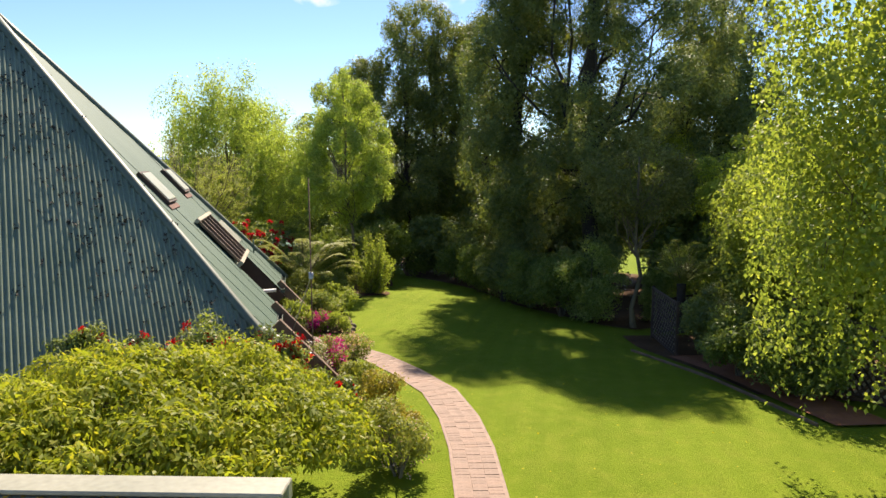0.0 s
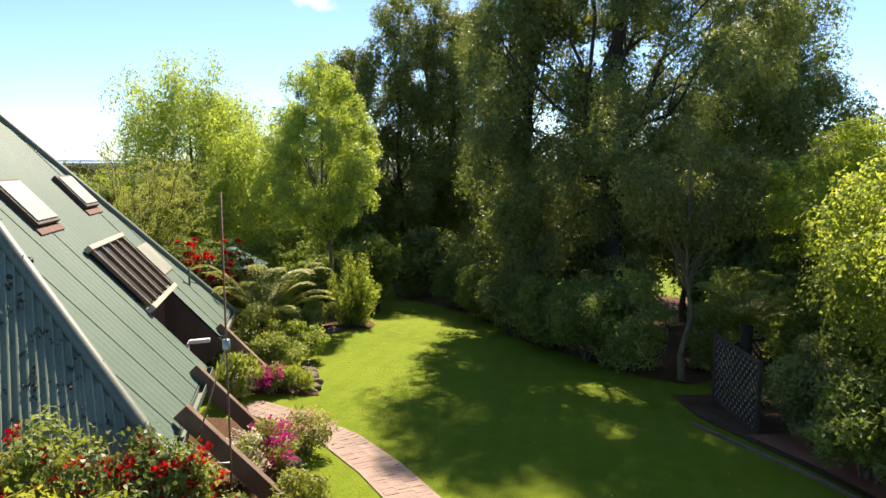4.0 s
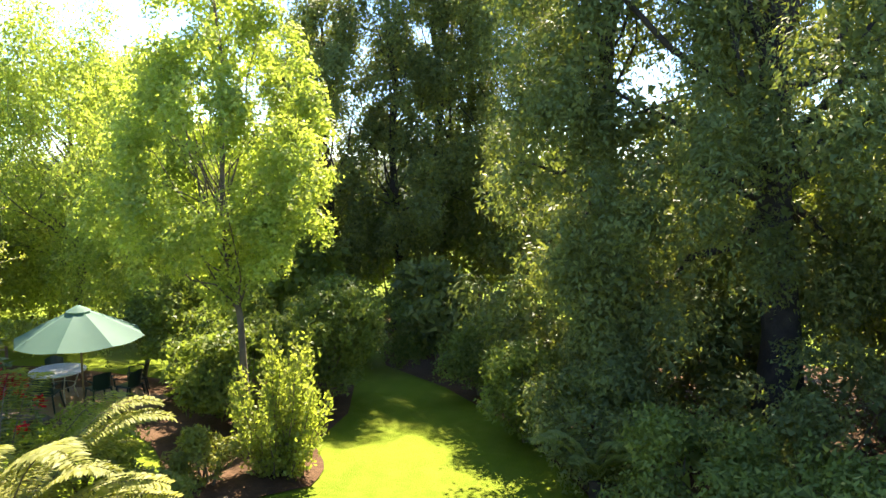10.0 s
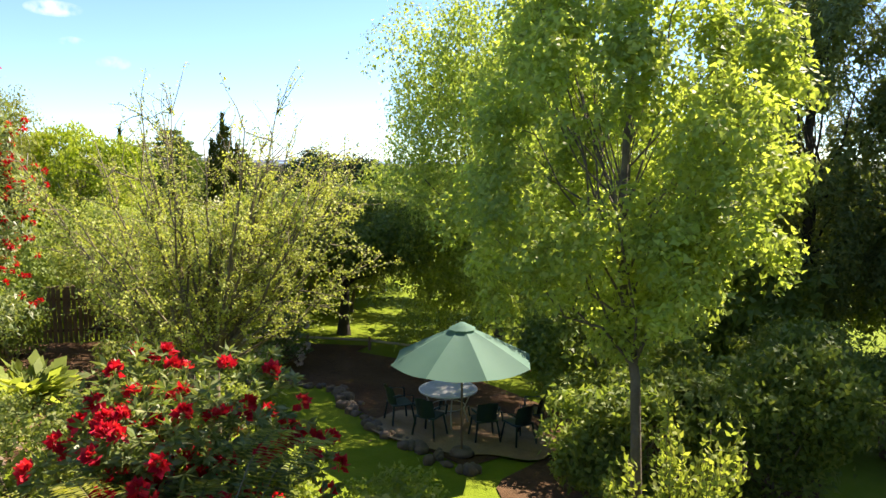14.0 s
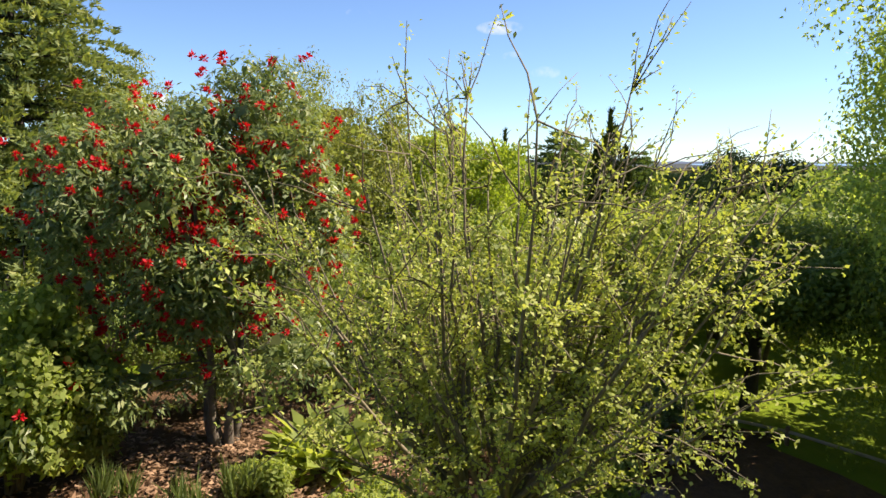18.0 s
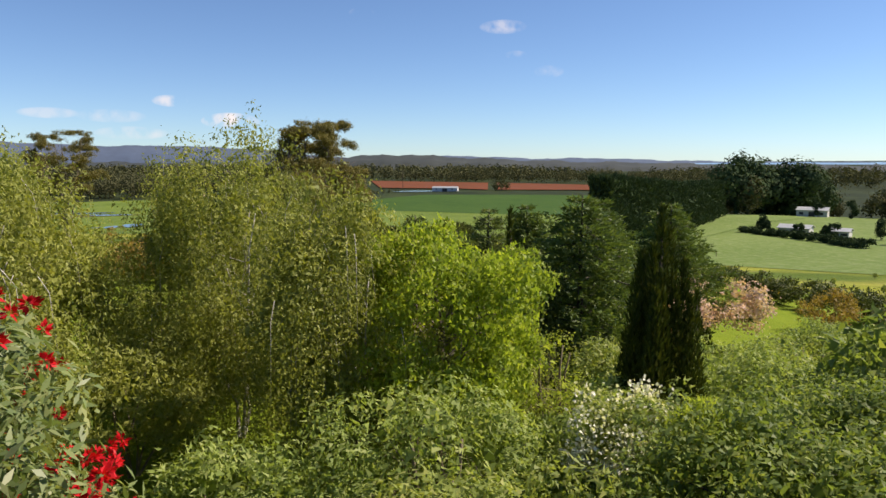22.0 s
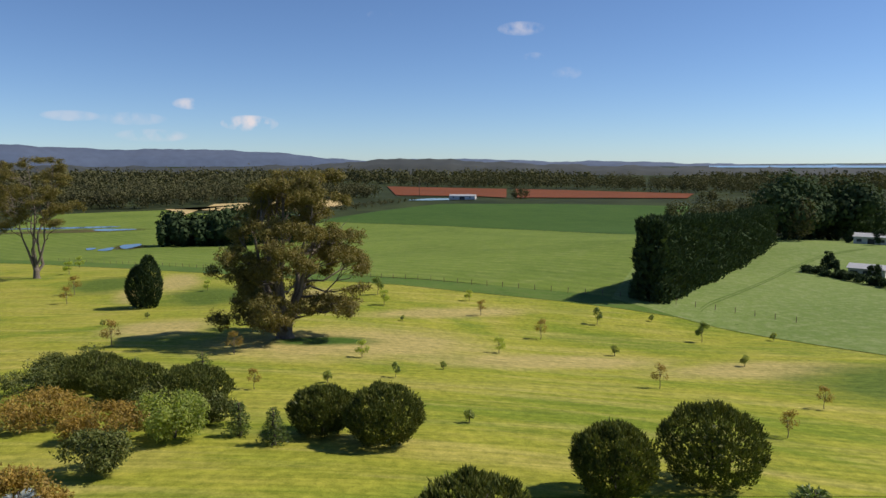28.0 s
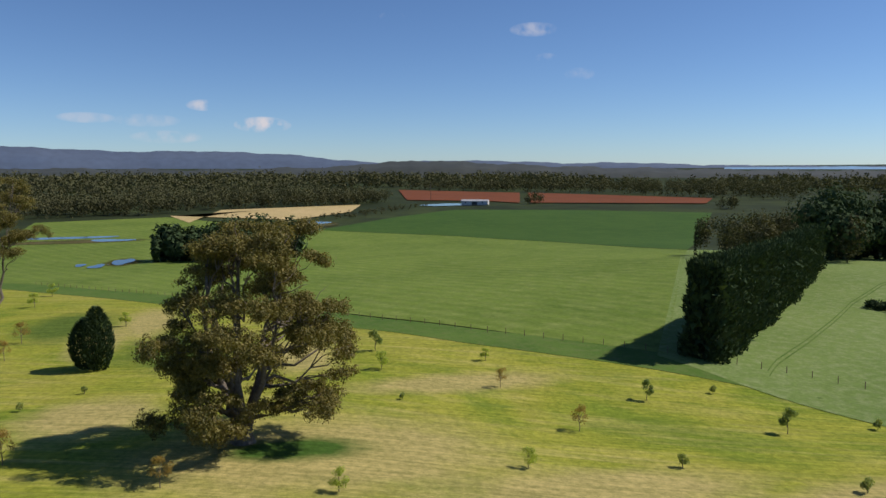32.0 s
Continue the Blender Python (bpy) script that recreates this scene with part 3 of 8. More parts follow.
def weeping_tree(name, x, y, h, r, label, leaf, bark, seed, strands=420, step=0.13, L=0.10, W=0.05, m=12, base_r=0.16, hang=2.4, low=0.35, stems=1,
                 per=2, top_n=500, lean=(0, 0), top_per=10, mid=0.6, core=0.9):
    rng = np.random.default_rng(seed)
    lobes = lobes_in((lean[0], lean[1], h * mid), (r * 0.85, r * 0.85, h * (0.99 - mid)), m, rng, 0.42)
    lobes[:, 2] = np.minimum(lobes[:, 2], h - lobes[:, 5])
    V, F = trunk_and_limbs(base_r * 0.8, h * 0.66, lobes, rng, lean, 8, 0.3, stems)
    c, d = spots(lobes, strands // 6, rng, 0.12)
    c = np.repeat(c, 6, 0) + rng.normal(size=(len(c) * 6, 3)) * 0.16
    d = np.repeat(d, 6, 0)
    P, D, O = [], [], []
    for p, o in zip(c, d):
        ln = min(hang * rng.uniform(0.4, 1.15), max(p[2] - h * low * rng.uniform(0.2, 1.0), 0.3))
        k = max(int(ln / step), 2)
        t = np.linspace(0, 1, k)[:, None]
        line = p + np.array([o[0], o[1], 0]) * 0.35 * np.sqrt(t) * min(ln, 1.5) + np.array([0, 0, -1.0]) * ln * t
        line = np.repeat(line, per, 0) + rng.normal(size=(k * per, 3)) * 0.045
        P.append(line)
        O.append(np.tile(o * 1.2 + np.array([0, 0, 0.5]), (k * per, 1)))
        D.append(rng.normal(size=(k * per, 3)) * 0.5 + np.array([0, 0, -0.8]))
        if rng.random() < 0.05:
            tube(V, F, [p, p + np.array([o[0], o[1], -1.2]) * 0.3, p + np.array([o[0] * 0.45, o[1] * 0.45, -ln * 0.8])], [0.012, 0.008, 0.004], 3)
    q = np.concatenate([leaves(np.vstack(P), np.vstack(D), L, W, rng, np.vstack(O)), clumps(lobes, top_n, top_per, 0.2, L, W, rng, 0.7, core=core, tall=1.15, inner=0.13)])
    return plant(name, x, y, label, "tree", mesh_from("trunk", V, F, bark, True), [("crown", quads_mesh("crown", q, leaf), "")])


def conifer_mesh(h, r, rng, leaf, bark, n_whorl=26, per_whorl=8, L=0.20, W=0.07, low=0.06, dens=14.0, droop=0.25, round_top=0.75, base_r=0.2):
    V, F = [], []
    tube(V, F, bend((0, 0, -0.25), (0, 0, h * 0.97), 0, rng, 7, 0.008), np.linspace(1, 0.08, 7) * base_r, 7)
    P, D = [], []
    for i in range(n_whorl):
        t = (i + rng.uniform(0, 0.6)) / n_whorl
        z = h * (low + (0.97 - low) * t)
        reach = r * (1 - t ** 1.25) ** round_top * (0.75 + 0.5 * min(t * 5, 0.5))
        for j in range(per_whorl):
            a = 2 * math.pi * (j + rng.uniform(-0.35, 0.35)) / per_whorl + i * 1.1
            ln = reach * (rng.uniform(0.5, 1.0) + 0.38 * (rng.random() < 0.3)) + 0.15
            way = np.array([math.cos(a), math.sin(a), 0.0])
            k = max(int(ln * dens), 6)
            s = rng.uniform(0.15, 1.0, k) ** 0.8
            side = np.array([-way[1], way[0], 0])
            wid = 0.32 * (1 - s * 0.7) * min(ln, 1.8)
            lat = rng.uniform(-1, 1, k) * wid
            p = way * (s * ln)[:, None] + side * lat[:, None] + np.array([0, 0, 1.0]) * (z + ln * (0.18 * s - droop * s * s))[:, None]
            p[:, 2] += rng.normal(0, 0.05, k)
            P.append(p)
            D.append(way * 0.8 + side * (np.sign(lat) * 0.5)[:, None] + np.array([0, 0, 0.25]) + rng.normal(size=(k, 3)) * 0.4)
            if j % 2 == 0:
                tube(V, F, [way * 0.02 + (0, 0, z), way * ln * 0.5 + (0, 0, z + ln * 0.04), way * ln * 0.85 + (0, 0, z - ln * 0.04)], [base_r * 0.18, base_r * 0.1, 0.01], 3)
    q = leaves(np.vstack(P), np.vstack(D), L, W, rng)
    k = np.array([(0, 0, h * t, r * 0.75 * (1 - t), r * 0.75 * (1 - t), h * 0.12) for t in (0.1, 0.2, 0.3, 0.42, 0.55, 0.68, 0.8)])
    return mesh_from("trunk", V, F, bark, True), quads_mesh("crown", np.concatenate([q, infill(k, rng, 1.2)]), leaf)


def conifer(name, x, y, h, r, label, leaf, bark, seed, group="", **k):
    rng = np.random.default_rng(seed)
    t, c = conifer_mesh(h, r, rng, leaf, bark, **k)
    return plant(name, x, y, label, "tree", t, [("crown", c, "")], group)


def spire_tree(name, x, y, h, r, label, leaf, bark, seed, spires=9, dens=1500, L=0.22, W=0.05):
    """A column of upright flames."""
    rng = np.random.default_rng(seed)
    V, F = [], []
    tube(V, F, [(0, 0, -0.2), (0, 0, h * 0.5), (0, 0, h * 0.9)], [0.16, 0.1, 0.02], 7)
    P, D = [], []
    for i in range(spires):
        a, k = i * 2.4, (0 if i == 0 else rng.uniform(0.4, 0.95))
        top = h * (1.0 if i == 0 else rng.uniform(0.55, 0.97) * (1.08 - 0.3 * k))
        z0 = h * (0.02 if i < 5 else rng.uniform(0.05, 0.35))
        n = int(dens * (top - z0) / h)
        t = rng.uniform(0, 1, n) ** 1.1
        rad = r * 0.33 * (1 - t) ** 0.7 * (0.55 + 0.45 * np.minimum(t * 6, 1)) * rng.uniform(0.8, 1.05, n)
        th = rng.uniform(0, 6.28, n)
        cx, cy = math.cos(a) * r * k, math.sin(a) * r * k
        P.append(np.stack([cx * (1 - 0.35 * t) + rad * np.cos(th), cy * (1 - 0.35 * t) + rad * np.sin(th), z0 + (top - z0) * t * 0.98], 1))
        D.append(np.stack([np.cos(th) * 0.35, np.sin(th) * 0.35, np.full(n, 1.0)], 1) + rng.normal(size=(n, 3)) * 0.2)
    q = leaves(np.vstack(P), np.vstack(D), L, W, rng)
    return plant(name, x, y, label, "tree", mesh_from("trunk", V, F, bark, True), [("crown", quads_mesh("crown", q, leaf), "")])


def shrub_meshes(r, h, rng, leaf, n=700, per=10, L=0.08, W=0.05, m=9, spread=0.1, flower=None, bark=None, up=0.0, lobe=0.45, stemn=7, core=0.6, grain=0.3, stray=0.12):
    lobes = lobes_in((0, 0, h * 0.52), (r, r, h * 0.5), m, rng, lobe)
    lobes[:, 2] = np.maximum(lobes[:, 2], lobes[:, 5] * 0.8)
    V, F = [], []
    for i in range(stemn):
        lb = lobes[i % m]
        tube(V, F, bend((rng.uniform(-0.1, 0.1), rng.uniform(-0.1, 0.1), -0.1), lb[:3], 0.1, rng, 4, 0.06), [0.035, 0.028, 0.02, 0.008], 4)
    out = [("crown", quads_mesh("crown", clumps(lobes, n, per, spread, L, W, rng, -up, core=core, grain=grain, stray=stray), leaf), "")]
    if flower:
        mat, k, kp, ks, kl, kw, lb = flower
        out.append(("blossom", quads_mesh("blossom", heads_on(lobes, k, kp, ks, kl, kw, rng), mat), lb))
    return mesh_from("stem", V, F, bark or M_TWIG, True), out


def shrub(name, x, y, r, h, label, leaf, seed, z=None, category="shrub", group="", **k):
    rng = np.random.default_rng(seed)
    stems, crown = shrub_meshes(r, h, rng, leaf, **k)
    return plant(name, x, y, label, category, stems, crown, group, z, trunk_name="stem")


# ---- ground and fields ----
def spaced(lo, a, b, hi, step, grow=1.16):
    """Grid lines: even from a to b, then ever wider out to lo and hi."""
    out = list(np.arange(a, b + 0.01, step))
    s = step
    while out[-1] < hi:
        s *= grow
        out.append(out[-1] + s)
    s = step
    while out[0] > lo:
        s *= grow
        out.insert(0, out[0] - s)
    return np.array(out)


def sheet_mesh(name, X, Y, mat, lift=0.0):
    """A sheet over the ground on the grid of places X, Y (2-D arrays)."""
    Z = ground_z(X, Y) + lift
    n, m = X.shape
    V = np.stack([X, Y, Z], 2).reshape(-1, 3)
    i = np.arange(n * m).reshape(n, m)
    F = np.stack([i[:-1, :-1], i[1:, :-1], i[1:, 1:], i[:-1, 1:]], 2).reshape(-1, 4)
    return mesh_from(name, V.tolist(), F.tolist(), mat, True)


def along(line, n):
    line = np.asarray(line, float)
    s = np.r_[0, np.cumsum(np.linalg.norm(np.diff(line, axis=0), axis=1))]
    t = np.linspace(0, s[-1], n)
    return np.stack([np.interp(t, s, line[:, 0]), np.interp(t, s, line[:, 1])], 1)


def between(name, lineA, lineB, mat, lift, n=40, m=20, label="", category="field", kind="structure"):
    """A sheet between two lines on the ground."""
    A, B = along(lineA, n), along(lineB, n)
    k = np.linspace(0, 1, m)[None, :, None]
    G = A[:, None] * (1 - k) + B[:, None] * k
    ob = new(name, sheet_mesh(name, G[..., 0], G[..., 1], mat, lift))
    return tagged(ob, label, category, "", kind)


gx, gy = np.meshgrid(spaced(-5600, -70, 24, 4000, 1.5), spaced(-3500, -8, 76, 5200, 1.5), indexing="ij")
ground = tagged(new("ground", sheet_mesh("ground", gx, gy, M_FAR, -0.45)), "rolling grassy country reaching to the horizon", "ground", "", "structure")
between("lawn", [(24, -8), (26, 30), (24, 74), (20, 140)], [(-66, -12), (-66, 38), (-60, 78), (-30, 135)], M_LAWN, 0.02, 70, 90, "mown green garden lawn", "lawn")
PAD_EDGE = [(-70, 160), (-116.9, 122.7), (-126.6, 117.7), (-135.1, 109.2), (-144.7, 99.7), (-160.7, 82.3), (-179, 68.2), (-213.2, 48.7), (-251.4, 21.8), (-297, -14.6), (-350, -70)]
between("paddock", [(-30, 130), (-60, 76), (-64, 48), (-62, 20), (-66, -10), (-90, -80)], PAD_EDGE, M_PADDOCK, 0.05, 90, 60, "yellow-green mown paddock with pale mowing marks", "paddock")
between("rank_verge", PAD_EDGE, [(x - 9 + 0.02 * y, y + 9) for x, y in PAD_EDGE], M_RANK, 0.10, 90, 6, "dark rank grass along the paddock fence line", "verge")
between("pasture", [(-146, 112), (-168, 92), (-187, 78), (-221, 58), (-259, 31), (-305, -5), (-358, -60)],
        [(-338, 263), (-430, 247), (-513, 205), (-595, 124), (-690, 60), (-781, 11), (-747, -97)], M_GREEN, 0.12, 70, 40, "bright green grazing pasture", "pasture")
between("crop_field", [(-338, 263), (-430, 247), (-513, 205), (-595, 124)], [(-663, 542), (-756, 421), (-799, 304), (-708, 215), (-619, 145)], M_CROP, 0.25, 50, 30, "dark green crop field", "field")
between("side_pasture", [(-145, 110), (-200, 153), (-260, 200), (-340, 262)], [(-50, 135), (-80, 200), (-150, 300), (-260, 400)], M_TUFTED, 0.12, 50, 40, "green pasture beside the tall hedge", "pasture")
between("stubble_field", [(-700, 30), (-798, 10), (-705, 119)], [(-880, 60), (-936, 230), (-800, 190)], M_STUBBLE, 0.4, 30, 12, "pale straw-coloured stubble field", "field")
between("red_field", [(-1031, 316), (-960, 417), (-906, 435)], [(-1456, 416), (-1275, 546), (-1231, 583)], M_REDSOIL, 0.8, 30, 12, "ploughed red-brown soil field", "field")
between("red_field", [(-906, 450), (-812, 654)], [(-1231, 600), (-930, 760)], M_REDSOIL, 0.8, 30, 12, "ploughed red-brown soil field", "field")


def trodden(name, cx, cy, rx, ry, mat, lift, seed, label, category="bare earth"):
    """An uneven round patch on the ground."""
    rng = np.random.default_rng(seed)
    ph = rng.uniform(0, 6.28, 4)
    A = np.linspace(0, 2 * math.pi, 49)
    k = 1 + 0.14 * np.sin(2 * A + ph[0]) + 0.09 * np.sin(3 * A + ph[1]) + 0.05 * np.sin(7 * A + ph[2])
    R = np.linspace(0.02, 1, 9)
    X = cx + rx * np.outer(k * np.cos(A), R)
    Y = cy + ry * np.outer(k * np.sin(A), R)
    return tagged(new(name, sheet_mesh(name, X, Y, mat, lift)), label, category, "", "structure")


def faded(name, base):
    """A copy of a ground material that thins out unevenly towards its rim."""
    m = base.copy()
    m.name = name
    nt = m.node_tree
    tc = nt.nodes.new("ShaderNodeTexCoord")
    sp = node(nt, "ShaderNodeMapping")
    sp.inputs["Location"].default_value, sp.inputs["Scale"].default_value = (-1, -1, 0), (2, 2, 0)
    nt.links.new(tc.outputs["Generated"], sp.inputs[0])
    ln = nt.nodes.new("ShaderNodeVectorMath")
    ln.operation = "LENGTH"
    nt.links.new(sp.outputs[0], ln.inputs[0])
    ns = noise_tex(nt, 0.35, 6.0, 0.7)
    ad = nt.nodes.new("ShaderNodeMath")
    nt.links.new(ln.outputs["Value"], ad.inputs[0])
    nt.links.new(ns.outputs[0], ad.inputs[1])
    rp = ramp(nt, ad.outputs[0], ((0.72, (1, 1, 1)), (1.0, (0, 0, 0))))
    rp.color_ramp.elements[1].position = 1.0
    half = nt.nodes.new("ShaderNodeMath")
    half.operation = "MULTIPLY"
    half.inputs[1].default_value = 0.8
    nt.links.new(ad.outputs[0], half.inputs[0])
    nt.links.new(half.outputs[0], rp.inputs[0])
    tr = nt.nodes.new("ShaderNodeBsdfTransparent")
    mx = nt.nodes.new("ShaderNodeMixShader")
    nt.links.new(rp.outputs[0], mx.inputs[0])
    nt.links.new(tr.outputs[0], mx.inputs[1])
    nt.links.new(nt.nodes["Principled BSDF"].outputs[0], mx.inputs[2])
    nt.links.new(mx.outputs[0], nt.nodes["Material Output"].inputs[0])
    return m


track = [(-134, 121), (-138, 126), (-148, 142), (-162, 163), (-178, 186), (-194, 214), (-205, 245)]
for k, w in ((-1.3, 0.8), (1.0, 0.8)):
    between("wheel_track", [(x - 0.8 * k, y + 0.6 * k) for x, y in track], [(x - 0.8 * (k + w), y + 0.6 * (k + w)) for x, y in track], M_RANK, 0.17, 40, 3, "dark wheel track pressed into the pasture", "track")
# water
M_WATER, wn, wp = material("still_water")
wp.inputs["Base Color"].default_value = (0.03, 0.05, 0.06, 1)
wp.inputs["Roughness"].default_value = 0.06
bumped(wn, wp, noise_tex(wn, 1.2, 3.0).outputs[0], 0.05, 0.02)


def pond(cx, cy, rx, ry, seed, label):
    rng = np.random.default_rng(seed)
    A = np.linspace(0, 2 * math.pi, 33)[:-1]
    k = 1 + 0.2 * np.sin(2 * A + rng.uniform(0, 6)) + 0.15 * np.sin(3 * A + rng.uniform(0, 6))
    X, Y = cx + rx * k * np.cos(A), cy + ry * k * np.sin(A)
    z = float(ground_z(X, Y).max()) + 0.3
    V = [(x, y, z) for x, y in zip(X, Y)] + [(cx, cy, z)]
    F = [(i, (i + 1) % 32, 32) for i in range(32)]
    tagged(new("pond", mesh_from("pond", V, F, M_WATER)), label, "pond", "", "structure")


for i, (cx, cy, rx, ry) in enumerate(((-405, 8, 11, 4), (-384, 0, 6, 3), (-396, -8, 4, 2.5), (-590, -50, 7, 42), (-562, -15, 9, 12), (-900, 340, 30, 36), (-660, 130, 18, 14))):
    pond(cx, cy, rx, ry, i, "still farm pond reflecting the sky")


M_REED = faded("brown_reeds", ground_mat("reed_bed", (0.07, 0.065, 0.025), (0.11, 0.09, 0.04), (0.06, 0.085, 0.02), 0.05, 0.3, 1.5))
for cx, cy, rx, ry, seed in ((-412, 6, 34, 13, 71), (-560, -32, 22, 62, 72), (-655, 130, 40, 26, 73)):
    trodden("reed_bed", cx, cy, rx, ry, M_REED, 0.2, seed, "brown reedy wet ground round the ponds", "reeds")


# distance
def ridge(name, profile, dist, mat, label, seed, base=-40.0, thick=300.0):
    """A far range: profile gives (degrees of heading to the left of +y, height)."""
    rng = np.random.default_rng(seed)
    a = np.linspace(profile[0][0], profile[-1][0], 260)
    h = np.interp(a, [p[0] for p in profile], [p[1] for p in profile])
    h = h + sum(np.sin(a * f + rng.uniform(0, 6)) * amp for f, amp in ((1.3, 2.5), (3.1, 1.6), (7.7, 1.0), (17, 0.6)))
    V, F = [], []
    for k, (dd, hh) in enumerate(((0, 0.0), (thick * 0.4, 0.62), (thick, 1.0), (thick * 1.5, 0.0))):
        for ang, top in zip(a, h):
            r = dist + dd
            V.append((-60 - math.sin(radians(ang)) * r, 45 + math.cos(radians(ang)) * r, base + (top - base) * hh))
    n = len(a)
    for k in range(3):
        for i in range(n - 1):
            F.append((k * n + i, k * n + i + 1, (k + 1) * n + i + 1, (k + 1) * n + i))
    tagged(new(name, mesh_from(name, V, F, mat, True)), label, "hills", "", "structure")


# skyline range; its haze sits in the base colour
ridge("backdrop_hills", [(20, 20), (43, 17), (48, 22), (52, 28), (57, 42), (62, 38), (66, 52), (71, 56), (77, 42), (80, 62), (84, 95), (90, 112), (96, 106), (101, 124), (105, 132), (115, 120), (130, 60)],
      4200, M_HILL_HAZE, "wooded hills on the skyline, coloured blue for distance haze", 3)
ridge("backdrop_rise", [(30, 2), (48, 6), (60, 16), (66, 26), (72, 40), (76, 36), (80, 18), (90, 8), (100, 14), (120, 10)], 2300, M_HILL_NEAR, "low wooded rise far off", 5)
M_SEA, sn, sp = material("distant_sea")
sp.inputs["Base Color"].default_value = (0.16, 0.28, 0.40, 1)
sp.inputs["Roughness"].default_value = 0.35
bumped(sn, sp, noise_tex(sn, 0.05, 3.0).outputs[0], 0.1, 0.3)
sea = []
for r in (3900, 4800):
    for ang in np.linspace(18, 50, 24):
        sea.append((-60 - math.sin(radians(ang)) * r, 45 + math.cos(radians(ang)) * r, 3.4 if r < 4000 else 18.3))
tagged(new("water_sea", mesh_from("water_sea", sea, [(i, i + 1, 25 + i, 24 + i) for i in range(23)], M_SEA)), "strip of pale blue sea on the horizon", "sea", "", "structure")


def woods(name, line, depth, count, h, leaf, seed, label, quads=90, size=1.5, wide=0.38, category="woods"):
    """A far wood of uneven tapering crowns; one mesh."""
    rng = np.random.default_rng(seed)
    L = along(line, 200)
    d = unit(L[-1] - L[0])
    side = np.array([d[1], -d[0]])
    if side[0] > 0:
        side = -side
    Q = []
    for _ in range(count):
        p = L[rng.integers(0, 200)] + side * depth * rng.uniform(0, 1) ** 1.3 + rng.normal(size=2) * 3
        th = h * rng.uniform(0.5, 1.0) ** 0.8 * (1.3 if rng.random() < 0.12 else 1.05)
        r = th * wide * rng.uniform(0.7, 1.3)
        lob = lobes_in((0, 0, th * 0.5), (r, r, th * 0.5), 7, rng, 0.55)
        c, o = spots(lob, quads, rng, 0.16)
        c[::5] = c[::5] * 0.75 + np.array([0, 0, th * 0.12])
        c[:quads // 8] = np.stack([rng.normal(0, 0.2, quads // 8), rng.normal(0, 0.2, quads // 8), rng.uniform(0, th * 0.6, quads // 8)], 1)
        c += np.array([p[0], p[1], gz(*p)])
        Q.append(leaves(c, np.cross(o, rng.normal(size=(quads, 3))), size, size * 0.85, rng, o * 2.0 + np.array([0, 0, 0.4])))
    tagged(new(name, quads_mesh(name, np.concatenate(Q), leaf)), label, category, "", "stuff")


woods("far_forest", [(-790, -260), (-815, -17), (-905, 66), (-920, 199), (-975, 290)], 220, 560, 24, F_FARWOOD, 11, "grey-green gum forest beyond the fields", 130, 2.0, 0.5)
woods("far_forest", [(-1480, 410), (-1300, 570), (-1200, 660), (-1000, 760), (-850, 820)], 420, 420, 27, F_FARWOOD, 12, "grey-green gum forest behind the red soil", 90, 2.6, 0.5)
woods("far_forest", [(-1150, -500), (-1250, 0), (-1350, 300)], 700, 420, 27, F_FARWOOD, 13, "grey-green gum forest far off", 44, 4.4, 0.55)
woods("far_forest", [(-900, 900), (-600, 1100), (-300, 1200)], 600, 260, 25, F_FARWOOD, 14, "dark far woods towards the sea", 44, 4.0, 0.55)
woods("far_forest", [(-1560, -560), (-1700, 60), (-1560, 520), (-1330, 900)], 620, 620, 30, F_FARWOOD, 22, "dark gum forest over the far rise", 36, 6.5, 0.7)
woods("far_forest", [(-1250, 950), (-900, 1350), (-450, 1600)], 620, 380, 28, F_FARWOOD, 23, "dark woods on the way to the sea", 32, 6.0, 0.7)
woods("pond_thicket", [(-870, 300), (-800, 250), (-700, 170)], 30, 70, 6, F_FARWOOD, 15, "low scrub round the far pond", 40, 1.0, 0.5, "scrub")
woods("field_clump", [(-905, 470), (-880, 440)], 15, 9, 20, F_FARWOOD, 16, "clump of gums between the red fields", 120, 1.6, 0.35)
woods("field_clump", [(-740, 640), (-700, 600)], 15, 10, 20, F_FARWOOD, 17, "clump of gums beside the red field", 120, 1.6, 0.35)
woods("side_wood", [(-227, 229), (-234, 250), (-270, 300), (-305, 359), (-325, 420)], 55, 85, 19, F_FARWOOD, 18, "mixed wood behind the tall hedge", 900, 0.95, 0.46)
woods("side_wood", [(-215, 285), (-190, 290), (-150, 310), (-90, 330)], 90, 110, 15, F_FARWOOD, 19, "mixed wood behind the farm buildings", 480, 1.15, 0.5)
woods("pine_row", [(-234, 250), (-246, 285), (-280, 335), (-305, 372)], 16, 26, 25, F_FARPINE, 20, "dark tall pines behind the hedge", 1300, 1.6, 0.42)
woods("copse", [(-404, 24), (-388, 60), (-393, 84)], 36, 90, 19, F_FARPINE, 21, "dark dense copse beside the pond", 260, 2.2, 0.3, "copse")


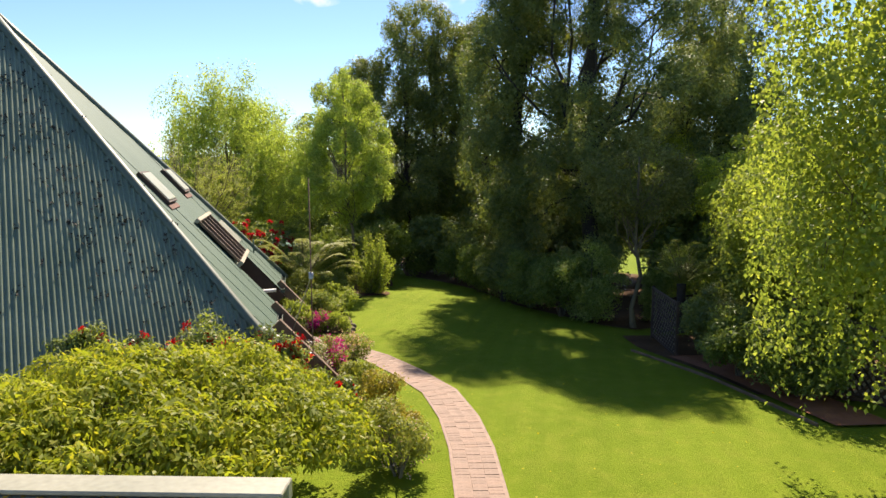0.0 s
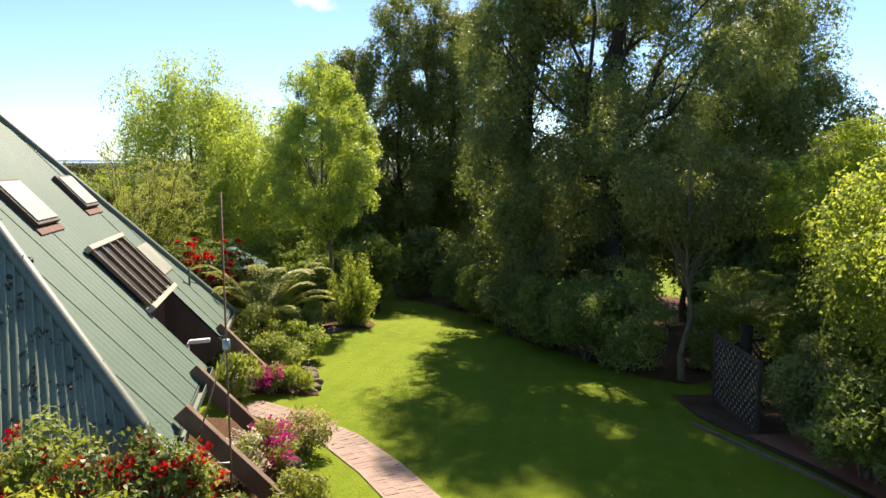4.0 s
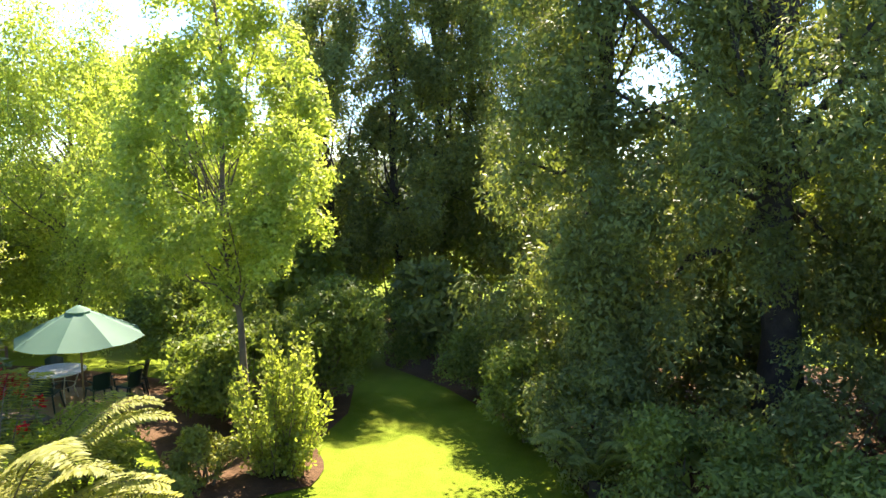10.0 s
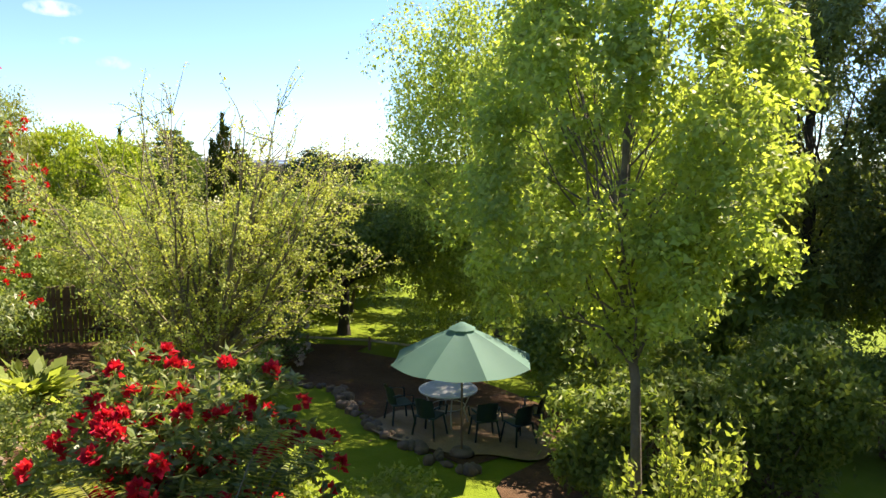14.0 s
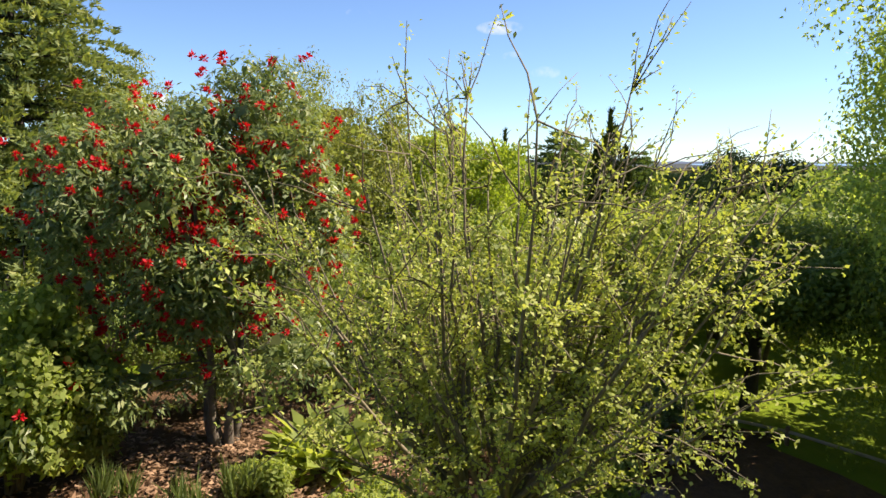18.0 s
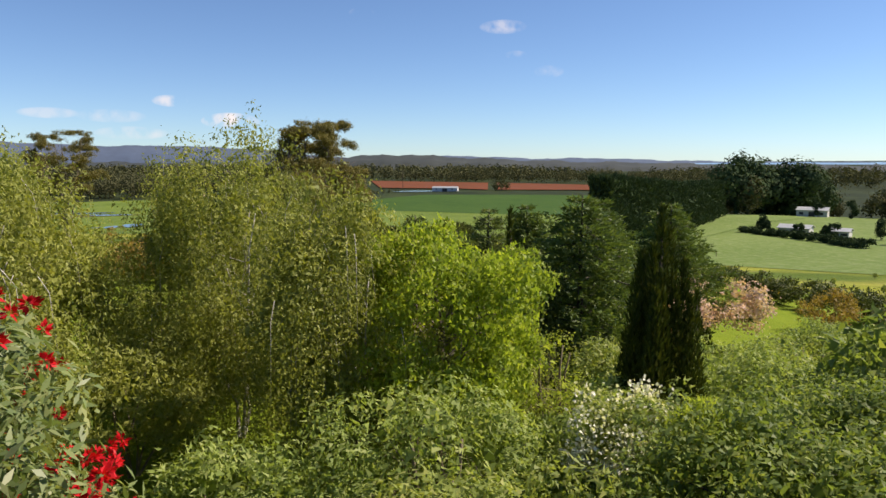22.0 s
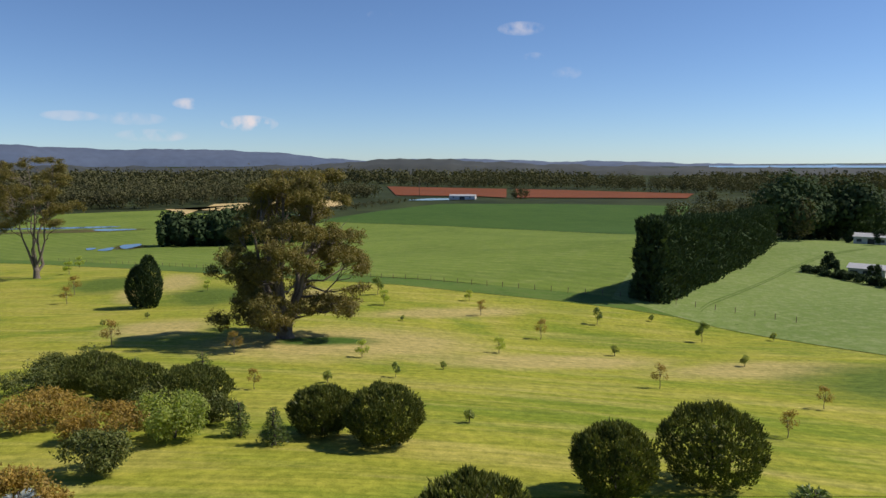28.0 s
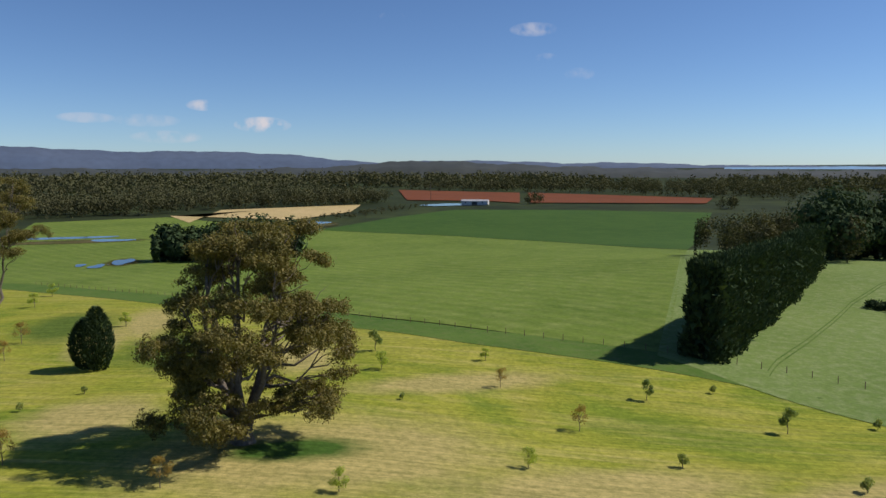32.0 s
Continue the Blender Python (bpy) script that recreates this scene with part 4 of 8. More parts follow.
# ---- garden trees, facing the lawn ----
def blackwood(x, y, h, r, seed, label, n=2600, low=0.12, base_r=0.3, m=34, lean=(0, 0), L=0.14, W=0.06, bare=0.0):
    """Tall dark tree: billowing masses stacked up a trunk that shows through."""
    rng = np.random.default_rng(seed)
    lob = []
    for i in range(m):
        t = (i + rng.uniform(0, 0.8)) / m
        z = h * (low + (0.97 - low) * t)
        reach = r * (1 - t ** 3.2) ** 0.6 * (0.65 + 0.35 * min(1, t * 4))
        a = i * 2.4 + rng.uniform(-0.5, 0.5)
        k = rng.uniform(0.2, 0.98) * reach
        s = rng.uniform(0.75, 1.25) * min(r * 0.36, 1.3) * (1 - 0.25 * t)
        lob.append((lean[0] * t + math.cos(a) * k, lean[1] * t + math.sin(a) * k, z, s, s, s * 1.15))
    lob = np.array(lob)
    if bare:
        lob = lob[~((np.abs(lob[:, 0] - 0.1) < lob[:, 3] * 0.5 + 0.2) & (lob[:, 1] < 0.0) & (lob[:, 2] < bare))]
        lob = lob[~((lob[:, 0] < -1.0) & (lob[:, 1] < -1.6)) & ~((lob[:, 0] > 2.0) & (lob[:, 2] < 6.5))]
    V, F = trunk_and_limbs(base_r, h * 0.9, lob[::max(1, len(lob) // 30)], rng, lean, 9, 0.15)
    q = clumps(lob, int(n * 1.8), 9, 0.16, L, W, rng, 0.45, core=2.4, grain=0.6, tall=1.15, stray=0.06, inner=0.17)
    return plant("blackwood_tree", x, y, label, "tree", mesh_from("trunk", V, F, M_DARKBARK, True), [("crown", quads_mesh("crown", q, F_BLACKW), "")])


blackwood(7.4, 31.0, 18.6, 5.6, 101, "towering dark green blackwood tree beside the lawn", 15500, 0.14, 0.42, 112, (-0.2, 0), 0.11, 0.042, 9.5)
blackwood(4.5, 34.3, 21, 3.5, 102, "tall dark blackwood at the bend of the lawn", 4200, 0.05, 0.25, 48)
blackwood(-1.0, 45.6, 16.3, 3.1, 103, "tall thin dark blackwood behind the lawn", 2300, 0.22, 0.2, 34)
blackwood(0.7, 47.3, 16.8, 3.2, 104, "tall thin dark blackwood behind the lawn", 2300, 0.22, 0.2, 34)
blackwood(2.3, 49.0, 16.1, 3.0, 105, "tall thin dark blackwood behind the lawn", 2300, 0.22, 0.2, 34)
blackwood(4.1, 46.2, 15.9, 3.2, 106, "tall thin dark blackwood behind the lawn", 2200, 0.16, 0.18, 34)
blackwood(-3.6, 44.5, 13.0, 2.3, 107, "tall thin dark blackwood behind the birch", 2000, 0.2, 0.18, 32)
blackwood(-5.5, 47.5, 12.6, 2.6, 108, "tall dark blackwood far behind the garden", 1400, 0.2, 0.18, 20)
blackwood(12.2, 33.5, 11.5, 3.3, 109, "dark blackwood behind the sunlit wattle", 2200, 0.15, 0.2, 30)
broad_tree("olive_tree", 10.8, 33.0, 8.0, 2.8, "sunlit yellow-green wattle behind the big blackwood", F_OLIVE, M_TWIG, 119, 2600, 11, 0.11, 0.05, 20, 0.2, 0.13, 0.2, 0.36, core=0.15)
blackwood(13.5, 27.5, 6.5, 2.4, 110, "dark blackwood behind the lattice screen", 2200, 0.1, 0.22, 26)
blackwood(15.5, 33.5, 10, 3.6, 111, "dark blackwood at the edge of the garden", 2600, 0.02, 0.22, 26)
broad_tree("olive_tree", 6.95, 22.75, 6.9, 2.5, "thin olive-green tree with many bare limbs", F_PINE, M_TWIG, 120, 1250, 11, 0.09, 0.045, 30, 0.42, 0.085, 0.22, 0.24, twig=0.4, core=0.1, grain=0.25, stray=0.7)
blackwood(15.6, 37.5, 16.2, 3.8, 112, "tall dark blackwood at the far corner of the garden", 3200, 0.25, 0.24, 44)
broad_tree("olive_tree", 11.0, 22.5, 7.0, 2.4, "yellow-green feathery wattle behind the lattice", F_OLIVE, M_TWIG, 121, 2400, 11, 0.11, 0.05, 18, 0.25, 0.1, 0.22, 0.36, core=0.15)
broad_tree("birch_tree", -2.95, 30.6, 10.8, 3.4, "airy young birch with fresh yellow-green leaves", F_BIRCH, M_BARK, 122, 7400, 9, 0.08, 0.055, 150, 0.08, 0.08, 0.15, 0.12, twig=0.3, core=0.0, taper=0.5, grain=0.2, stray=0.8, lean=(-0.5, 0.3))
weeping_tree("weeping_birch", -11.1, 40.5, 11.6, 4.9, "tall rounded weeping birch in fresh leaf", F_BIRCH, M_BARK, 123, 1500, 0.17, 0.1, 0.06, 40, 0.2, 1.6, 0.0, per=2, top_n=5600, mid=0.5, core=0.8)
weeping_tree("weeping_birch", -7.2, 38.2, 8.8, 3.3, "rounded weeping birch in fresh leaf", F_BIRCH, M_BARK, 124, 760, 0.18, 0.1, 0.06, 26, 0.12, 1.6, 0.0, per=2, top_n=3000, mid=0.5, core=0.35)
weeping_tree("weeping_birch", 8.1, 10.3, 9.8, 3.6, "weeping birch with bright yellow-green hanging sprays", F_SPRING, M_BARK, 125, 1000, 0.12, 0.08, 0.055, 38, 0.16, 1.9, 0.0, per=3, top_n=4800, core=0.45, mid=0.5)
weeping_tree("weeping_birch", 9.2, 17.0, 6.4, 2.5, "smaller weeping birch beside the lattice", F_SPRING, M_BARK, 126, 420, 0.12, 0.08, 0.055, 16, 0.14, 1.2, 0.1, per=2, top_n=1900, core=0.8)
broad_tree("small_tree", 13.0, 17.0, 8.5, 3.2, "fresh green tree behind the weeping birch", F_SOFT, M_BARK, 127, 1500, 11, 0.12, 0.08, 18, 0.1, 0.16, 0.25)

# growth round the fence and the red tree
for i, (x, y, r, h, m) in enumerate(((-17.4, 23.6, 1.1, 2.2, F_DARK), (-18.6, 25.4, 1.2, 2.4, F_DARK), (-17.4, 29.2, 1.2, 2.2, F_DARK), (-19.6, 28.0, 1.5, 2.8, F_BLACKW), (-14.2, 30.6, 0.9, 1.3, F_SOFT), (-12.2, 31.6, 0.8, 1.2, F_DARK), (-16.9, 26.4, 0.8, 1.2, F_SOFT), (-13.2, 27.0, 0.45, 0.6, F_SPRING), (-12.0, 28.2, 0.6, 0.7, F_SPRING), (-11.3, 30.2, 0.7, 0.8, F_SPRING), (-14.9, 24.9, 0.6, 0.9, F_SOFT))):
    shrub("bed_shrub", x, y, r, h, "leafy shrub in the bark bed under the red-flowering tree", m, 730 + i, n=520, per=9, L=0.09, W=0.05, m=11, spread=0.1, group="shrubs in the bark bed")

# under the trees
for i, (x, y, r, h) in enumerate(((5.9, 24.0, 1.2, 2.7), (5.0, 25.0, 1.3, 2.4), (4.2, 27.0, 1.4, 2.2), (3.4, 29.6, 1.4, 2.4), (2.6, 32.2, 1.3, 2.2), (8.3, 24.0, 0.75, 1.9), (7.2, 29.0, 1.8, 3.2), (10.2, 25.2, 1.6, 2.6),
                                  (1.8, 36.2, 1.5, 2.0), (3.0, 38.5, 1.8, 2.6), (-0.5, 39.8, 1.6, 2.2), (-2.6, 39.4, 1.7, 2.8), (5.0, 35.5, 2.0, 3.4), (7.5, 16.0, 1.0, 1.9), (8.0, 14.4, 1.1, 2.0), (7.6, 18.0, 0.9, 2.2), (9.6, 21.6, 1.1, 2.4))):
    shrub("dark_shrub", x, y, r, h, "dense dark glossy evergreen shrub under the trees", F_PLUM if i in (0, 5, 7) else F_DARK if i % 3 else F_BLACKW, 140 + i, n=1050, per=9, L=0.09, W=0.05, m=13, spread=0.13, group="shrubs under the blackwoods")
shrub("camellia_shrub", -2.2, 34.6, 1.5, 3.2, "large dark glossy camellia beside the lawn", F_DARK, 160, n=1500, per=10, L=0.12, W=0.065, m=14, spread=0.14)
shrub("camellia_shrub", -3.8, 32.6, 1.25, 2.7, "large dark glossy camellia behind the light shrub", F_DARK, 161, n=1500, per=10, L=0.12, W=0.065, m=14, spread=0.14)
shrub("dark_shrub", -5.4, 35.5, 1.9, 3.6, "dark evergreen shrub behind the umbrella", F_DARK, 162, n=1200, per=11, L=0.11, W=0.06, m=12, spread=0.14)


def upright_shrub(x, y, h, r, seed, label, stems=46):
    """Loose fan of upright leafy shoots."""
    rng = np.random.default_rng(seed)
    V, F, P, D = [], [], [], []
    for i in range(stems):
        a, k = rng.uniform(0, 6.28), math.sqrt(rng.random())
        top = h * rng.uniform(0.35, 1.0) * (1.12 - 0.42 * k)
        line = bend((math.cos(a) * 0.15 * k, math.sin(a) * 0.15 * k, -0.1), (math.cos(a) * r * k, math.sin(a) * r * k, top), -0.12, rng, 7, 0.03)
        tube(V, F, line, np.linspace(0.02, 0.004, 7), 4)
        n = int(210 * top / h) + 60
        t = rng.uniform(0.12, 1.0, n) * 5.99
        j = t.astype(int)
        p = line[j] + (line[np.minimum(j + 1, 6)] - line[j]) * (t - j)[:, None]
        P.append(p + rng.normal(size=(n, 3)) * (0.05 + 0.09 * (1 - t / 6))[:, None])
        D.append(rng.normal(size=(n, 3)) * 0.6 + np.array([math.cos(a) * 0.3, math.sin(a) * 0.3, 0.7]))
    q = leaves(np.vstack(P), np.vstack(D), 0.095, 0.05, rng)
    return plant("light_shrub", x, y, label, "shrub", mesh_from("stem", V, F, M_TWIG, True), [("crown", quads_mesh("crown", q, F_SPRING), "")], trunk_name="stem")


upright_shrub(-2.2, 29.8, 3.1, 1.05, 163, "upright yellow-green variegated shrub on the lawn edge")
shrub("screen_climber", 9.2, 19.6, 1.4, 3.4, "dark climber mounded over the lattice screen", F_DARK, 164, n=1500, per=11, L=0.10, W=0.06, m=12, spread=0.14)
shrub("screen_climber", 10.6, 17.4, 1.4, 3.0, "dark climber mounded over the garden seat", F_DARK, 165, n=1200, per=11, L=0.10, W=0.06, m=12, spread=0.14)

# dense growth that closes the view behind the grove
# from x -14.5 to -20.8: enlarged, the last one added, to shade the lawn
for i, (x, y, r, h) in enumerate(((7.4, 33.4, 2.0, 4.5), (8.6, 37.0, 2.4, 5.5), (12.6, 31.6, 2.4, 4.8), (11.2, 28.6, 1.8, 3.4), (14.6, 24.2, 2.2, 4.6), (-1.0, 46.5, 2.6, 6.5), (2.8, 47.5, 2.8, 7.0), (6.4, 46.0, 2.8, 7.5), (6.2, 40.0, 2.4, 6.0), (9.8, 41.0, 3.0, 8.0), (-5.2, 42.6, 2.2, 4.6), (-3.4, 49.5, 2.8, 7.0), (-8.6, 46.0, 2.8, 6.5),
                                  (-14.5, 45.0, 3.2, 5.8), (-17.6, 45.4, 3.2, 5.6), (-20.8, 46.0, 3.0, 5.2), (0.8, 39.8, 1.6, 3.2), (12.5, 36.5, 3.0, 7.5), (16.5, 27.0, 3.0, 7.0), (15.0, 21.5, 2.6, 6.0), (19.0, 18.0, 3.0, 8.0), (-9.0, 43.6, 2.2, 4.0))):
    shrub("understory_tree", x, y, r, h, "dense dark evergreen growth behind the garden trees", F_DARK if i % 4 else F_BLACKW, 170 + i, n=420, per=8, L=0.3, W=0.16, m=13, spread=0.25, category="tree", group="dense growth behind the grove")

# ---- trees seen after the turn ----
def bare_tree(x, y, seed):
    """Vase of many thin upright stems with small scattered leaves."""
    rng = np.random.default_rng(seed)
    V, F, P, D = [], [], [], []
    for s in range(3):
        a = s * 2.1
        fork = np.array([math.cos(a) * 0.25, math.sin(a) * 0.25, 1.75])
        tube(V, F, bend((math.cos(a) * 0.07, math.sin(a) * 0.07, -0.2), fork, 0, rng, 5, 0.04), [0.14, 0.12, 0.11, 0.1, 0.09], 7)
        for k in range(17):
            b = a + rng.uniform(-1.3, 1.3)
            reach, top = rng.uniform(0.4, 2.45), rng.uniform(3.4, 5.7)
            top = top - 0.35 * max(reach - 1.2, 0)
            end = np.array([math.cos(b) * reach, math.sin(b) * reach, top])
            line = bend(fork, end, -0.1, rng, 8, 0.02)
            tube(V, F, line, np.linspace(0.034, 0.007, 8), 5)
            for j in range(20):
                i = rng.integers(2, 8)
                o = line[i]
                e = o + unit(rng.normal(size=3) * 0.7 + np.array([math.cos(b) * 0.7, math.sin(b) * 0.7, 0.9])) * rng.uniform(0.3, 1.0)
                twig = bend(o, e, 0.08, rng, 4, 0.08)
                tube(V, F, twig, [0.009, 0.007, 0.005, 0.003], 3)
                n = 46 if o[2] < 4.5 else 20
                t = np.repeat(rng.uniform(0, 1, n // 4 + 1), 4)[:n, None]
                P.append(o + (e - o) * t + rng.normal(size=(n, 3)) * 0.035)
                D.append(rng.normal(size=(n, 3)) + np.array([0, 0, 0.3]))
    P = np.vstack(P)
    q = leaves(P, np.vstack(D), 0.05, 0.03, rng, unit(P - np.array([0, 0, 3.2])) * 0.5 + np.array([0, 0, 0.7]))
    return plant("budding_tree", x, y, "vase-shaped small tree just coming into leaf, many bare stems", "tree", mesh_from("trunk", V, F, M_TWIG, True), [("crown", quads_mesh("crown", q, F_BUD), "")])


bare_tree(-9.4, 28.8, 201)


def red_tree(x, y, seed):
    rng = np.random.default_rng(seed)
    lobes = lobes_in((0, -0.1, 3.75), (2.45, 2.5, 2.5), 34, rng, 0.35)
    lobes = np.vstack([lobes, [(-0.6, -1.9, 2.6, 0.8, 0.8, 0.6), (0.3, -2.3, 2.3, 0.7, 0.8, 0.5), (1.3, 0.8, 1.9, 0.6, 0.6, 0.6), (1.0, -1.2, 1.6, 0.8, 0.8, 0.6), (-0.6, 1.4, 1.7, 0.8, 0.8, 0.6), (1.4, -2.4, 1.5, 0.7, 0.7, 0.5), (0.2, 0.3, 1.5, 0.8, 0.8, 0.5)]])
    V, F = trunk_and_limbs(0.075, 4.4, lobes, rng, (0, 0), 8, 0.25, 6)
    q = clumps(lobes, 5600, 9, 0.12, 0.12, 0.036, rng, 0.35, core=0.6, grain=0.3)
    c, d = spots(lobes * np.array([1, 1, 1, 1.22, 1.22, 1.22]), 900, rng, 0.06)
    c, d = c[(c[:, 2] > 1.6)], d[(c[:, 2] > 1.6)]
    fp = np.repeat(c, 26, 0)
    fd = unit(rng.normal(size=fp.shape)) + np.repeat(d, 26, 0) * 0.5
    fl = leaves(fp + np.repeat(d, 26, 0) * 0.07 + unit(fd) * 0.02, fd, 0.066, 0.034, rng)
    return plant("waratah_tree", x, y, "tall shrub-like tree covered in red spider-like flower heads", "tree", mesh_from("trunk", V, F, M_BARK, True),
                 [("crown", quads_mesh("crown", q, F_WARATAH), ""), ("blossom", quads_mesh("blossom", fl, F_RED), "bright red flower heads")], z=gz(x, y) - 0.05)


red_tree(-15.3, 26.7, 202)


def rhododendron(x, y, r, h, seed, label, petals, heads=60, lobes_n=18, n=1150):
    """Leaf rosettes with flower trusses on top."""
    rng = np.random.default_rng(seed)
    lobes = lobes_in((0, 0, h * 0.55), (r, r, h * 0.48), lobes_n, rng, 0.42)
    lobes[:, 2] = np.maximum(lobes[:, 2], lobes[:, 5])
    V, F = [], []
    c, d = spots(lobes, n, rng, 0.12)
    for lb in lobes:
        tube(V, F, bend((0, 0, -0.1), lb[:3], 0.1, rng, 4, 0.08), [0.05, 0.04, 0.03, 0.015], 5)
    k = 11
    P = np.repeat(c, k, 0)
    D = unit(rng.normal(size=P.shape)) * np.array([1, 1, 0.5]) + np.repeat(d, k, 0) * 0.5 + np.array([0, 0, -0.15])
    q = leaves(P, D, 0.14, 0.042, rng)
    hc, hd = spots(lobes[lobes[:, 2] > h * 0.35], heads, rng, 0.03)
    hp = np.repeat(hc, 34, 0)
    dd = unit(rng.normal(size=hp.shape)) + np.repeat(hd, 34, 0) * 0.7 + np.array([0, 0, 0.25])
    fl = leaves(hp + np.repeat(hd, 34, 0) * 0.06 + unit(dd) * 0.035, dd, 0.085, 0.075, rng)
    return plant("rhododendron", x, y, label, "shrub", mesh_from("stem", V, F, M_TWIG, True),
                 [("crown", quads_mesh("crown", q, F_RHODO), ""), ("blossom", quads_mesh("blossom", fl, petals), "")], trunk_name="stem")


rhododendron(-6.3, 26.2, 1.75, 2.85, 203, "rounded rhododendron with large red flower trusses", F_CRIMSON, 190)
rhododendron(-13.9, 33.9, 1.0, 1.5, 204, "low rhododendron with pale lilac flower trusses", F_LILAC, 40, 10, 300)
conifer("cedar_tree", -23.4, 22.6, 11.2, 4.5, "broad dark cedar with layered branches", F_BLACKW, M_DARKBARK, 205, n_whorl=30, per_whorl=12, L=0.2, W=0.08, dens=80, droop=0.3, low=0.05, base_r=0.3)
broad_tree("plum_tree", -15.9, 38.5, 4.9, 5.0, "low spreading dark plum tree", F_DARK, M_DARKBARK, 206, 5400, 11, 0.10, 0.06, 50, 0.4, 0.2, 0.2, 0.27)
for i, (x, y, h, r) in enumerate(((-16.5, 32.2, 3.9, 2.4), (-20.5, 33.0, 3.8, 2.6), (-20.8, 37.4, 3.9, 2.6), (-18.6, 41.5, 3.9, 2.8), (-24.0, 43.5, 3.4, 2.6), (-22.5, 47.5, 3.4, 2.8), (-25.2, 46.6, 3.3, 2.6), (-21.6, 42.6, 3.9, 2.6), (-27.0, 50.5, 3.0, 2.4), (-19.3, 38.6, 3.4, 1.6))):
    broad_tree("spreading_shrub", x, y, h, r, "wide spreading green shrub with pale leaf tips", F_PLUM if i % 3 else F_SOFT, M_TWIG, 210 + i, 1250, 10, 0.12, 0.055, 20, 0.15, 0.08, 0.17, 0.4, stems=3, category="shrub", group="spreading shrubs")
shrub("variegated_shrub", -14.1, 23.9, 1.15, 2.7, "yellow-green variegated shrub by the gutter", F_SPRING, 220, n=900, per=10, L=0.11, W=0.07, m=12, spread=0.12)
shrub("yellow_green_shrub", -8.9, 25.6, 1.25, 1.9, "yellow-green open shrub below the roof", F_SOFT, 221, n=800, per=9, L=0.07, W=0.05, m=12, spread=0.12)
shrub("feathery_shrub", -10.6, 27.8, 0.8, 1.0, "soft bright green feathery plant", F_SPRING, 222, n=700, per=9, L=0.06, W=0.025, m=10, spread=0.09, up=0.4)
for i, (x, y, r, h, m) in enumerate(((-27.0, 27.8, 2.0, 3.2, F_WILLOW), (-26.8, 33.6, 1.8, 3.0, F_WILLOW), (-22.0, 29.6, 2.0, 2.6, F_PLUM), (-28.6, 23.4, 2.0, 3.0, F_WILLOW), (-33.0, 28.4, 2.0, 3.0, F_WILLOW), (-26.2, 40.6, 2.0, 3.0, F_SOFT), (-22.8, 35.6, 1.3, 2.6, F_PLUM), (-37.0, 34.4, 2.2, 3.4, F_BLACKW), (-30.2, 39.2, 2.0, 3.0, F_BLACKW), (-32.6, 40.4, 1.8, 2.8, F_PLUM), (-44.5, 36.8, 1.8, 2.6, F_BLACKW), (-27.0, 35.6, 1.6, 3.2, F_BLACKW), (-35.6, 28.0, 2.2, 3.0, F_WILLOW))):
    shrub("thicket_shrub", x, y, r, h, "dense green shrub filling the willow thicket", m, 700 + i, n=620, per=9, L=0.14, W=0.055, m=14, spread=0.15, group="willow thicket")
weeping_tree("weeping_willow", -29.0, 30.4, 9.4, 3.3, "weeping willow with olive hanging sprays", F_WILLOW, M_PALEBARK, 230, 930, 0.13, 0.095, 0.042, 26, 0.06, 3.8, 0.0, stems=3, per=2, top_n=1800, mid=0.5)
weeping_tree("weeping_willow", -25.0, 32.4, 7.9, 2.5, "slender weeping willow with olive hanging sprays", F_WILLOW, M_PALEBARK, 231, 760, 0.13, 0.095, 0.042, 22, 0.06, 3.2, 0.0, stems=2, per=2, top_n=1260, mid=0.5)
weeping_tree("weeping_willow", -25.5, 24.8, 8.0, 3.0, "weeping willow with pale stems", F_WILLOW, M_PALEBARK, 232, 930, 0.15, 0.11, 0.046, 26, 0.06, 3.6, 0.0, stems=3, per=2, top_n=1600, mid=0.5)
weeping_tree("weeping_willow", -31.5, 25.0, 8.2, 3.2, "weeping willow with olive hanging sprays", F_WILLOW, M_PALEBARK, 233, 930, 0.15, 0.11, 0.046, 26, 0.06, 3.6, 0.0, stems=3, per=2, top_n=1600, mid=0.5)
weeping_tree("weeping_willow", -33.5, 31.5, 6.6, 3.0, "weeping willow with olive hanging sprays", F_WILLOW, M_PALEBARK, 234, 930, 0.15, 0.11, 0.046, 26, 0.06, 3.0, 0.0, stems=3, per=2, top_n=1400, mid=0.5)
broad_tree("lime_green_tree", -24.9, 34.6, 7.0, 3.3, "rounded bright lime-green tree", F_LIME, M_BARK, 235, 3600, 11, 0.11, 0.07, 60, 0.05, 0.14, 0.17, 0.22, droop=-0.9, grain=0.3, stray=0.25)
spire_tree("cypress_tree", -22.0, 38.6, 7.2, 1.05, "dark upright cypress with flame-like tips", F_CYPRESS, M_DARKBARK, 236, 20, 1900, 0.2, 0.05)
spire_tree("cypress_tree", -27.6, 37.8, 6.6, 0.75, "thin olive upright cypress", F_CYPRESS, M_DARKBARK, 237, 6, 1300, 0.2, 0.05)
broad_tree("twiggy_shrub", -24.8, 37.6, 4.0, 1.6, "brown twiggy shrub barely in leaf", F_OLIVE, M_TWIG, 238, 900, 8, 0.07, 0.03, 22, 0.1, 0.07, 0.15, 0.3, stems=4, category="shrub", twig=1.2)
shrub("white_flowering_shrub", -19.9, 36.3, 1.0, 4.1, "shrub topped with flat white flower heads", F_SOFT, 239, n=500, flower=(F_WHITE, 150, 34, 0.11, 0.07, 0.07, "white flower heads"))
shrub("feathery_pine_shrub", -18.6, 36.8, 0.75, 4.3, "upright feathery dark green shrub", F_OLIVE, 240, n=900, per=12, L=0.12, W=0.02, m=10, spread=0.12, up=0.9)
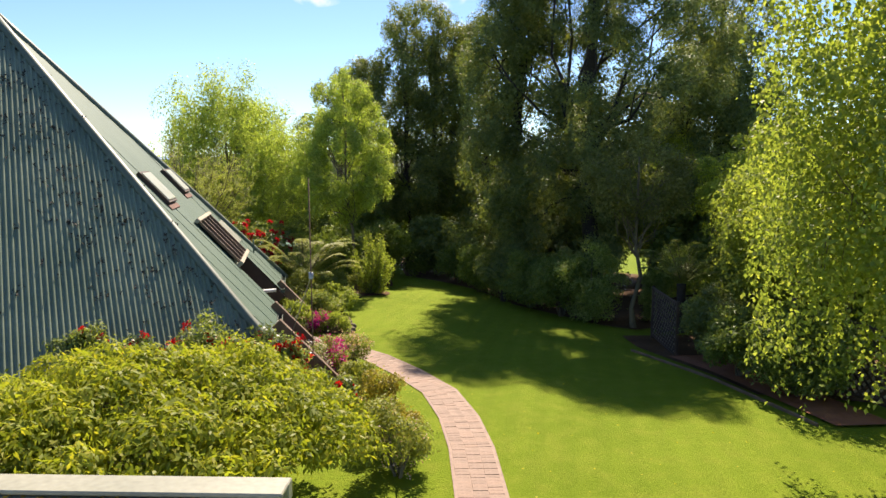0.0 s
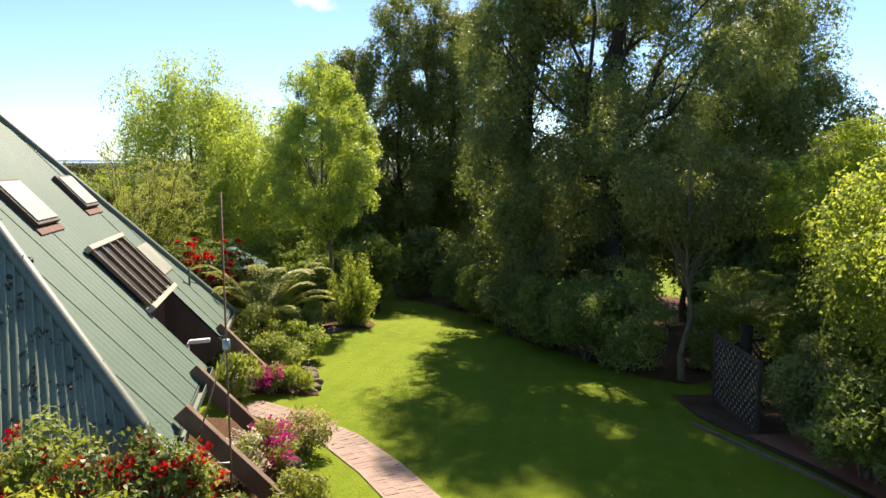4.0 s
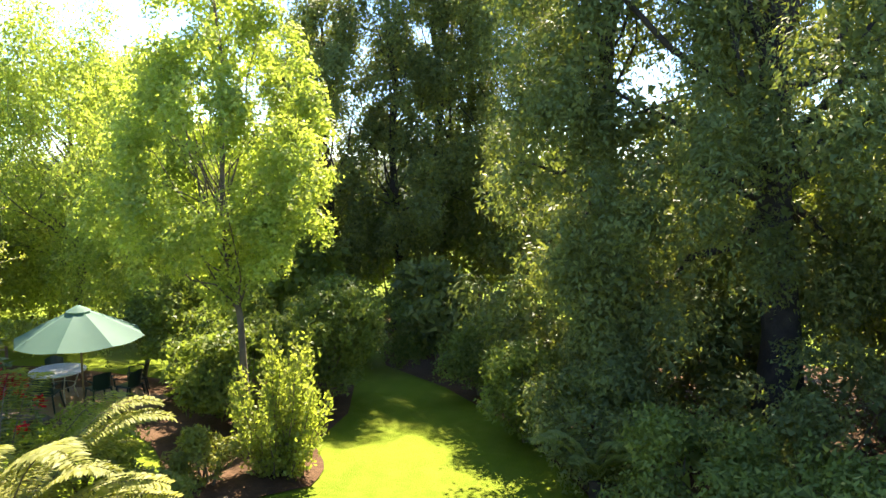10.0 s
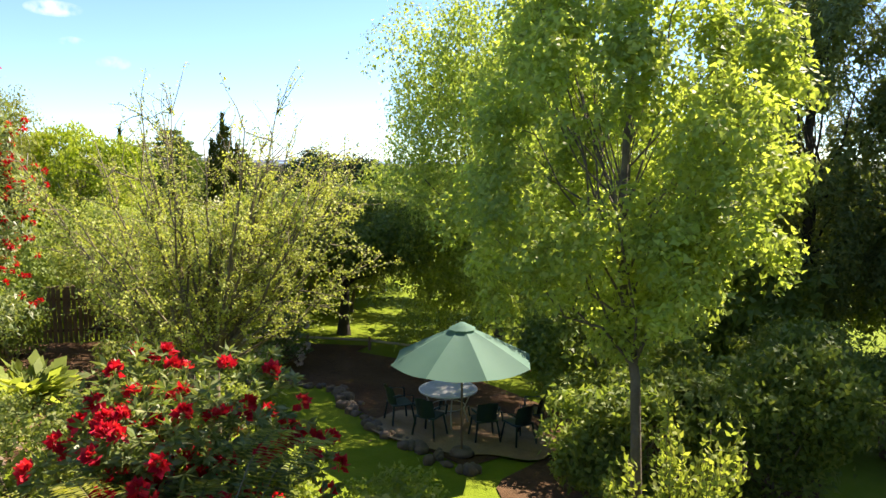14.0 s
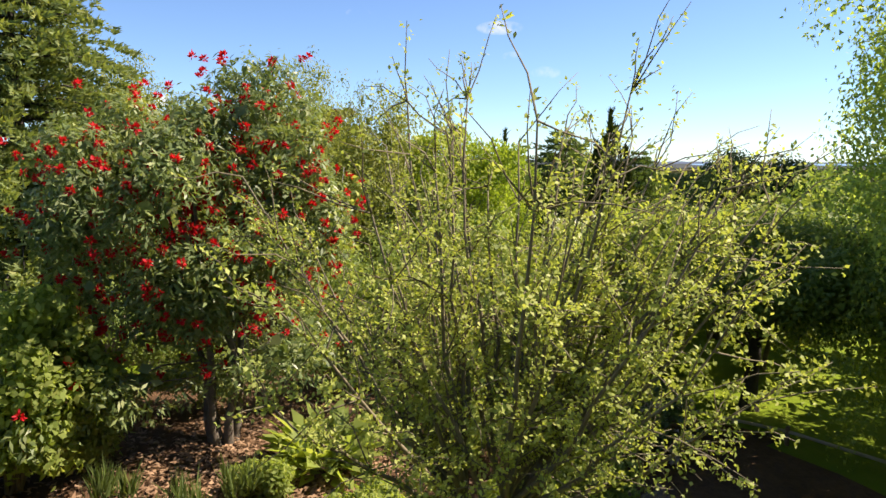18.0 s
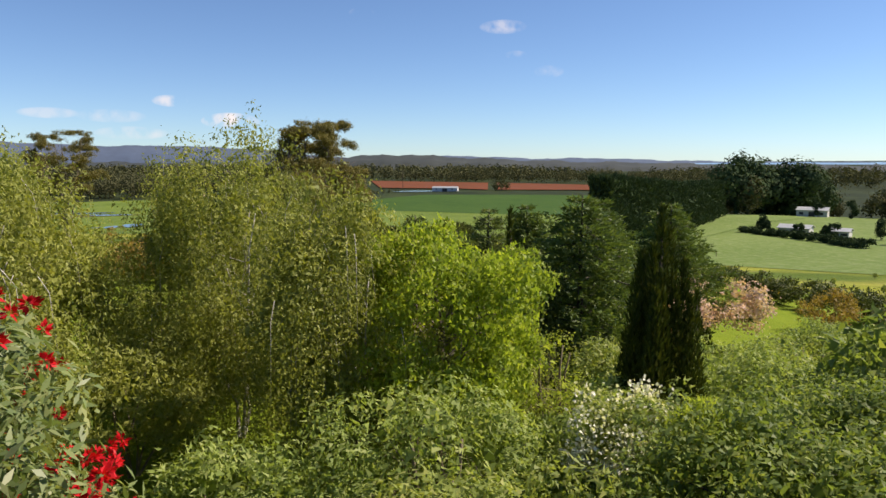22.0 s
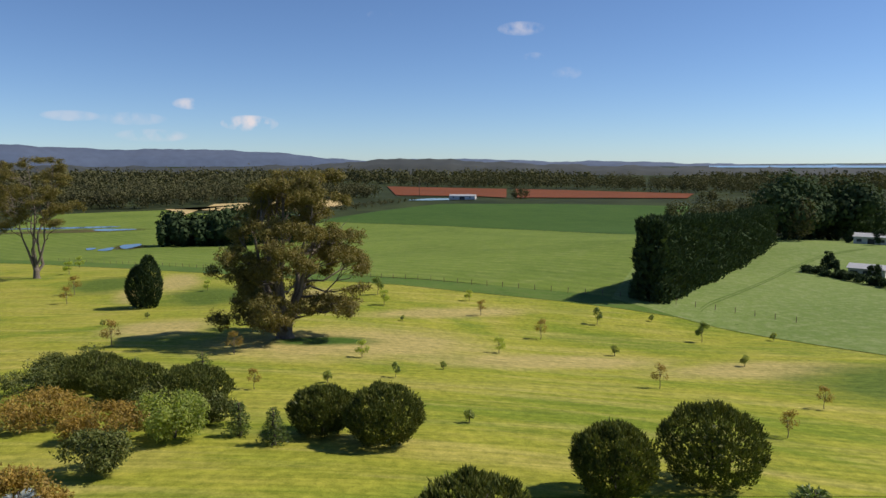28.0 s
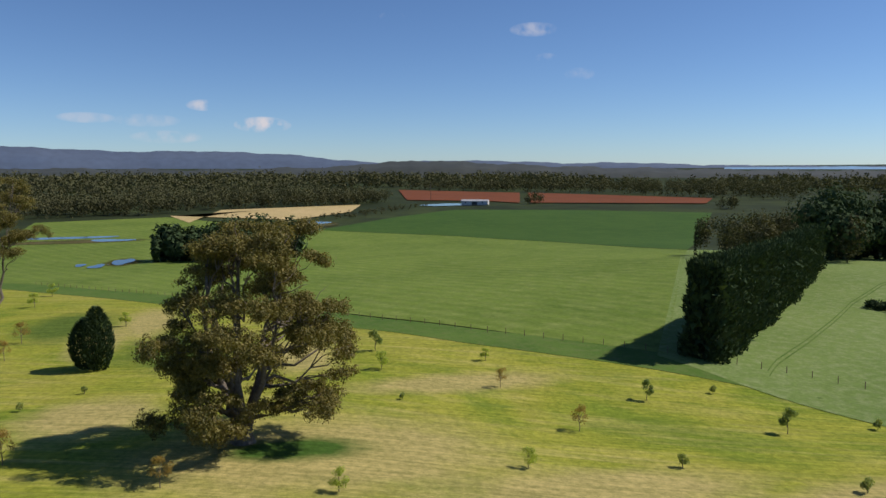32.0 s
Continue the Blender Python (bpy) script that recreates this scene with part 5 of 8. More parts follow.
for i, (x, y, h, r) in enumerate(((-30.6, 42.0, 7.0, 3.2), (-35.2, 45.5, 6.6, 3.0), (-40.8, 45.2, 5.6, 2.6), (-46.9, 58.8, 6.0, 2.8), (-50.5, 56.5, 5.4, 2.4), (-36.0, 50.0, 6.4, 2.9), (-44.5, 52.0, 5.2, 2.3))):
    conifer("spruce_tree", x, y, h, r, "dark blue-green bushy spruce", F_CONIFER, M_DARKBARK, 250 + i, group="spruces", n_whorl=22, per_whorl=10, L=0.22, W=0.08, dens=50, droop=0.12, low=0.02, round_top=0.7)
for i, (x, y, h, r) in enumerate(((-38.7, 42.2, 5.6, 2.4), (-34.3, 37.2, 5.8, 2.4), (-36.6, 39.8, 4.8, 2.2), (-40.6, 38.4, 4.0, 2.0))):
    conifer("hemlock_tree", x, y, h, r, "green feathery conifer with pale tips", F_HEMLOCK, M_DARKBARK, 260 + i, group="feathery conifers", n_whorl=20, per_whorl=10, L=0.18, W=0.06, dens=48, droop=0.2, low=0.02)
broad_tree("olive_pine", -41.0, 33.1, 6.6, 3.2, "broad olive-green pine with upright tufts", F_PINE, M_DARKBARK, 265, 3000, 12, 0.22, 0.04, 30, 0.1, 0.15, 0.13, 0.32, droop=-1.6, grain=0.26, stray=0.1, core=1.0)
conifer("blue_spruce", -55.0, 33.3, 5.7, 2.1, "young blue-grey spruce on the grass", F_BLUE, M_DARKBARK, 266, n_whorl=18, per_whorl=9, L=0.17, W=0.07, dens=40, droop=0.1, low=0.05)


def ball_tree(x, y, r, h, seed):
    """Shaggy dome clipped to a ball."""
    rng = np.random.default_rng(seed)
    c = (0, 0, h * 0.53)
    d = unit(rng.normal(size=(1900, 3)) + np.array([0, 0, -0.1]))
    d[:, 2] = np.where(d[:, 2] < -0.92, -d[:, 2], d[:, 2])
    q = 1 + 0.07 * np.sin(d[:, 0] * 7 + seed) * np.sin(d[:, 1] * 6 + d[:, 2] * 5) + 0.04 * np.sin(d[:, 1] * 13 + seed) - np.abs(rng.normal(0, 0.06, 1900))
    P = np.asarray(c) + d * q[:, None] * np.array([r, r, h * 0.47])
    PP = np.repeat(P, 7, 0) + rng.normal(size=(1900 * 7, 3)) * 0.08
    D = np.repeat(d, 7, 0) * 0.5 + np.array([0, 0, 0.8]) + rng.normal(size=PP.shape) * 0.3
    V, F = [], []
    tube(V, F, [(0, 0, -0.2), (0.03, 0, h * 0.3), (0, 0, h * 0.6)], [0.14, 0.11, 0.08], 7)
    for k in range(7):
        tube(V, F, bend((0, 0, h * 0.28), np.asarray(c) + unit(rng.normal(size=3)) * r * 0.6, 0, rng, 4, 0.05), [0.07, 0.05, 0.04, 0.02], 5)
    return plant("ball_tree", x, y, "dark evergreen clipped into a ball", "tree", mesh_from("trunk", V, F, M_DARKBARK, True),
                 [("crown", quads_mesh("crown", np.concatenate([leaves(PP, D, 0.24, 0.09, rng, np.repeat(d, 7, 0)), infill(np.array([(*c, r * 1.1, r * 1.1, h * 0.52)]), rng, 2.2, 0.3)]), F_BALL), "")], "clipped ball trees")


for i, (x, y, r, h) in enumerate(((-50.9, 38.0, 2.7, 4.6), (-56.8, 47.3, 2.25, 3.5), (-73.9, 48.3, 2.25, 3.5), (-77.4, 45.2, 2.0, 2.9), (-62.6, 57.0, 2.0, 3.6), (-63.0, 63.2, 2.6, 4.4), (-86.3, 37.4, 2.8, 3.2), (-91.6, 33.0, 2.8, 2.8), (-98.0, 29.4, 3.0, 2.7))):
    ball_tree(x, y, r, h, 270 + i)


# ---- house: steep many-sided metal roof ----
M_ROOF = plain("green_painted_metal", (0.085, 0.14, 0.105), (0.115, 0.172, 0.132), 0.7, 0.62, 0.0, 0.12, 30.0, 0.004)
# same roof metal, its colour set apart for the slopes in shade
M_ROOF_SHADED = plain("shaded_slope_green_metal", (0.155, 0.205, 0.145), (0.245, 0.295, 0.215), 0.9, 0.42, 0.0, 0.2, 18.0, 0.006)
M_ROOF_SHADED.node_tree.nodes["Principled BSDF"].inputs["Specular IOR Level"].default_value = 0.35
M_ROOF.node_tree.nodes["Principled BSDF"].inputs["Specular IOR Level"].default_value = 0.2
M_CAP = plain("grey_green_capping", (0.10, 0.135, 0.095), (0.14, 0.17, 0.128), 1.5, 0.5, 0.0, 0.3, 14.0, 0.006)
M_TIMBER = plain("weathered_brown_timber", (0.14, 0.085, 0.055), (0.22, 0.145, 0.095), 2.5, 0.8, 0.0, 0.4, 30.0, 0.006)
M_DARKTIMBER = plain("dark_stained_timber", (0.05, 0.03, 0.022), (0.085, 0.052, 0.038), 2.5, 0.75, 0.0, 0.4, 30.0, 0.006)
M_PALETIMBER = plain("bleached_timber", (0.36, 0.31, 0.23), (0.46, 0.41, 0.32), 3.0, 0.8, 0.0, 0.3, 35.0, 0.004)
M_BRICKWALL = plain("dark_brick", (0.13, 0.06, 0.045), (0.2, 0.09, 0.065), 6.0, 0.85, 0.0, 0.4, 40.0, 0.004)
M_CREAM = plain("cream_painted_metal", (0.27, 0.27, 0.20), (0.36, 0.35, 0.265), 0.8, 0.5, 0.0, 0.15, 20.0, 0.004)
M_WHITE = plain("white_plastic", (0.68, 0.68, 0.66), (0.76, 0.76, 0.74), 2.0, 0.45, 0.0, 0.05, 30.0)
M_GALV = plain("galvanised_steel", (0.42, 0.42, 0.40), (0.52, 0.52, 0.5), 5.0, 0.35, 0.8, 0.1, 30.0)
M_RUST = plain("rusty_steel", (0.16, 0.09, 0.05), (0.24, 0.14, 0.08), 8.0, 0.7, 0.3, 0.2, 40.0)
M_LOUVRE = plain("dark_glazing", (0.055, 0.05, 0.045), (0.11, 0.10, 0.085), 1.5, 0.18, 0.0, 0.05, 20.0)
M_SKYGLASS = plain("dusty_skylight_glass", (0.27, 0.29, 0.22), (0.36, 0.38, 0.3), 2.5, 0.45, 0.0, 0.05, 14.0)
M_PANEL = plain("translucent_white_sheet", (0.27, 0.28, 0.23), (0.36, 0.36, 0.30), 2.0, 0.4, 0.0, 0.1, 20.0)


def box_bm(bm, lo, hi, m=None):
    """A box with slightly eased edges, added to bm."""
    r = bmesh.ops.create_cube(bm, size=1.0)
    c = [(a + b) / 2 for a, b in zip(lo, hi)]
    s = [b - a for a, b in zip(lo, hi)]
    bmesh.ops.scale(bm, vec=s, verts=r["verts"])
    bmesh.ops.translate(bm, vec=c, verts=r["verts"])
    if m is not None:
        bmesh.ops.transform(bm, matrix=m, verts=r["verts"])
    return r["verts"]


def eased_box(lo, hi, ease=0.01, m=None):
    bm = bmesh.new()
    box_bm(bm, lo, hi)
    bmesh.ops.bevel(bm, geom=bm.edges[:], offset=ease, segments=1, affect="EDGES")
    if m is not None:
        bmesh.ops.transform(bm, matrix=m, verts=bm.verts)
    return bm


def beam_between(a, b, w, d, ease=0.008):
    """A beam from a to b, w wide and d deep."""
    a, b = Vector(a), Vector(b)
    L = (b - a).length
    m = Matrix.Translation(a) @ (b - a).to_track_quat("X", "Z").to_matrix().to_4x4()
    return eased_box((0, -w / 2, -d / 2), (L, w / 2, d / 2), ease, m)


def rod(a, b, r, sides=8):
    V, F = [], []
    tube(V, F, [a, b], [r, r], sides)
    return V, F


SE, NE, NN, NW, SW = Vector((-3.05, 14.05, 1.7)), Vector((-4.73, 23.4, 1.7)), Vector((-8.3, 24.75, 1.7)), Vector((-16.2, 22.45, 1.7)), Vector((-12.0, 9.3, 1.7))
WW = Vector((-18.5, 15.0, 1.7))
APEX = Vector((-10.8, 18.4, 9.3))


def facet_frame(a, b):
    e = (b - a).normalized()
    n = e.cross(APEX - a).normalized()
    if n.z < 0:
        n = -n
    up = n.cross(e)
    if up.z < 0:
        up = -up
    return e, up, n


def facet(name, a, b, mat, parent, rib=0.127, deep=0.014, drop=0.0, holes=(), label=""):
    """A ribbed roof plane from the eave a-b up to the apex; holes: (s0, s1, t0, t1) left open."""
    e, up, n = facet_frame(a, b)
    L = (b - a).length
    sa, ta = (APEX - a).dot(e), (APEX - a).dot(up)
    V, F = [], []
    cuts = sorted({h[0] for h in holes} | {h[1] for h in holes})
    S = sorted(set(np.round(np.arange(0, L + 0.001, rib / 6), 4).tolist() + [round(c, 4) for c in cuts] + [round(L, 4)]))

    def top(s):
        return ta * (s / sa if s < sa else (L - s) / (L - sa))

    def at(s, t, lift=0.0):
        w = math.sin(2 * math.pi * s / rib)
        return a + e * s + up * t + n * (deep * max(w, -0.35) + lift)

    for s0, s1 in zip(S[:-1], S[1:]):
        sm = (s0 + s1) / 2
        spans = [(-drop, None)]
        for h in holes:
            if h[0] <= sm <= h[1]:
                spans = [(-drop, h[2]), (h[3], None)] if h[2] > -drop + 0.01 else [(h[3], None)]
        for lo, hi in spans:
            h0, h1 = (top(s0) if hi is None else hi), (top(s1) if hi is None else hi)
            if max(h0, h1) <= lo + 0.01:
                continue
            i = len(V)
            V += [at(s0, lo), at(s1, lo), at(s1, max(h1, lo)), at(s0, max(h0, lo)), at(s0, lo, -0.035), at(s1, lo, -0.035)]
            F += [(i, i + 1, i + 2, i + 3), (i + 4, i + 5, i + 1, i)]
    me = mesh_from(name, [tuple(v) for v in V], F, mat, False)
    bm = bmesh.new()
    bm.from_mesh(me)
    bmesh.ops.remove_doubles(bm, verts=bm.verts, dist=0.0005)
    bm.to_mesh(me)
    bm.free()
    return under(name, me, parent, label)


house = thing("house", 0, 0, 0, "house under a steep many-sided green metal roof", "house")
RECESS = (4.25, 6.65, -0.2, 1.45)
# material follows sun and shade: SW-SE and WW-SW take the shaded tone
facet("roof_slope", SW, SE, M_ROOF_SHADED, house, 0.105, 0.034, 0.45, label="dark corrugated shaded slope flecked with debris")
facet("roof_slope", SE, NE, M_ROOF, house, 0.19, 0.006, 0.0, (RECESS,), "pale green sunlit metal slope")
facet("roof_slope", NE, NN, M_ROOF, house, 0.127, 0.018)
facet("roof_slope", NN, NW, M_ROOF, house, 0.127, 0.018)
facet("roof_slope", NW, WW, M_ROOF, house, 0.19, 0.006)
facet("roof_slope", WW, SW, M_ROOF_SHADED, house, 0.19, 0.006)
for a in (SE, NE, NN, NW, SW):
    V, F = [], []
    line = [tuple(a.lerp(APEX, k) + Vector((0, 0, -0.02))) for k in np.linspace(-0.015, 0.995, 12)]
    tube(V, F, line, [0.12] * 12, 10)
    under("hip_capping", mesh_from("hip_capping", V, F, M_CAP, True), house, "rounded grey-green ridge capping")
# flecks of leaf litter caught in the ribs of the shaded slope
rng = np.random.default_rng(31)
e_s, up_s, n_s = facet_frame(SW, SE)
LS = (SE - SW).length
P = []
while len(P) < 420:
    s, t = rng.uniform(2.5, LS), rng.uniform(0, 9)
    lim = (APEX - SW).dot(up_s) * (LS - s) / (LS - (APEX - SW).dot(e_s))
    if t < lim and rng.random() < 0.25 + 0.75 * (t > lim * 0.25) * (t > lim - 5):
        s = round(s / 0.127) * 0.127 + 0.09
        P.append(tuple(SW + e_s * s + up_s * t + n_s * 0.012))
P = np.repeat(np.array(P), 5, 0) + rng.normal(size=(420 * 5, 3)) * 0.03
q = leaves(P, rng.normal(size=P.shape) + np.array([0, 0, 0.5]), 0.07, 0.05, rng)
tagged(new("leaf_litter", quads_mesh("leaf_litter", q, M_DARKBARK)), "dry leaf litter caught in the roof ribs", "litter", "", "stuff")

e_e, up_e, n_e = facet_frame(SE, NE)
ME = Matrix((( e_e.x, up_e.x, n_e.x, SE.x), (e_e.y, up_e.y, n_e.y, SE.y), (e_e.z, up_e.z, n_e.z, SE.z), (0, 0, 0, 1)))


def on_roof(name, lo, hi, mat, parent, label="", ease=0.008):
    return part(name, eased_box(lo, hi, ease, ME), mat, parent, label)


# sheet laps on the sunlit slope
for s in (0.95, 1.9, 2.85, 3.8, 7.2, 8.1):
    lim = 10.2 * (s / 5.65 if s < 5.65 else (9.5 - s) / 3.85)
    on_roof("sheet_lap", (s, 0.01, 0.002), (s + 0.02, lim - 0.1, 0.010), M_ROOF, house, "", 0.002)
for s0, s1, t0, t1 in ((3.35, 4.35, 3.72, 4.58), (6.5, 7.35, 3.86, 4.6)):
    sky_win = under("skylight", None, house, "timber roof window with dark glass")
    on_roof("curb", (s0 - 0.06, t0 - 0.06, 0), (s1 + 0.06, t1 + 0.06, 0.10), M_DARKTIMBER, sky_win)
    on_roof("glass", (s0, t0, 0.10), (s1, t1, 0.125), M_SKYGLASS, sky_win)
    on_roof("flashing", (s0 - 0.1, t0 - 0.22, 0.01), (s1 + 0.1, t0 - 0.07, 0.03), M_BRICKWALL, sky_win, "rust-stained flashing")
glaz = under("glazed_awning", None, house, "sloping glazing with timber bars over the entry")
on_roof("pane", (4.3, 1.55, 0.05), (6.6, 2.9, 0.07), M_LOUVRE, glaz)
for s in np.linspace(4.3, 6.55, 5):
    on_roof("glazing_bar", (s - 0.03, 1.5, 0.06), (s + 0.03, 2.95, 0.13), M_TIMBER, glaz)
on_roof("head_bar", (4.2, 2.9, 0.03), (6.7, 3.0, 0.15), M_PALETIMBER, glaz)
on_roof("sill_board", (4.2, 1.40, -0.18), (6.7, 1.5, 0.16), M_PALETIMBER, glaz, "bleached timber sill")
on_roof("pale_panel", (7.15, 1.75, 0.012), (8.2, 2.6, 0.03), M_PANEL, house, "translucent pale roof sheet")
# entry below the cut in the roof
for name, lo, hi, mat in (("recess_cheek", (4.2, -0.25, -1.6), (4.28, 1.5, -0.04), M_DARKTIMBER), ("recess_cheek", (6.62, -0.25, -1.6), (6.70, 1.5, -0.04), M_DARKTIMBER)):
    on_roof(name, lo, hi, mat, house)
a, b = SE + e_e * 4.2, SE + e_e * 6.7
inward = Vector((-e_e.y, e_e.x, 0))
if inward.x > 0:
    inward = -inward
p0, p1 = a + inward * 1.15, b + inward * 1.15
entry = under("brick_wall", None, house, "dark brick wall in the roofed entry")
rows, cols = 30, 10
brick_me = bm_mesh("brick", eased_box((0, -0.05, 0), (0.228, 0.05, 0.072), 0.006), M_BRICKWALL)
wall_dir = (p1 - p0).normalized()
turn = math.atan2(wall_dir.y, wall_dir.x)
part("mortar", eased_box((0, -0.02, 0), ((p1 - p0).length, 0.10, 2.65), 0.005, Matrix.Translation(Vector((p0.x, p0.y, 0.35))) @ Matrix.Rotation(turn, 4, "Z")), M_DARKBARK, entry)
for r in range(rows):
    for c in range(cols):
        ob = under("brick", brick_me, entry)
        s = c * 0.24 + (0.12 if r % 2 else 0.0)
        ob.matrix_local = Matrix.Translation(Vector((p0.x, p0.y, 0.4 + r * 0.084)) + wall_dir * s) @ Matrix.Rotation(turn, 4, "Z")
V, F = [], []
q0 = a + e_e * 1.5 + inward * 0.55
tube(V, F, [(q0.x, q0.y, 0.4), (q0.x, q0.y, 1.75), (q0.x + 0.06, q0.y + 0.03, 1.82), (q0.x + 0.45, q0.y + 0.1, 1.84)], [0.05] * 4, 8)
under("downpipe", mesh_from("downpipe", V, F, M_WHITE, True), house, "white plastic downpipe")
# rafters that run on past the eaves to the ground
for lx, ly, w in ((-1.85, 15.2, 0.15), (-2.4, 17.4, 0.13), (-3.0, 21.0, 0.15), (-3.8, 23.6, 0.12)):
    low = Vector((lx, ly, gz(lx, ly) + 0.02))
    top = low + Vector((-0.68, -0.05, 0.73)) * 2.0
    part("rafter", beam_between(top, low, w, 0.26), M_TIMBER, house, "weathered raking timber rafter")
    part("footing", eased_box((lx - 0.12, ly - 0.16, low.z - 0.15), (lx + 0.2, ly + 0.16, low.z + 0.2), 0.05), M_BRICKWALL, house, "rough brick footing")
# gutters along the eaves
def gutter(a, b, parent):
    d = (b - a).normalized()
    m = Matrix.Translation(a) @ d.to_track_quat("X", "Z").to_matrix().to_4x4()
    L = (b - a).length
    bm = bmesh.new()
    for lo, hi in (((0, -0.06, -0.11), (L, 0.06, -0.095)), ((0, -0.06, -0.095), (L, -0.048, 0.01)), ((0, 0.048, -0.095), (L, 0.06, 0.01)), ((0, -0.048, -0.095), (0.012, 0.048, 0.01)), ((L - 0.012, -0.048, -0.095), (L, 0.048, 0.01))):
        box_bm(bm, lo, hi, m)
    return part("gutter", bm, M_CAP, parent, "grey-green metal gutter")


off = Vector((0.07, 0.01, -0.02))
for a, b in ((SE + e_e * 0.2, SE + e_e * 4.2), (SE + e_e * 6.7, NE)):
    gutter(a + off, b + off, house)
offn = Vector((-0.02, 0.08, -0.02))
gutter(NE + Vector((-0.1, 0.1, -0.02)), NN + offn, house)
gutter(NN + offn + (NW - NN) * 0.02, NN + (NW - NN) * 0.45 + offn, house)
gutter(NN + (NW - NN) * 0.47 + offn + Vector((0, 0.15, 0)), NW + offn + Vector((0, 0.15, 0)), house)
# low walls under the eaves
for a, b in ((SW, SE), (SE, SE + e_e * 4.2), (SE + e_e * 6.7, NE), (NE, NN), (NN, NW), (NW, WW), (WW, SW)):
    c = APEX.copy()
    c.z = 0
    ia, ib = a.lerp(APEX, 0.06), b.lerp(APEX, 0.06)
    d = (ib - ia)
    m = Matrix.Translation(Vector((ia.x, ia.y, 0.2))) @ Matrix.Rotation(math.atan2(d.y, d.x), 4, "Z")
    part("wall", eased_box((0, -0.06, 0), (Vector((d.x, d.y, 0)).length, 0.06, 1.75), 0.01, m), M_DARKTIMBER, house, "dark timber wall under the eaves")
for s in (5.0, 6.2, 7.4, 8.6):
    q = SW + e_s * s + inward * 0.0 - up_s * 0.1
    part("post", eased_box((q.x - 0.05, q.y - 0.02, 0.3), (q.x + 0.05, q.y + 0.08, q.z - 0.05), 0.01), M_DARKTIMBER, house)
fascia_a, fascia_b = SW - up_s * 0.46 - n_s * 0.05, SE - up_s * 0.46 - n_s * 0.05
part("fascia", beam_between(fascia_a, fascia_b, 0.03, 0.12), M_ROOF_SHADED, house)
# roof vent with a bent arm
q = SE + e_e * 8.25 + up_e * 1.2
V, F = [], []
tube(V, F, [tuple(q), tuple(q + Vector((0, 0, 0.42)))], [0.025, 0.025], 8)
tube(V, F, [tuple(q + Vector((0.02, 0, 0.08))), tuple(q + Vector((0.22, 0.05, 0.0)))], [0.012, 0.012], 6)
under("vent_pipe", mesh_from("vent_pipe", V, F, M_ROOF, True), house)
# aerial mast beside the corner
mast = thing("aerial_mast", -2.3, 14.3, gz(-2.3, 14.3), "thin rusty aerial mast with stays", "mast")
under("pole", mesh_from("pole", *rod((0, 0, -0.2), (0, 0, 4.6), 0.013), M_RUST, True), mast)
under("collar", mesh_from("collar", *rod((0, 0, 2.55), (0, 0, 2.68), 0.05), M_GALV, True), mast)
for k, (dx, dy, dz) in enumerate(((-0.75, -0.3, 1.1), (-0.5, 0.35, 1.3))):
    under("stay", mesh_from("stay", *rod((0, 0, 2.6 if k else 1.0), (dx, dy, dz), 0.012, 5), M_GALV, True), mast, "galvanised stay")
# cream roof of a lean-to right under the start of the flight
shed = thing("lean_to", 0, 0, 0, "low lean-to with a cream ribbed metal roof", "shed")
bm = bmesh.new()
V, F = [], []
for i in range(0, 140):
    y = -5.5 + i * 0.07
    z = 3.42 + (0.022 if i % 4 in (1, 2) else 0.0)
    V += [(-9.5, y + 0.55, z), (-0.88, y, z)]
for i in range(139):
    F.append((2 * i, 2 * i + 1, 2 * i + 3, 2 * i + 2))
under("roof_sheet", mesh_from("roof_sheet", V, F, M_CREAM), shed, "cream ribbed metal sheet with leaf litter")
part("fascia_board", beam_between((-9.5, 4.86, 3.40), (-0.86, 4.31, 3.40), 0.10, 0.13), M_CREAM, shed, "cream rolled edge flashing")
part("ridge_roll", beam_between((-9.5, 4.70, 3.475), (-0.86, 4.15, 3.475), 0.16, 0.03), M_CREAM, shed)
for x, y in ((-9.2, 4.6), (-1.1, 4.0), (-9.2, -5.0), (-1.1, -5.2)):
    part("post", eased_box((x - 0.05, y - 0.05, 0.3), (x + 0.05, y + 0.05, 3.27), 0.01), M_TIMBER, shed)
rng = np.random.default_rng(33)
P = np.stack([rng.uniform(-9, -1.0, 500), rng.normal(0, 0.05, 500), np.full(500, 3.45)], 1)
P[:, 1] += 4.05 - (P[:, 0] + 0.88) * 0.0638
tagged(new("leaf_litter", quads_mesh("leaf_litter", leaves(P, rng.normal(size=P.shape) * np.array([1, 1, 0.2]), 0.05, 0.03, rng), F_BRONZE)), "dry leaves lying along the lean-to roof", "litter", "", "stuff")


# ---- garden ground ----
between("bed_west", [(-1.6, 14.2), (-1.95, 16.4), (-2.0, 18.6)], [(-8, 12.0), (-5, 16), (-4.5, 18.8)], M_MULCH, 0.045, 14, 8, "mulched flower bed along the house", "bed")
between("bed_fern", [(-2.05, 20.5), (-2.6, 22.5), (-3.1, 25), (-3.05, 26.5), (-2.5, 28.4), (-1.5, 29.2), (-1.45, 30.2), (-1.9, 31.5), (-1.5, 34), (-1.7, 37)],
        [(-4.6, 20.3), (-5.2, 22.5), (-5.6, 24.5), (-5.2, 27.2), (-4.6, 28.6), (-4.2, 29.6), (-5.0, 31), (-6.0, 32), (-6, 34), (-6.5, 38)], M_MULCH, 0.045, 40, 10, "mulched bed along the lawn edge", "bed")
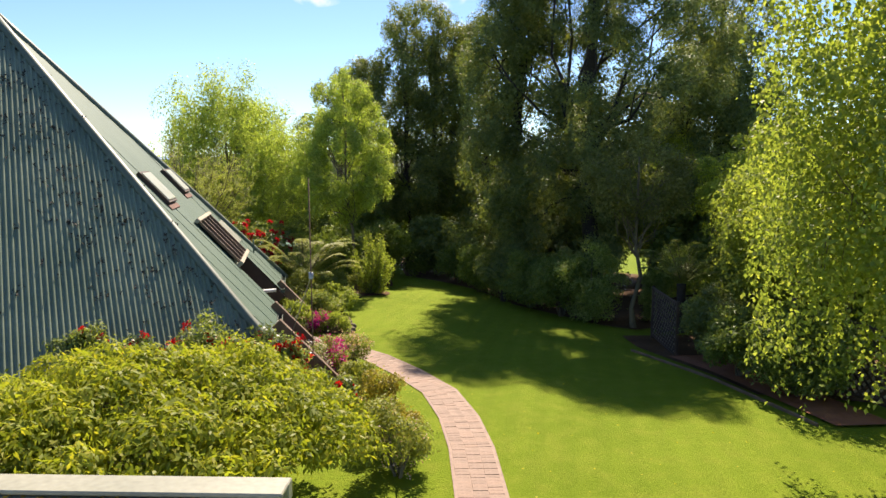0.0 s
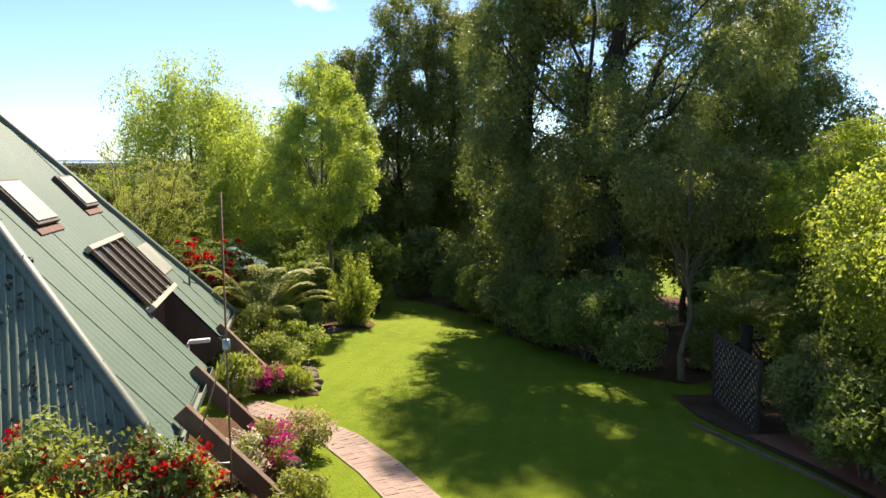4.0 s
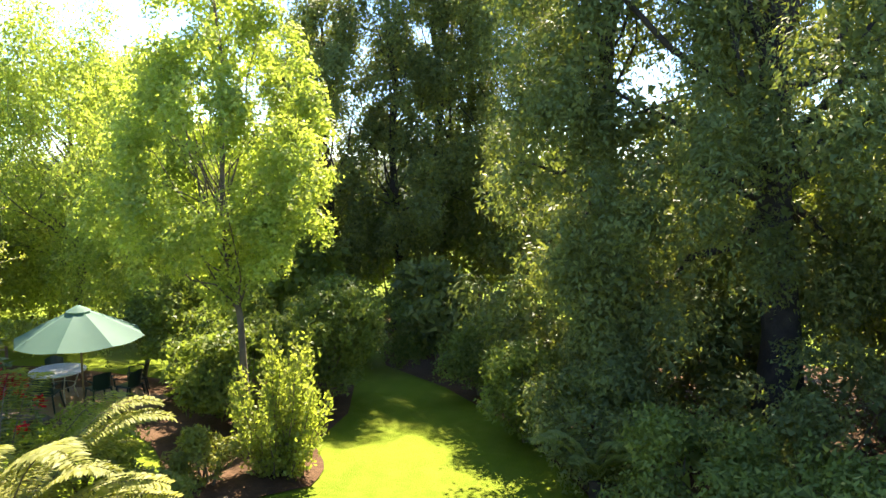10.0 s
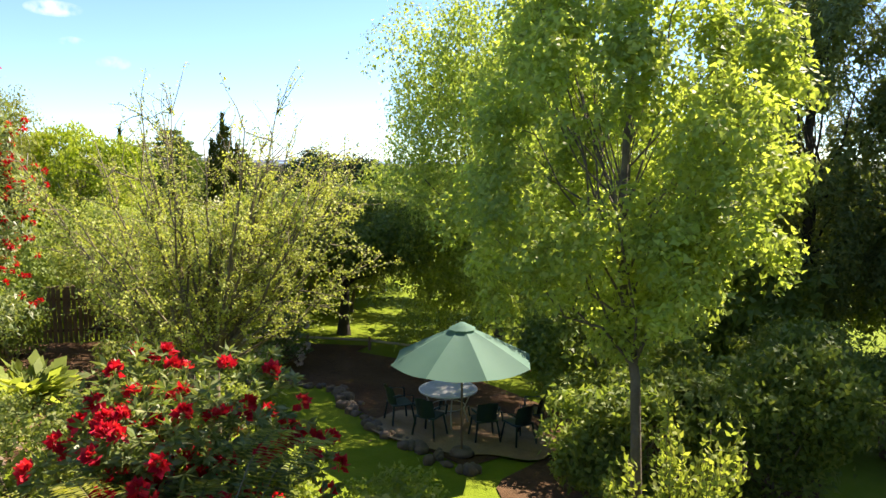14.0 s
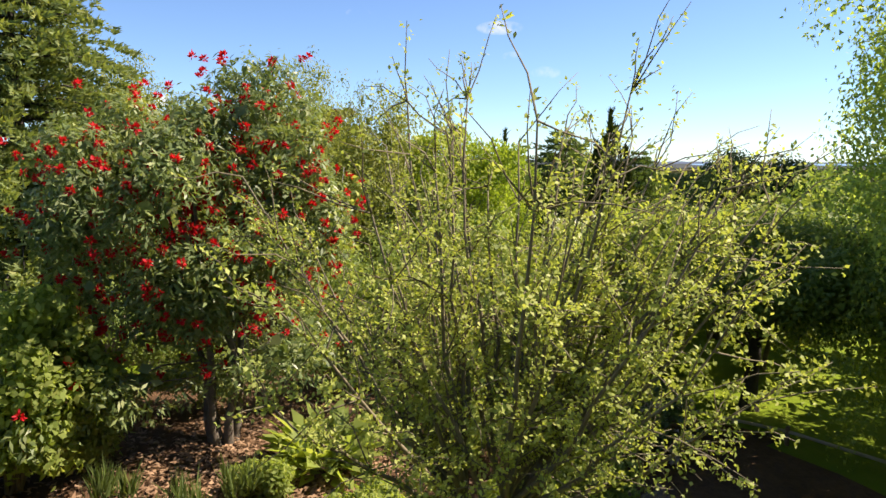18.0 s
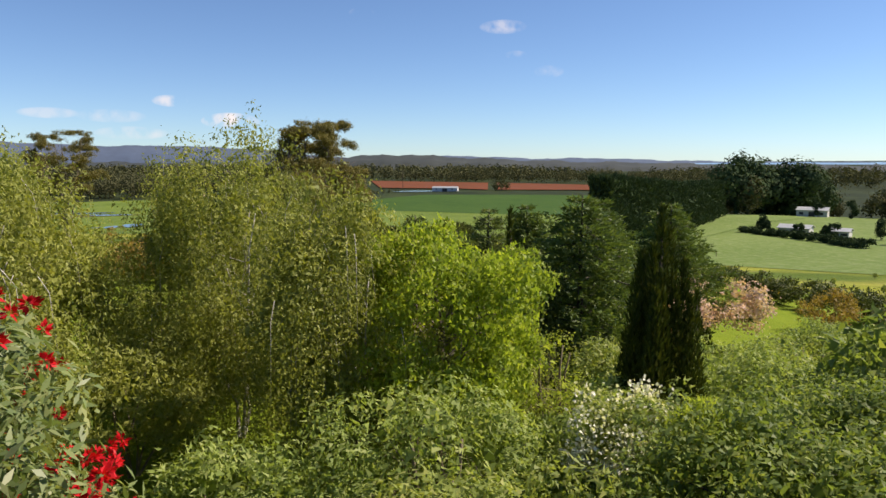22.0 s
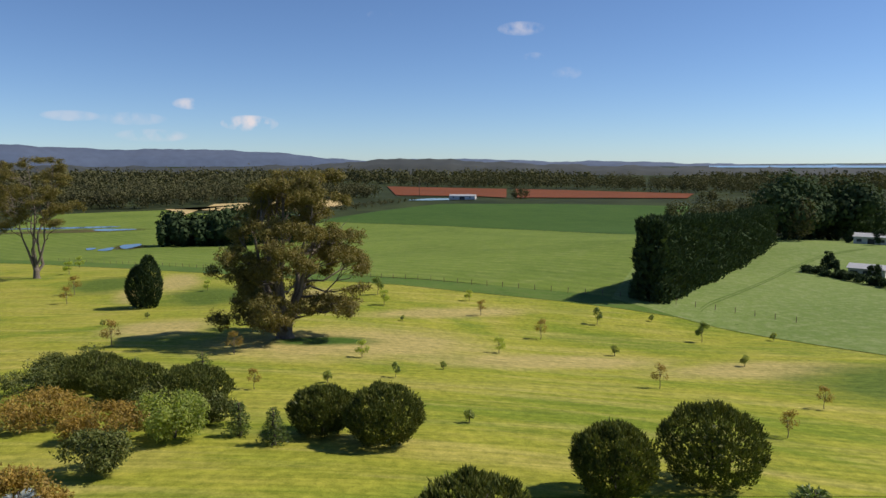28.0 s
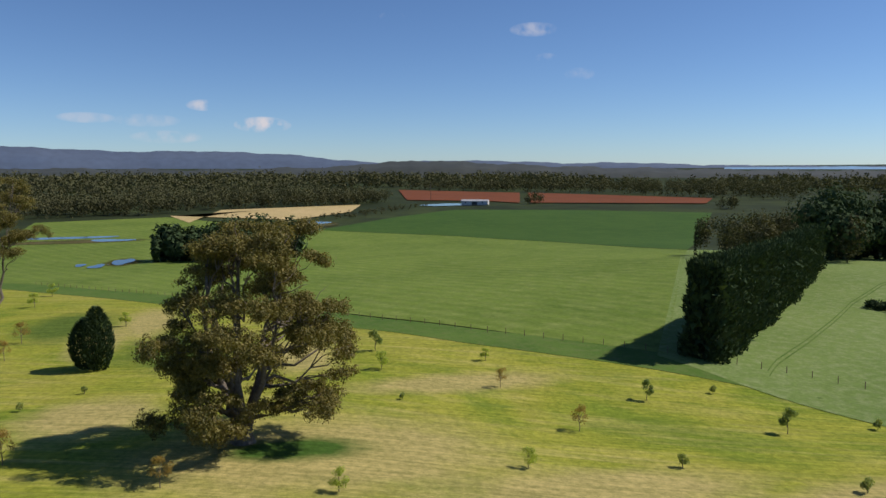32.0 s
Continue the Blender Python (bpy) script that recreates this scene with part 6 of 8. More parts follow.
between("bed_east", [(-1.0, 39.5), (0.8, 37), (2.2, 33.8), (2.9, 31), (3.6, 27.6), (4.9, 25.2), (5.9, 23.2), (6.9, 22.3), (7.9, 22.9), (9.0, 24.0), (12, 24)],
        [(-2, 50), (5, 48), (10, 42), (14, 38), (16, 34), (18, 30), (20, 28), (22, 26), (24, 24)], M_MULCH, 0.045, 40, 14, "shaded leaf-littered ground under the trees", "bed")
between("bed_lattice", [(6.1, 21.2), (6.05, 19.5), (6.4, 18.1), (6.9, 16.3), (7.2, 14.6)], [(14, 22), (14, 19), (14, 17), (14, 15), (13, 13)], M_MULCH, 0.045, 20, 10, "shaded mulched ground behind the lattice", "bed")
M_REDPATH = ground_mat("red_gravel", (0.30, 0.12, 0.075), (0.36, 0.16, 0.10), (0.24, 0.10, 0.065), 0.6, 5.0, 60.0)
between("path_red", [(6.5, 18.2), (7.0, 16.4), (7.3, 14.6), (7.7, 12.5)], [(7.9, 18.4), (8.3, 16.6), (8.5, 14.8), (8.9, 12.6)], M_REDPATH, 0.07, 20, 6, "red gravel path before the garden seat", "path")
between("bed_red_tree", [(-10.5, 25.2), (-11.2, 26.4), (-12.2, 27.5), (-12.0, 29.3), (-13.0, 31.0), (-13.4, 32.0)], [(-17, 22.4), (-19.5, 24), (-19.5, 27), (-19.4, 29), (-19, 31), (-18.0, 33)], M_MULCH, 0.05, 30, 12, "bark-mulched bed under the red-flowered tree", "bed")
between("bed_terrace", [(-13.2, 32.0), (-11.6, 34.0), (-10.2, 33.1), (-8.5, 32.4), (-6.7, 32.2)], [(-15.5, 36.5), (-12.5, 37.5), (-10.5, 37.6), (-8.5, 37.2), (-6.2, 36.5)], M_MULCH, 0.05, 20, 10, "dark leaf-littered ground round the terrace", "bed")
trodden("terrace", -7.8, 33.9, 1.9, 1.5, M_TERRACE, 0.085, 9, "swept sandy terrace under the umbrella", "terrace")
between("bed_cross", [(-16.6, 33.7), (-13.9, 37.0)], [(-17.2, 34.4), (-14.2, 37.9)], M_MULCH, 0.06, 8, 3, "narrow bed beside the far lawn", "bed")

# brick path: soldier rows that follow the curve
M_BRICK = plain("worn_pink_brick", (0.24, 0.16, 0.12), (0.32, 0.22, 0.17), 5.0, 0.8, 0.0, 0.3, 30.0, 0.004)
bt = M_BRICK.node_tree
oi = bt.nodes.new("ShaderNodeObjectInfo")
base_in = bt.nodes["Principled BSDF"].inputs["Base Color"]
old = base_in.links[0].from_socket
tone = ramp(bt, oi.outputs["Random"], ((0.0, (0.86, 0.84, 0.83)), (0.5, (1, 1, 1)), (1.0, (1.1, 1.06, 1.03))))
bt.links.new(mixed(bt, 1.0, old, tone.outputs[0], "MULTIPLY"), base_in)
PATH = [(0.85, 6.0), (0.82, 9.9), (0.8, 11.6), (0.66, 13.2), (0.32, 14.9), (-0.45, 16.5), (-1.25, 17.8), (-2.3, 18.9), (-3.4, 19.6)]
path = thing("path_brick", 0, 0, 0, "curving path of worn pinkish bricks", "path", kind="structure")
A = along(PATH, 60)
side = np.gradient(A, axis=0)
side = unit(np.stack([side[:, 1], -side[:, 0]], 1))
bedX = A[:, 0][:, None] + side[:, 0][:, None] * np.linspace(-0.4, 0.4, 5)
bedY = A[:, 1][:, None] + side[:, 1][:, None] * np.linspace(-0.4, 0.4, 5)
under("path_bed", sheet_mesh("path_bed", bedX, bedY, M_BRICK, 0.039), path)
brick_a = bm_mesh("brick", eased_box((-0.112, -0.052, -0.03), (0.113, 0.055, 0.03), 0.004), M_BRICK)
rows = along(PATH, int(15.6 / 0.116))
rs = np.gradient(rows, axis=0)
count = 0
rest_v, rest_f = [], []
rng = np.random.default_rng(40)
for i, (p, d) in enumerate(zip(rows, rs)):
    th = math.atan2(d[1], d[0])
    n = np.array([-math.sin(th), math.cos(th)])
    for j in range(3):
        k = (j - 1) * 0.232
        x, y = p + n * k
        z = gz(x, y) + 0.014 + rng.uniform(-0.005, 0.005)
        m = Matrix.Translation((x, y, z)) @ Matrix.Rotation(th + math.pi / 2 + rng.uniform(-0.03, 0.03), 4, "Z")
        if 9.2 < y < 18.5 and count < 300:
            ob = under("brick", brick_a, path)
            ob.matrix_local = m
            count += 1
        else:
            o = len(rest_v)
            rest_v += [tuple(m @ v.co) for v in brick_a.vertices]
            rest_f += [tuple(o + q for q in f.vertices) for f in brick_a.polygons]
tagged(under("brick_rest", mesh_from("brick_rest", rest_v, rest_f, M_BRICK), path), kind="stuff")


def stone(bm, c, r, rng):
    """An uneven boulder."""
    v = bmesh.ops.create_icosphere(bm, subdivisions=2, radius=1.0)["verts"]
    a = rng.uniform(0.7, 1.3, 3) * r
    ph = rng.uniform(0, 6, 3)
    for q in v:
        k = 1 + 0.16 * math.sin(q.co.x * 4 + ph[0]) + 0.14 * math.sin(q.co.y * 5 + ph[1]) + 0.1 * math.sin(q.co.z * 6 + ph[2])
        q.co = Vector((q.co.x * a[0] * k, q.co.y * a[1] * k, q.co.z * a[2] * 0.75 * k)) + Vector(c)


M_STONE = plain("lichened_stone", (0.095, 0.065, 0.042), (0.21, 0.16, 0.11), 3.0, 0.9, 0.0, 0.6, 18.0, 0.02)
rng = np.random.default_rng(41)
for line, n in (([(-13.2, 31.9), (-11.6, 33.9), (-10.2, 33.0), (-8.5, 32.3), (-6.6, 32.1)], 84), ([(-2.1, 20.6), (-2.7, 22.6), (-3.15, 25), (-3.1, 26.5), (-2.6, 28.3)], 44), ([(-10.6, 25.3), (-11.3, 26.4), (-12.2, 27.4)], 12), ([(-1.5, 14.3), (-1.9, 16.2), (-2.0, 17.4)], 10)):
    for p in along(line, n):
        x, y = p + rng.normal(size=2) * 0.12
        bm = bmesh.new()
        r = rng.uniform(0.06, 0.15)
        stone(bm, (0, 0, r * 0.3), r, rng)
        ob = tagged(new("edging_stone", bm_mesh("edging_stone", bm, M_STONE, True)), "rough lichened edging stone by the bed", "stone", "edging stones")
        ob.matrix_world = pose(x, y, gz(x, y) + 0.02, 0, 0, rng.uniform(0, 360))
kerb = thing("kerb", 0, 0, 0, "low timber edging along the lawn", "kerb", kind="structure")
L = along([(5.75, 19.0), (6.2, 17.6), (6.75, 16.0), (7.05, 14.4), (7.4, 12.6)], 9)
for a, b in zip(L[:-1], L[1:]):
    part("edging_board", beam_between((a[0], a[1], gz(*a) + 0.0), (b[0], b[1], gz(*b) + 0.0), 0.05, 0.16), M_TIMBER, kerb)


# lattice screens
def lattice(x0, y0, x1, y1, h, label):
    z = gz((x0 + x1) / 2, (y0 + y1) / 2)
    d = math.degrees(math.atan2(y1 - y0, x1 - x0))
    w = math.hypot(x1 - x0, y1 - y0)
    ob = thing("lattice_screen", x0, y0, z, label, "screen", "lattice screens", d)
    for a, b in (((-0.04, -0.04, 0.0), (0.04, 0.04, h)), ((w - 0.04, -0.04, 0.0), (w + 0.04, 0.04, h))):
        part("post", eased_box(a, b, 0.008), M_DARKTIMBER, ob)
    for zz in (0.12, h - 0.06):
        part("rail", eased_box((0.04, -0.025, zz - 0.03), (w - 0.04, 0.025, zz + 0.03), 0.005), M_DARKTIMBER, ob)
    step = 0.2
    for sgn in (1, -1):
        for k in np.arange(-h, w, step):
            s0, z0, s1, z1 = k, 0.12, k + h - 0.2, h - 0.08
            if s0 < 0:
                z0, s0 = z0 - s0, 0.0
            if s1 > w:
                z1, s1 = z1 - (s1 - w), w
            if s1 - s0 < 0.1:
                continue
            a, b = (s0, 0.012 * sgn, z0), (s1, 0.012 * sgn, z1)
            if sgn < 0:
                a, b = (w - s0, -0.012, z0), (w - s1, -0.012, z1)
            part("slat", beam_between(a, b, 0.012, 0.055, 0.003), M_PALETIMBER if sgn > 0 else M_DARKTIMBER, ob)
    return ob


lattice(6.85, 20.6, 6.75, 18.3, 1.6, "diagonal timber lattice screen beside the lawn")
lattice(9.0, 14.6, 9.6, 12.6, 1.7, "diagonal timber lattice screen beside the red path")
lattice(7.4, 21.7, 8.9, 22.6, 1.2, "low weathered lattice screen under the trees")


# garden seat under the climber
seat = thing("garden_bench", 8.7, 16.6, gz(8.7, 16.6) + 0.05, "dark slatted timber garden bench", "bench", turn=98)
for k in range(5):
    part("seat_slat", eased_box((-0.75, 0.02 + k * 0.09, 0.42), (0.75, 0.095 + k * 0.09, 0.445), 0.004), M_DARKTIMBER, seat)
for k in range(4):
    part("back_slat", eased_box((-0.75, 0.47 + k * 0.025, 0.52 + k * 0.1), (0.75, 0.495 + k * 0.025, 0.60 + k * 0.1), 0.004), M_DARKTIMBER, seat)
for x in (-0.7, 0.7):
    for y in (0.06, 0.42):
        part("leg", eased_box((x - 0.03, y - 0.03, 0), (x + 0.03, y + 0.03, 0.42), 0.005), M_DARKTIMBER, seat)
    part("arm", eased_box((x - 0.04, 0.0, 0.62), (x + 0.04, 0.5, 0.65), 0.005), M_DARKTIMBER, seat)

# ---- umbrella, table, chairs ----
M_CANVAS = plain("soft_green_canvas", (0.075, 0.19, 0.142), (0.11, 0.23, 0.175), 1.2, 0.8, 0.0, 0.1, 120.0)
cn = M_CANVAS.node_tree
ctr = cn.nodes.new("ShaderNodeBsdfTranslucent")
ctr.inputs[0].default_value = (0.18, 0.38, 0.29, 1)
cmx = node(cn, "ShaderNodeMixShader", Fac=0.3)
cn.links.new(cn.nodes["Principled BSDF"].outputs[0], cmx.inputs[1])
cn.links.new(ctr.outputs[0], cmx.inputs[2])
cn.links.new(cmx.outputs[0], cn.nodes["Material Output"].inputs[0])
M_GLASSTOP = plain("frosted_table_glass", (0.48, 0.50, 0.48), (0.62, 0.63, 0.60), 4.0, 0.18, 0.0, 0.05, 30.0)
M_DARKGREEN = plain("dark_green_plastic", (0.012, 0.035, 0.035), (0.02, 0.05, 0.05), 3.0, 0.35, 0.0, 0.05, 30.0)
uz = gz(-7.12, 32.65) + 0.08
umb = thing("garden_umbrella", -7.12, 32.65, uz, "open soft green canvas garden umbrella", "umbrella")
top = 2.22 - uz
under("pole", mesh_from("pole", *rod((0, 0, 0.02), (0, 0, top + 0.04), 0.022, 10), M_TIMBER, True), umb, "timber pole")
bm = bmesh.new()
bmesh.ops.create_cone(bm, cap_ends=True, segments=20, radius1=0.24, radius2=0.17, depth=0.09, matrix=Matrix.Translation((0, 0, 0.045)))
part("base", bm, M_STONE, umb, "round concrete base", True)
for k in range(8):
    a0, a1 = radians(k * 45 + 8), radians(k * 45 + 53)
    V, F = [], []
    for i, t in enumerate(np.linspace(0.13, 1, 9)):
        for j, u in enumerate(np.linspace(0, 1, 9)):
            q0 = np.array([math.cos(a0), math.sin(a0)]) * (1 - u) + np.array([math.cos(a1), math.sin(a1)]) * u
            sag = 0.05 * math.sin(math.pi * u) * t
            V.append((q0[0] * 1.34 * t, q0[1] * 1.34 * t, top - 0.64 * t ** 1.15 - sag))
    F = [(i * 9 + j, i * 9 + j + 1, i * 9 + j + 10, i * 9 + j + 9) for i in range(8) for j in range(8)]
    canopy = under("canopy_panel", mesh_from("canopy_panel", V, F, M_CANVAS, True), umb)
    e = (math.cos(a0) * 1.36, math.sin(a0) * 1.36, top - 0.67)
    under("rib", mesh_from("rib", *rod((0, 0, top - 0.05), e, 0.008, 5), M_TIMBER, True), umb)
V, F = [], []
for i, (r, z) in enumerate(((0.26, top - 0.06), (0.15, top + 0.0), (0.03, top + 0.06))):
    V += [(r * math.cos(radians(45 * k + 8)), r * math.sin(radians(45 * k + 8)), z) for k in range(8)]
F = [(i * 8 + k, i * 8 + (k + 1) % 8, i * 8 + 8 + (k + 1) % 8, i * 8 + 8 + k) for i in range(2) for k in range(8)] + [tuple(range(16, 24))]
under("vent_cap", mesh_from("vent_cap", V, F, M_CANVAS, True), umb)
tz = gz(-8.34, 33.9) + 0.085
table = thing("garden_table", -8.34, 33.9, tz, "round glass-topped garden table on curved metal legs", "table")
bm = bmesh.new()
bmesh.ops.create_cone(bm, cap_ends=True, segments=40, radius1=0.60, radius2=0.60, depth=0.012, matrix=Matrix.Translation((0, 0, 0.74)))
part("tabletop", bm, M_GLASSTOP, table, "frosted glass top", False)
V, F = [], []
ring = [(0.605 * math.cos(a), 0.605 * math.sin(a), 0.735) for a in np.linspace(0, 2 * math.pi, 41)]
tube(V, F, ring, [0.016] * 41, 6)
under("rim", mesh_from("rim", V, F, M_WHITE, True), table)
for k in range(4):
    a = radians(45 + 90 * k)
    V, F = [], []
    tube(V, F, [(math.cos(a) * r, math.sin(a) * r, z) for r, z in ((0.5, 0.73), (0.42, 0.5), (0.33, 0.3), (0.42, 0.0))], [0.014] * 4, 6)
    under("leg", mesh_from("leg", V, F, M_WHITE, True), table)
V, F = [], []
tube(V, F, [(0.36 * math.cos(a), 0.36 * math.sin(a), 0.38) for a in np.linspace(0, 2 * math.pi, 25)], [0.01] * 25, 6)
under("brace_ring", mesh_from("brace_ring", V, F, M_WHITE, True), table)


def chair(x, y, turn):
    ob = thing("garden_chair", x, y, gz(x, y) + 0.085, "dark green moulded plastic garden chair", "chair", "chairs on the terrace", turn)
    part("seat", eased_box((-0.23, -0.22, 0.40), (0.23, 0.22, 0.44), 0.015), M_DARKGREEN, ob)
    V, F = [], []
    for k in range(9):
        u = k / 8
        a = radians(-35 + 70 * u)
        for z, lean in ((0.44, 0.0), (0.62, 0.03), (0.84 - 0.10 * abs(u - 0.5), 0.09)):
            V.append((0.36 * math.sin(a), 0.5 * math.cos(a) - 0.28 + lean, z))
    n = len(V)
    V += [(x_, y_ + 0.02, z_) for x_, y_, z_ in V]
    F = [(k * 3 + j, k * 3 + 3 + j, k * 3 + 4 + j, k * 3 + 1 + j) for k in range(8) for j in range(2)]
    F += [tuple(reversed([i + n for i in f])) for f in F]
    under("backrest", mesh_from("backrest", V, F, M_DARKGREEN, True), ob)
    for sx in (-1, 1):
        for sy in (-1, 1):
            under("leg", mesh_from("leg", *rod((sx * 0.2, sy * 0.19, 0.41), (sx * 0.26, sy * 0.25, 0), 0.022, 6), M_DARKGREEN, True), ob)
        V, F = [], []
        tube(V, F, [(sx * 0.25, -0.2, 0.42), (sx * 0.28, -0.2, 0.62), (sx * 0.28, 0.12, 0.66), (sx * 0.22, 0.2, 0.62)], [0.02] * 4, 6)
        under("armrest", mesh_from("armrest", V, F, M_DARKGREEN, True), ob)
    return ob


for x, y, turn in ((-9.0, 33.1, 150), (-8.1, 32.95, 185), (-6.75, 34.1, 250), (-6.95, 35.0, 290), (-7.3, 33.7, 230), (-8.9, 34.8, 30)):
    chair(x, y, turn)


# ---- fence ----
fence = thing("paling_fence", 0, 0, 0, "weathered brown paling fence behind the red-flowered tree", "fence")
L = along([(-20.8, 22.0), (-20.2, 26.0), (-19.6, 29.0), (-18.9, 32.0), (-18.0, 34.0)], 100)
pal = bm_mesh("paling", eased_box((-0.05, -0.009, 0), (0.05, 0.009, 1.55), 0.006), M_TIMBER)
rng = np.random.default_rng(44)
for i, (x, y) in enumerate(L):
    d = L[min(i + 1, 99)] - L[max(i - 1, 0)]
    ob = under("paling", pal, fence)
    ob.matrix_local = pose(x, y, gz(x, y) + rng.uniform(-0.02, 0.05), 0, rng.uniform(-1, 1), math.degrees(math.atan2(d[1], d[0])))
for a, b in zip(L[::11][:-1], L[::11][1:]):
    for z in (0.35, 1.2):
        part("rail", beam_between((a[0] - 0.035, a[1], gz(*a) + z), (b[0] - 0.035, b[1], gz(*b) + z), 0.04, 0.075), M_DARKTIMBER, fence)
log_edge = thing("log_rail", 0, 0, 0, "low bleached pole rail beside the far lawn", "rail")
L = along([(-17.4, 33.4), (-15.6, 35.8), (-13.9, 37.6), (-12.3, 38.4)], 5)
for a, b in zip(L[:-1], L[1:]):
    under("pole", mesh_from("pole", *rod((a[0], a[1], gz(*a) + 0.32), (b[0], b[1], gz(*b) + 0.32), 0.035, 7), M_PALETIMBER, True), log_edge)
for a in L:
    under("post", mesh_from("post", *rod((a[0], a[1], gz(*a) - 0.1), (a[0], a[1], gz(*a) + 0.42), 0.045, 7), M_TIMBER, True), log_edge)


# ---- garden plants ----
def frond_mesh(name, fronds, length, rise, rng, mat, pinna=0.17, lean=0.0):
    """Arching fern fronds of paired leaflets."""
    P, D, V, F, face = [], [], [], [], []
    for i in range(fronds):
        a = i * 2.4 + rng.uniform(-0.3, 0.3)
        ln = length * rng.uniform(0.75, 1.1)
        up = rise * rng.uniform(0.3, 1.2)
        way = np.array([math.cos(a), math.sin(a), 0])
        side = np.array([-way[1], way[0], 0])
        t = np.linspace(0.06, 1, 30)
        line = way * (ln * t)[:, None] + np.array([0, 0, 1.0]) * (up * np.sin(t * 1.75) - 0.06 * ln * t ** 3)[:, None]
        tube(V, F, line[::6], np.linspace(0.014, 0.003, len(line[::6])), 4)
        w = pinna * ln * np.sin(np.clip(t * 2.9 + 0.15, 0, 3.1)) + 0.03
        for s in (-1, 1):
            for k in range(2):
                tt = t + k * 0.017
                base = way * (ln * tt)[:, None] + np.array([0, 0, 1.0]) * (up * np.sin(tt * 1.75) - 0.06 * ln * tt ** 3)[:, None]
                for seg in range(3):
                    P.append(base + side * (s * w * seg / 3)[:, None])
                    D.append(side * s + way * 0.45 + np.array([0, 0, -0.06 - 0.06 * seg]) + rng.normal(size=(30, 3)) * 0.08)
                    face.append(np.tile(np.array([0, 0, 2.0]) + way * 0.4, (30, 1)))
    q = leaves(np.vstack(P), np.vstack(D), 0.11, 0.035, rng, np.vstack(face))
    return mesh_from("rachis", V, F, M_TWIG, True), quads_mesh(name, q, mat)


def tree_fern(x, y, trunk_h, length, seed, label, fronds=24, mat=None):
    rng = np.random.default_rng(seed)
    ob = thing("tree_fern", x, y, gz(x, y), label, "fern")
    V, F = [], []
    tube(V, F, bend((0, 0, -0.1), (0, 0, trunk_h), 0, rng, 6, 0.02), [0.17, 0.14, 0.13, 0.13, 0.14, 0.15], 9)
    under("trunk", mesh_from("trunk", V, F, M_DARKBARK, True), ob, "fibrous dark trunk")
    r, fm = frond_mesh("frond", fronds, length, 0.85 * length, rng, mat or F_FERN, 0.15)
    for n, me in (("rachis", r), ("frond", fm)):
        c = under(n, me, ob)
        c.location = (0, 0, trunk_h)
    return ob


tree_fern(-4.25, 24.9, 0.75, 1.9, 301, "spreading tree fern with yellow-green fronds", 34)
tree_fern(-5.2, 26.0, 0.5, 1.0, 302, "smaller tree fern behind the larger one", 26)
tree_fern(3.3, 28.8, 0.5, 1.1, 303, "dark fern under the trees", 14, F_SOFT)
tree_fern(8.2, 22.0, 1.6, 1.5, 304, "shaded tree fern behind the lattice", 18, F_SOFT)

# big yellow-green dome beside the house
rng = np.random.default_rng(310)
lobes = []
for i in range(58):
    a, k = i * 2.4, math.sqrt((i + 0.5) / 58)
    lobes.append((math.cos(a) * k * 2.85, math.sin(a) * k * 2.35, 0.45 + 1.2 * math.sqrt(max(0.0, 1 - k * k * 0.92)) + rng.uniform(-0.16, 0.2), 0.66, 0.62, 0.34))
lobes = np.array(lobes)
V, F = trunk_and_limbs(0.12, 1.4, lobes, rng, (0, 0), 8, 0.5, 3)
puffs = puffs_on(lobes, rng, 0.26, 0.5)
puffs[:, 2] += 0.08
q = np.concatenate([tufted(puffs, 56000, 0.095, 0.036, rng, 0.55, 0.9, 1.0, 0.15), infill(lobes, rng, 0.5)])
plant("weeping_maple", -4.0, 9.35, "wide low dome of yellow-green weeping maple", "shrub", mesh_from("trunk", V, F, M_TWIG, True),
      [("crown", quads_mesh("crown", q, F_MAPLE), "")], z=gz(-4.0, 9.35) + 0.05)
for i, (x, y, r, h) in enumerate(((-6.4, 12.7, 0.6, 1.75), (-5.2, 12.9, 0.65, 1.6), (-4.2, 13.2, 0.75, 1.75), (-3.3, 13.3, 0.7, 1.7), (-2.7, 13.6, 0.6, 1.4), (-1.9, 13.7, 0.42, 0.8))):
    shrub("rose_bush", x, y, r, h, "rose bush with red flowers against the house", F_RHODO if i % 2 else F_SOFT, 320 + i, n=420, per=9, L=0.07, W=0.05, m=9, spread=0.09,
          flower=(F_RED, 42, 24, 0.045, 0.065, 0.06, "red roses"), stray=0.4, core=0.3, group="rose bushes by the house")
for i, (x, y, r, h, mat, lb) in enumerate(((-2.15, 16.4, 0.5, 0.9, F_MAGENTA, "magenta azalea"), (-1.85, 17.1, 0.45, 0.8, F_PINK, "pink azalea"), (-2.6, 15.8, 0.45, 0.9, F_LILAC, "pale lilac azalea"), (-3.2, 20.5, 0.4, 0.7, F_MAGENTA, "magenta azalea"), (-3.7, 20.4, 0.35, 0.7, F_LILAC, "lilac azalea"), (-3.6, 26.3, 0.4, 0.6, F_MAGENTA, "purple azalea"))):
    shrub("azalea", x, y, r, h, lb + " in full bloom in the bed", F_SOFT, 340 + i, n=220, per=8, L=0.05, W=0.03, m=8, spread=0.07, flower=(mat, 70, 14, 0.05, 0.05, 0.045, lb.split()[0] + " blossom"), group="azaleas")
shrub("golden_shrub", -0.6, 11.6, 0.62, 1.2, "golden-leaved rounded shrub beside the path", F_GOLD, 350, n=650, per=10, L=0.05, W=0.03, m=10, spread=0.08)
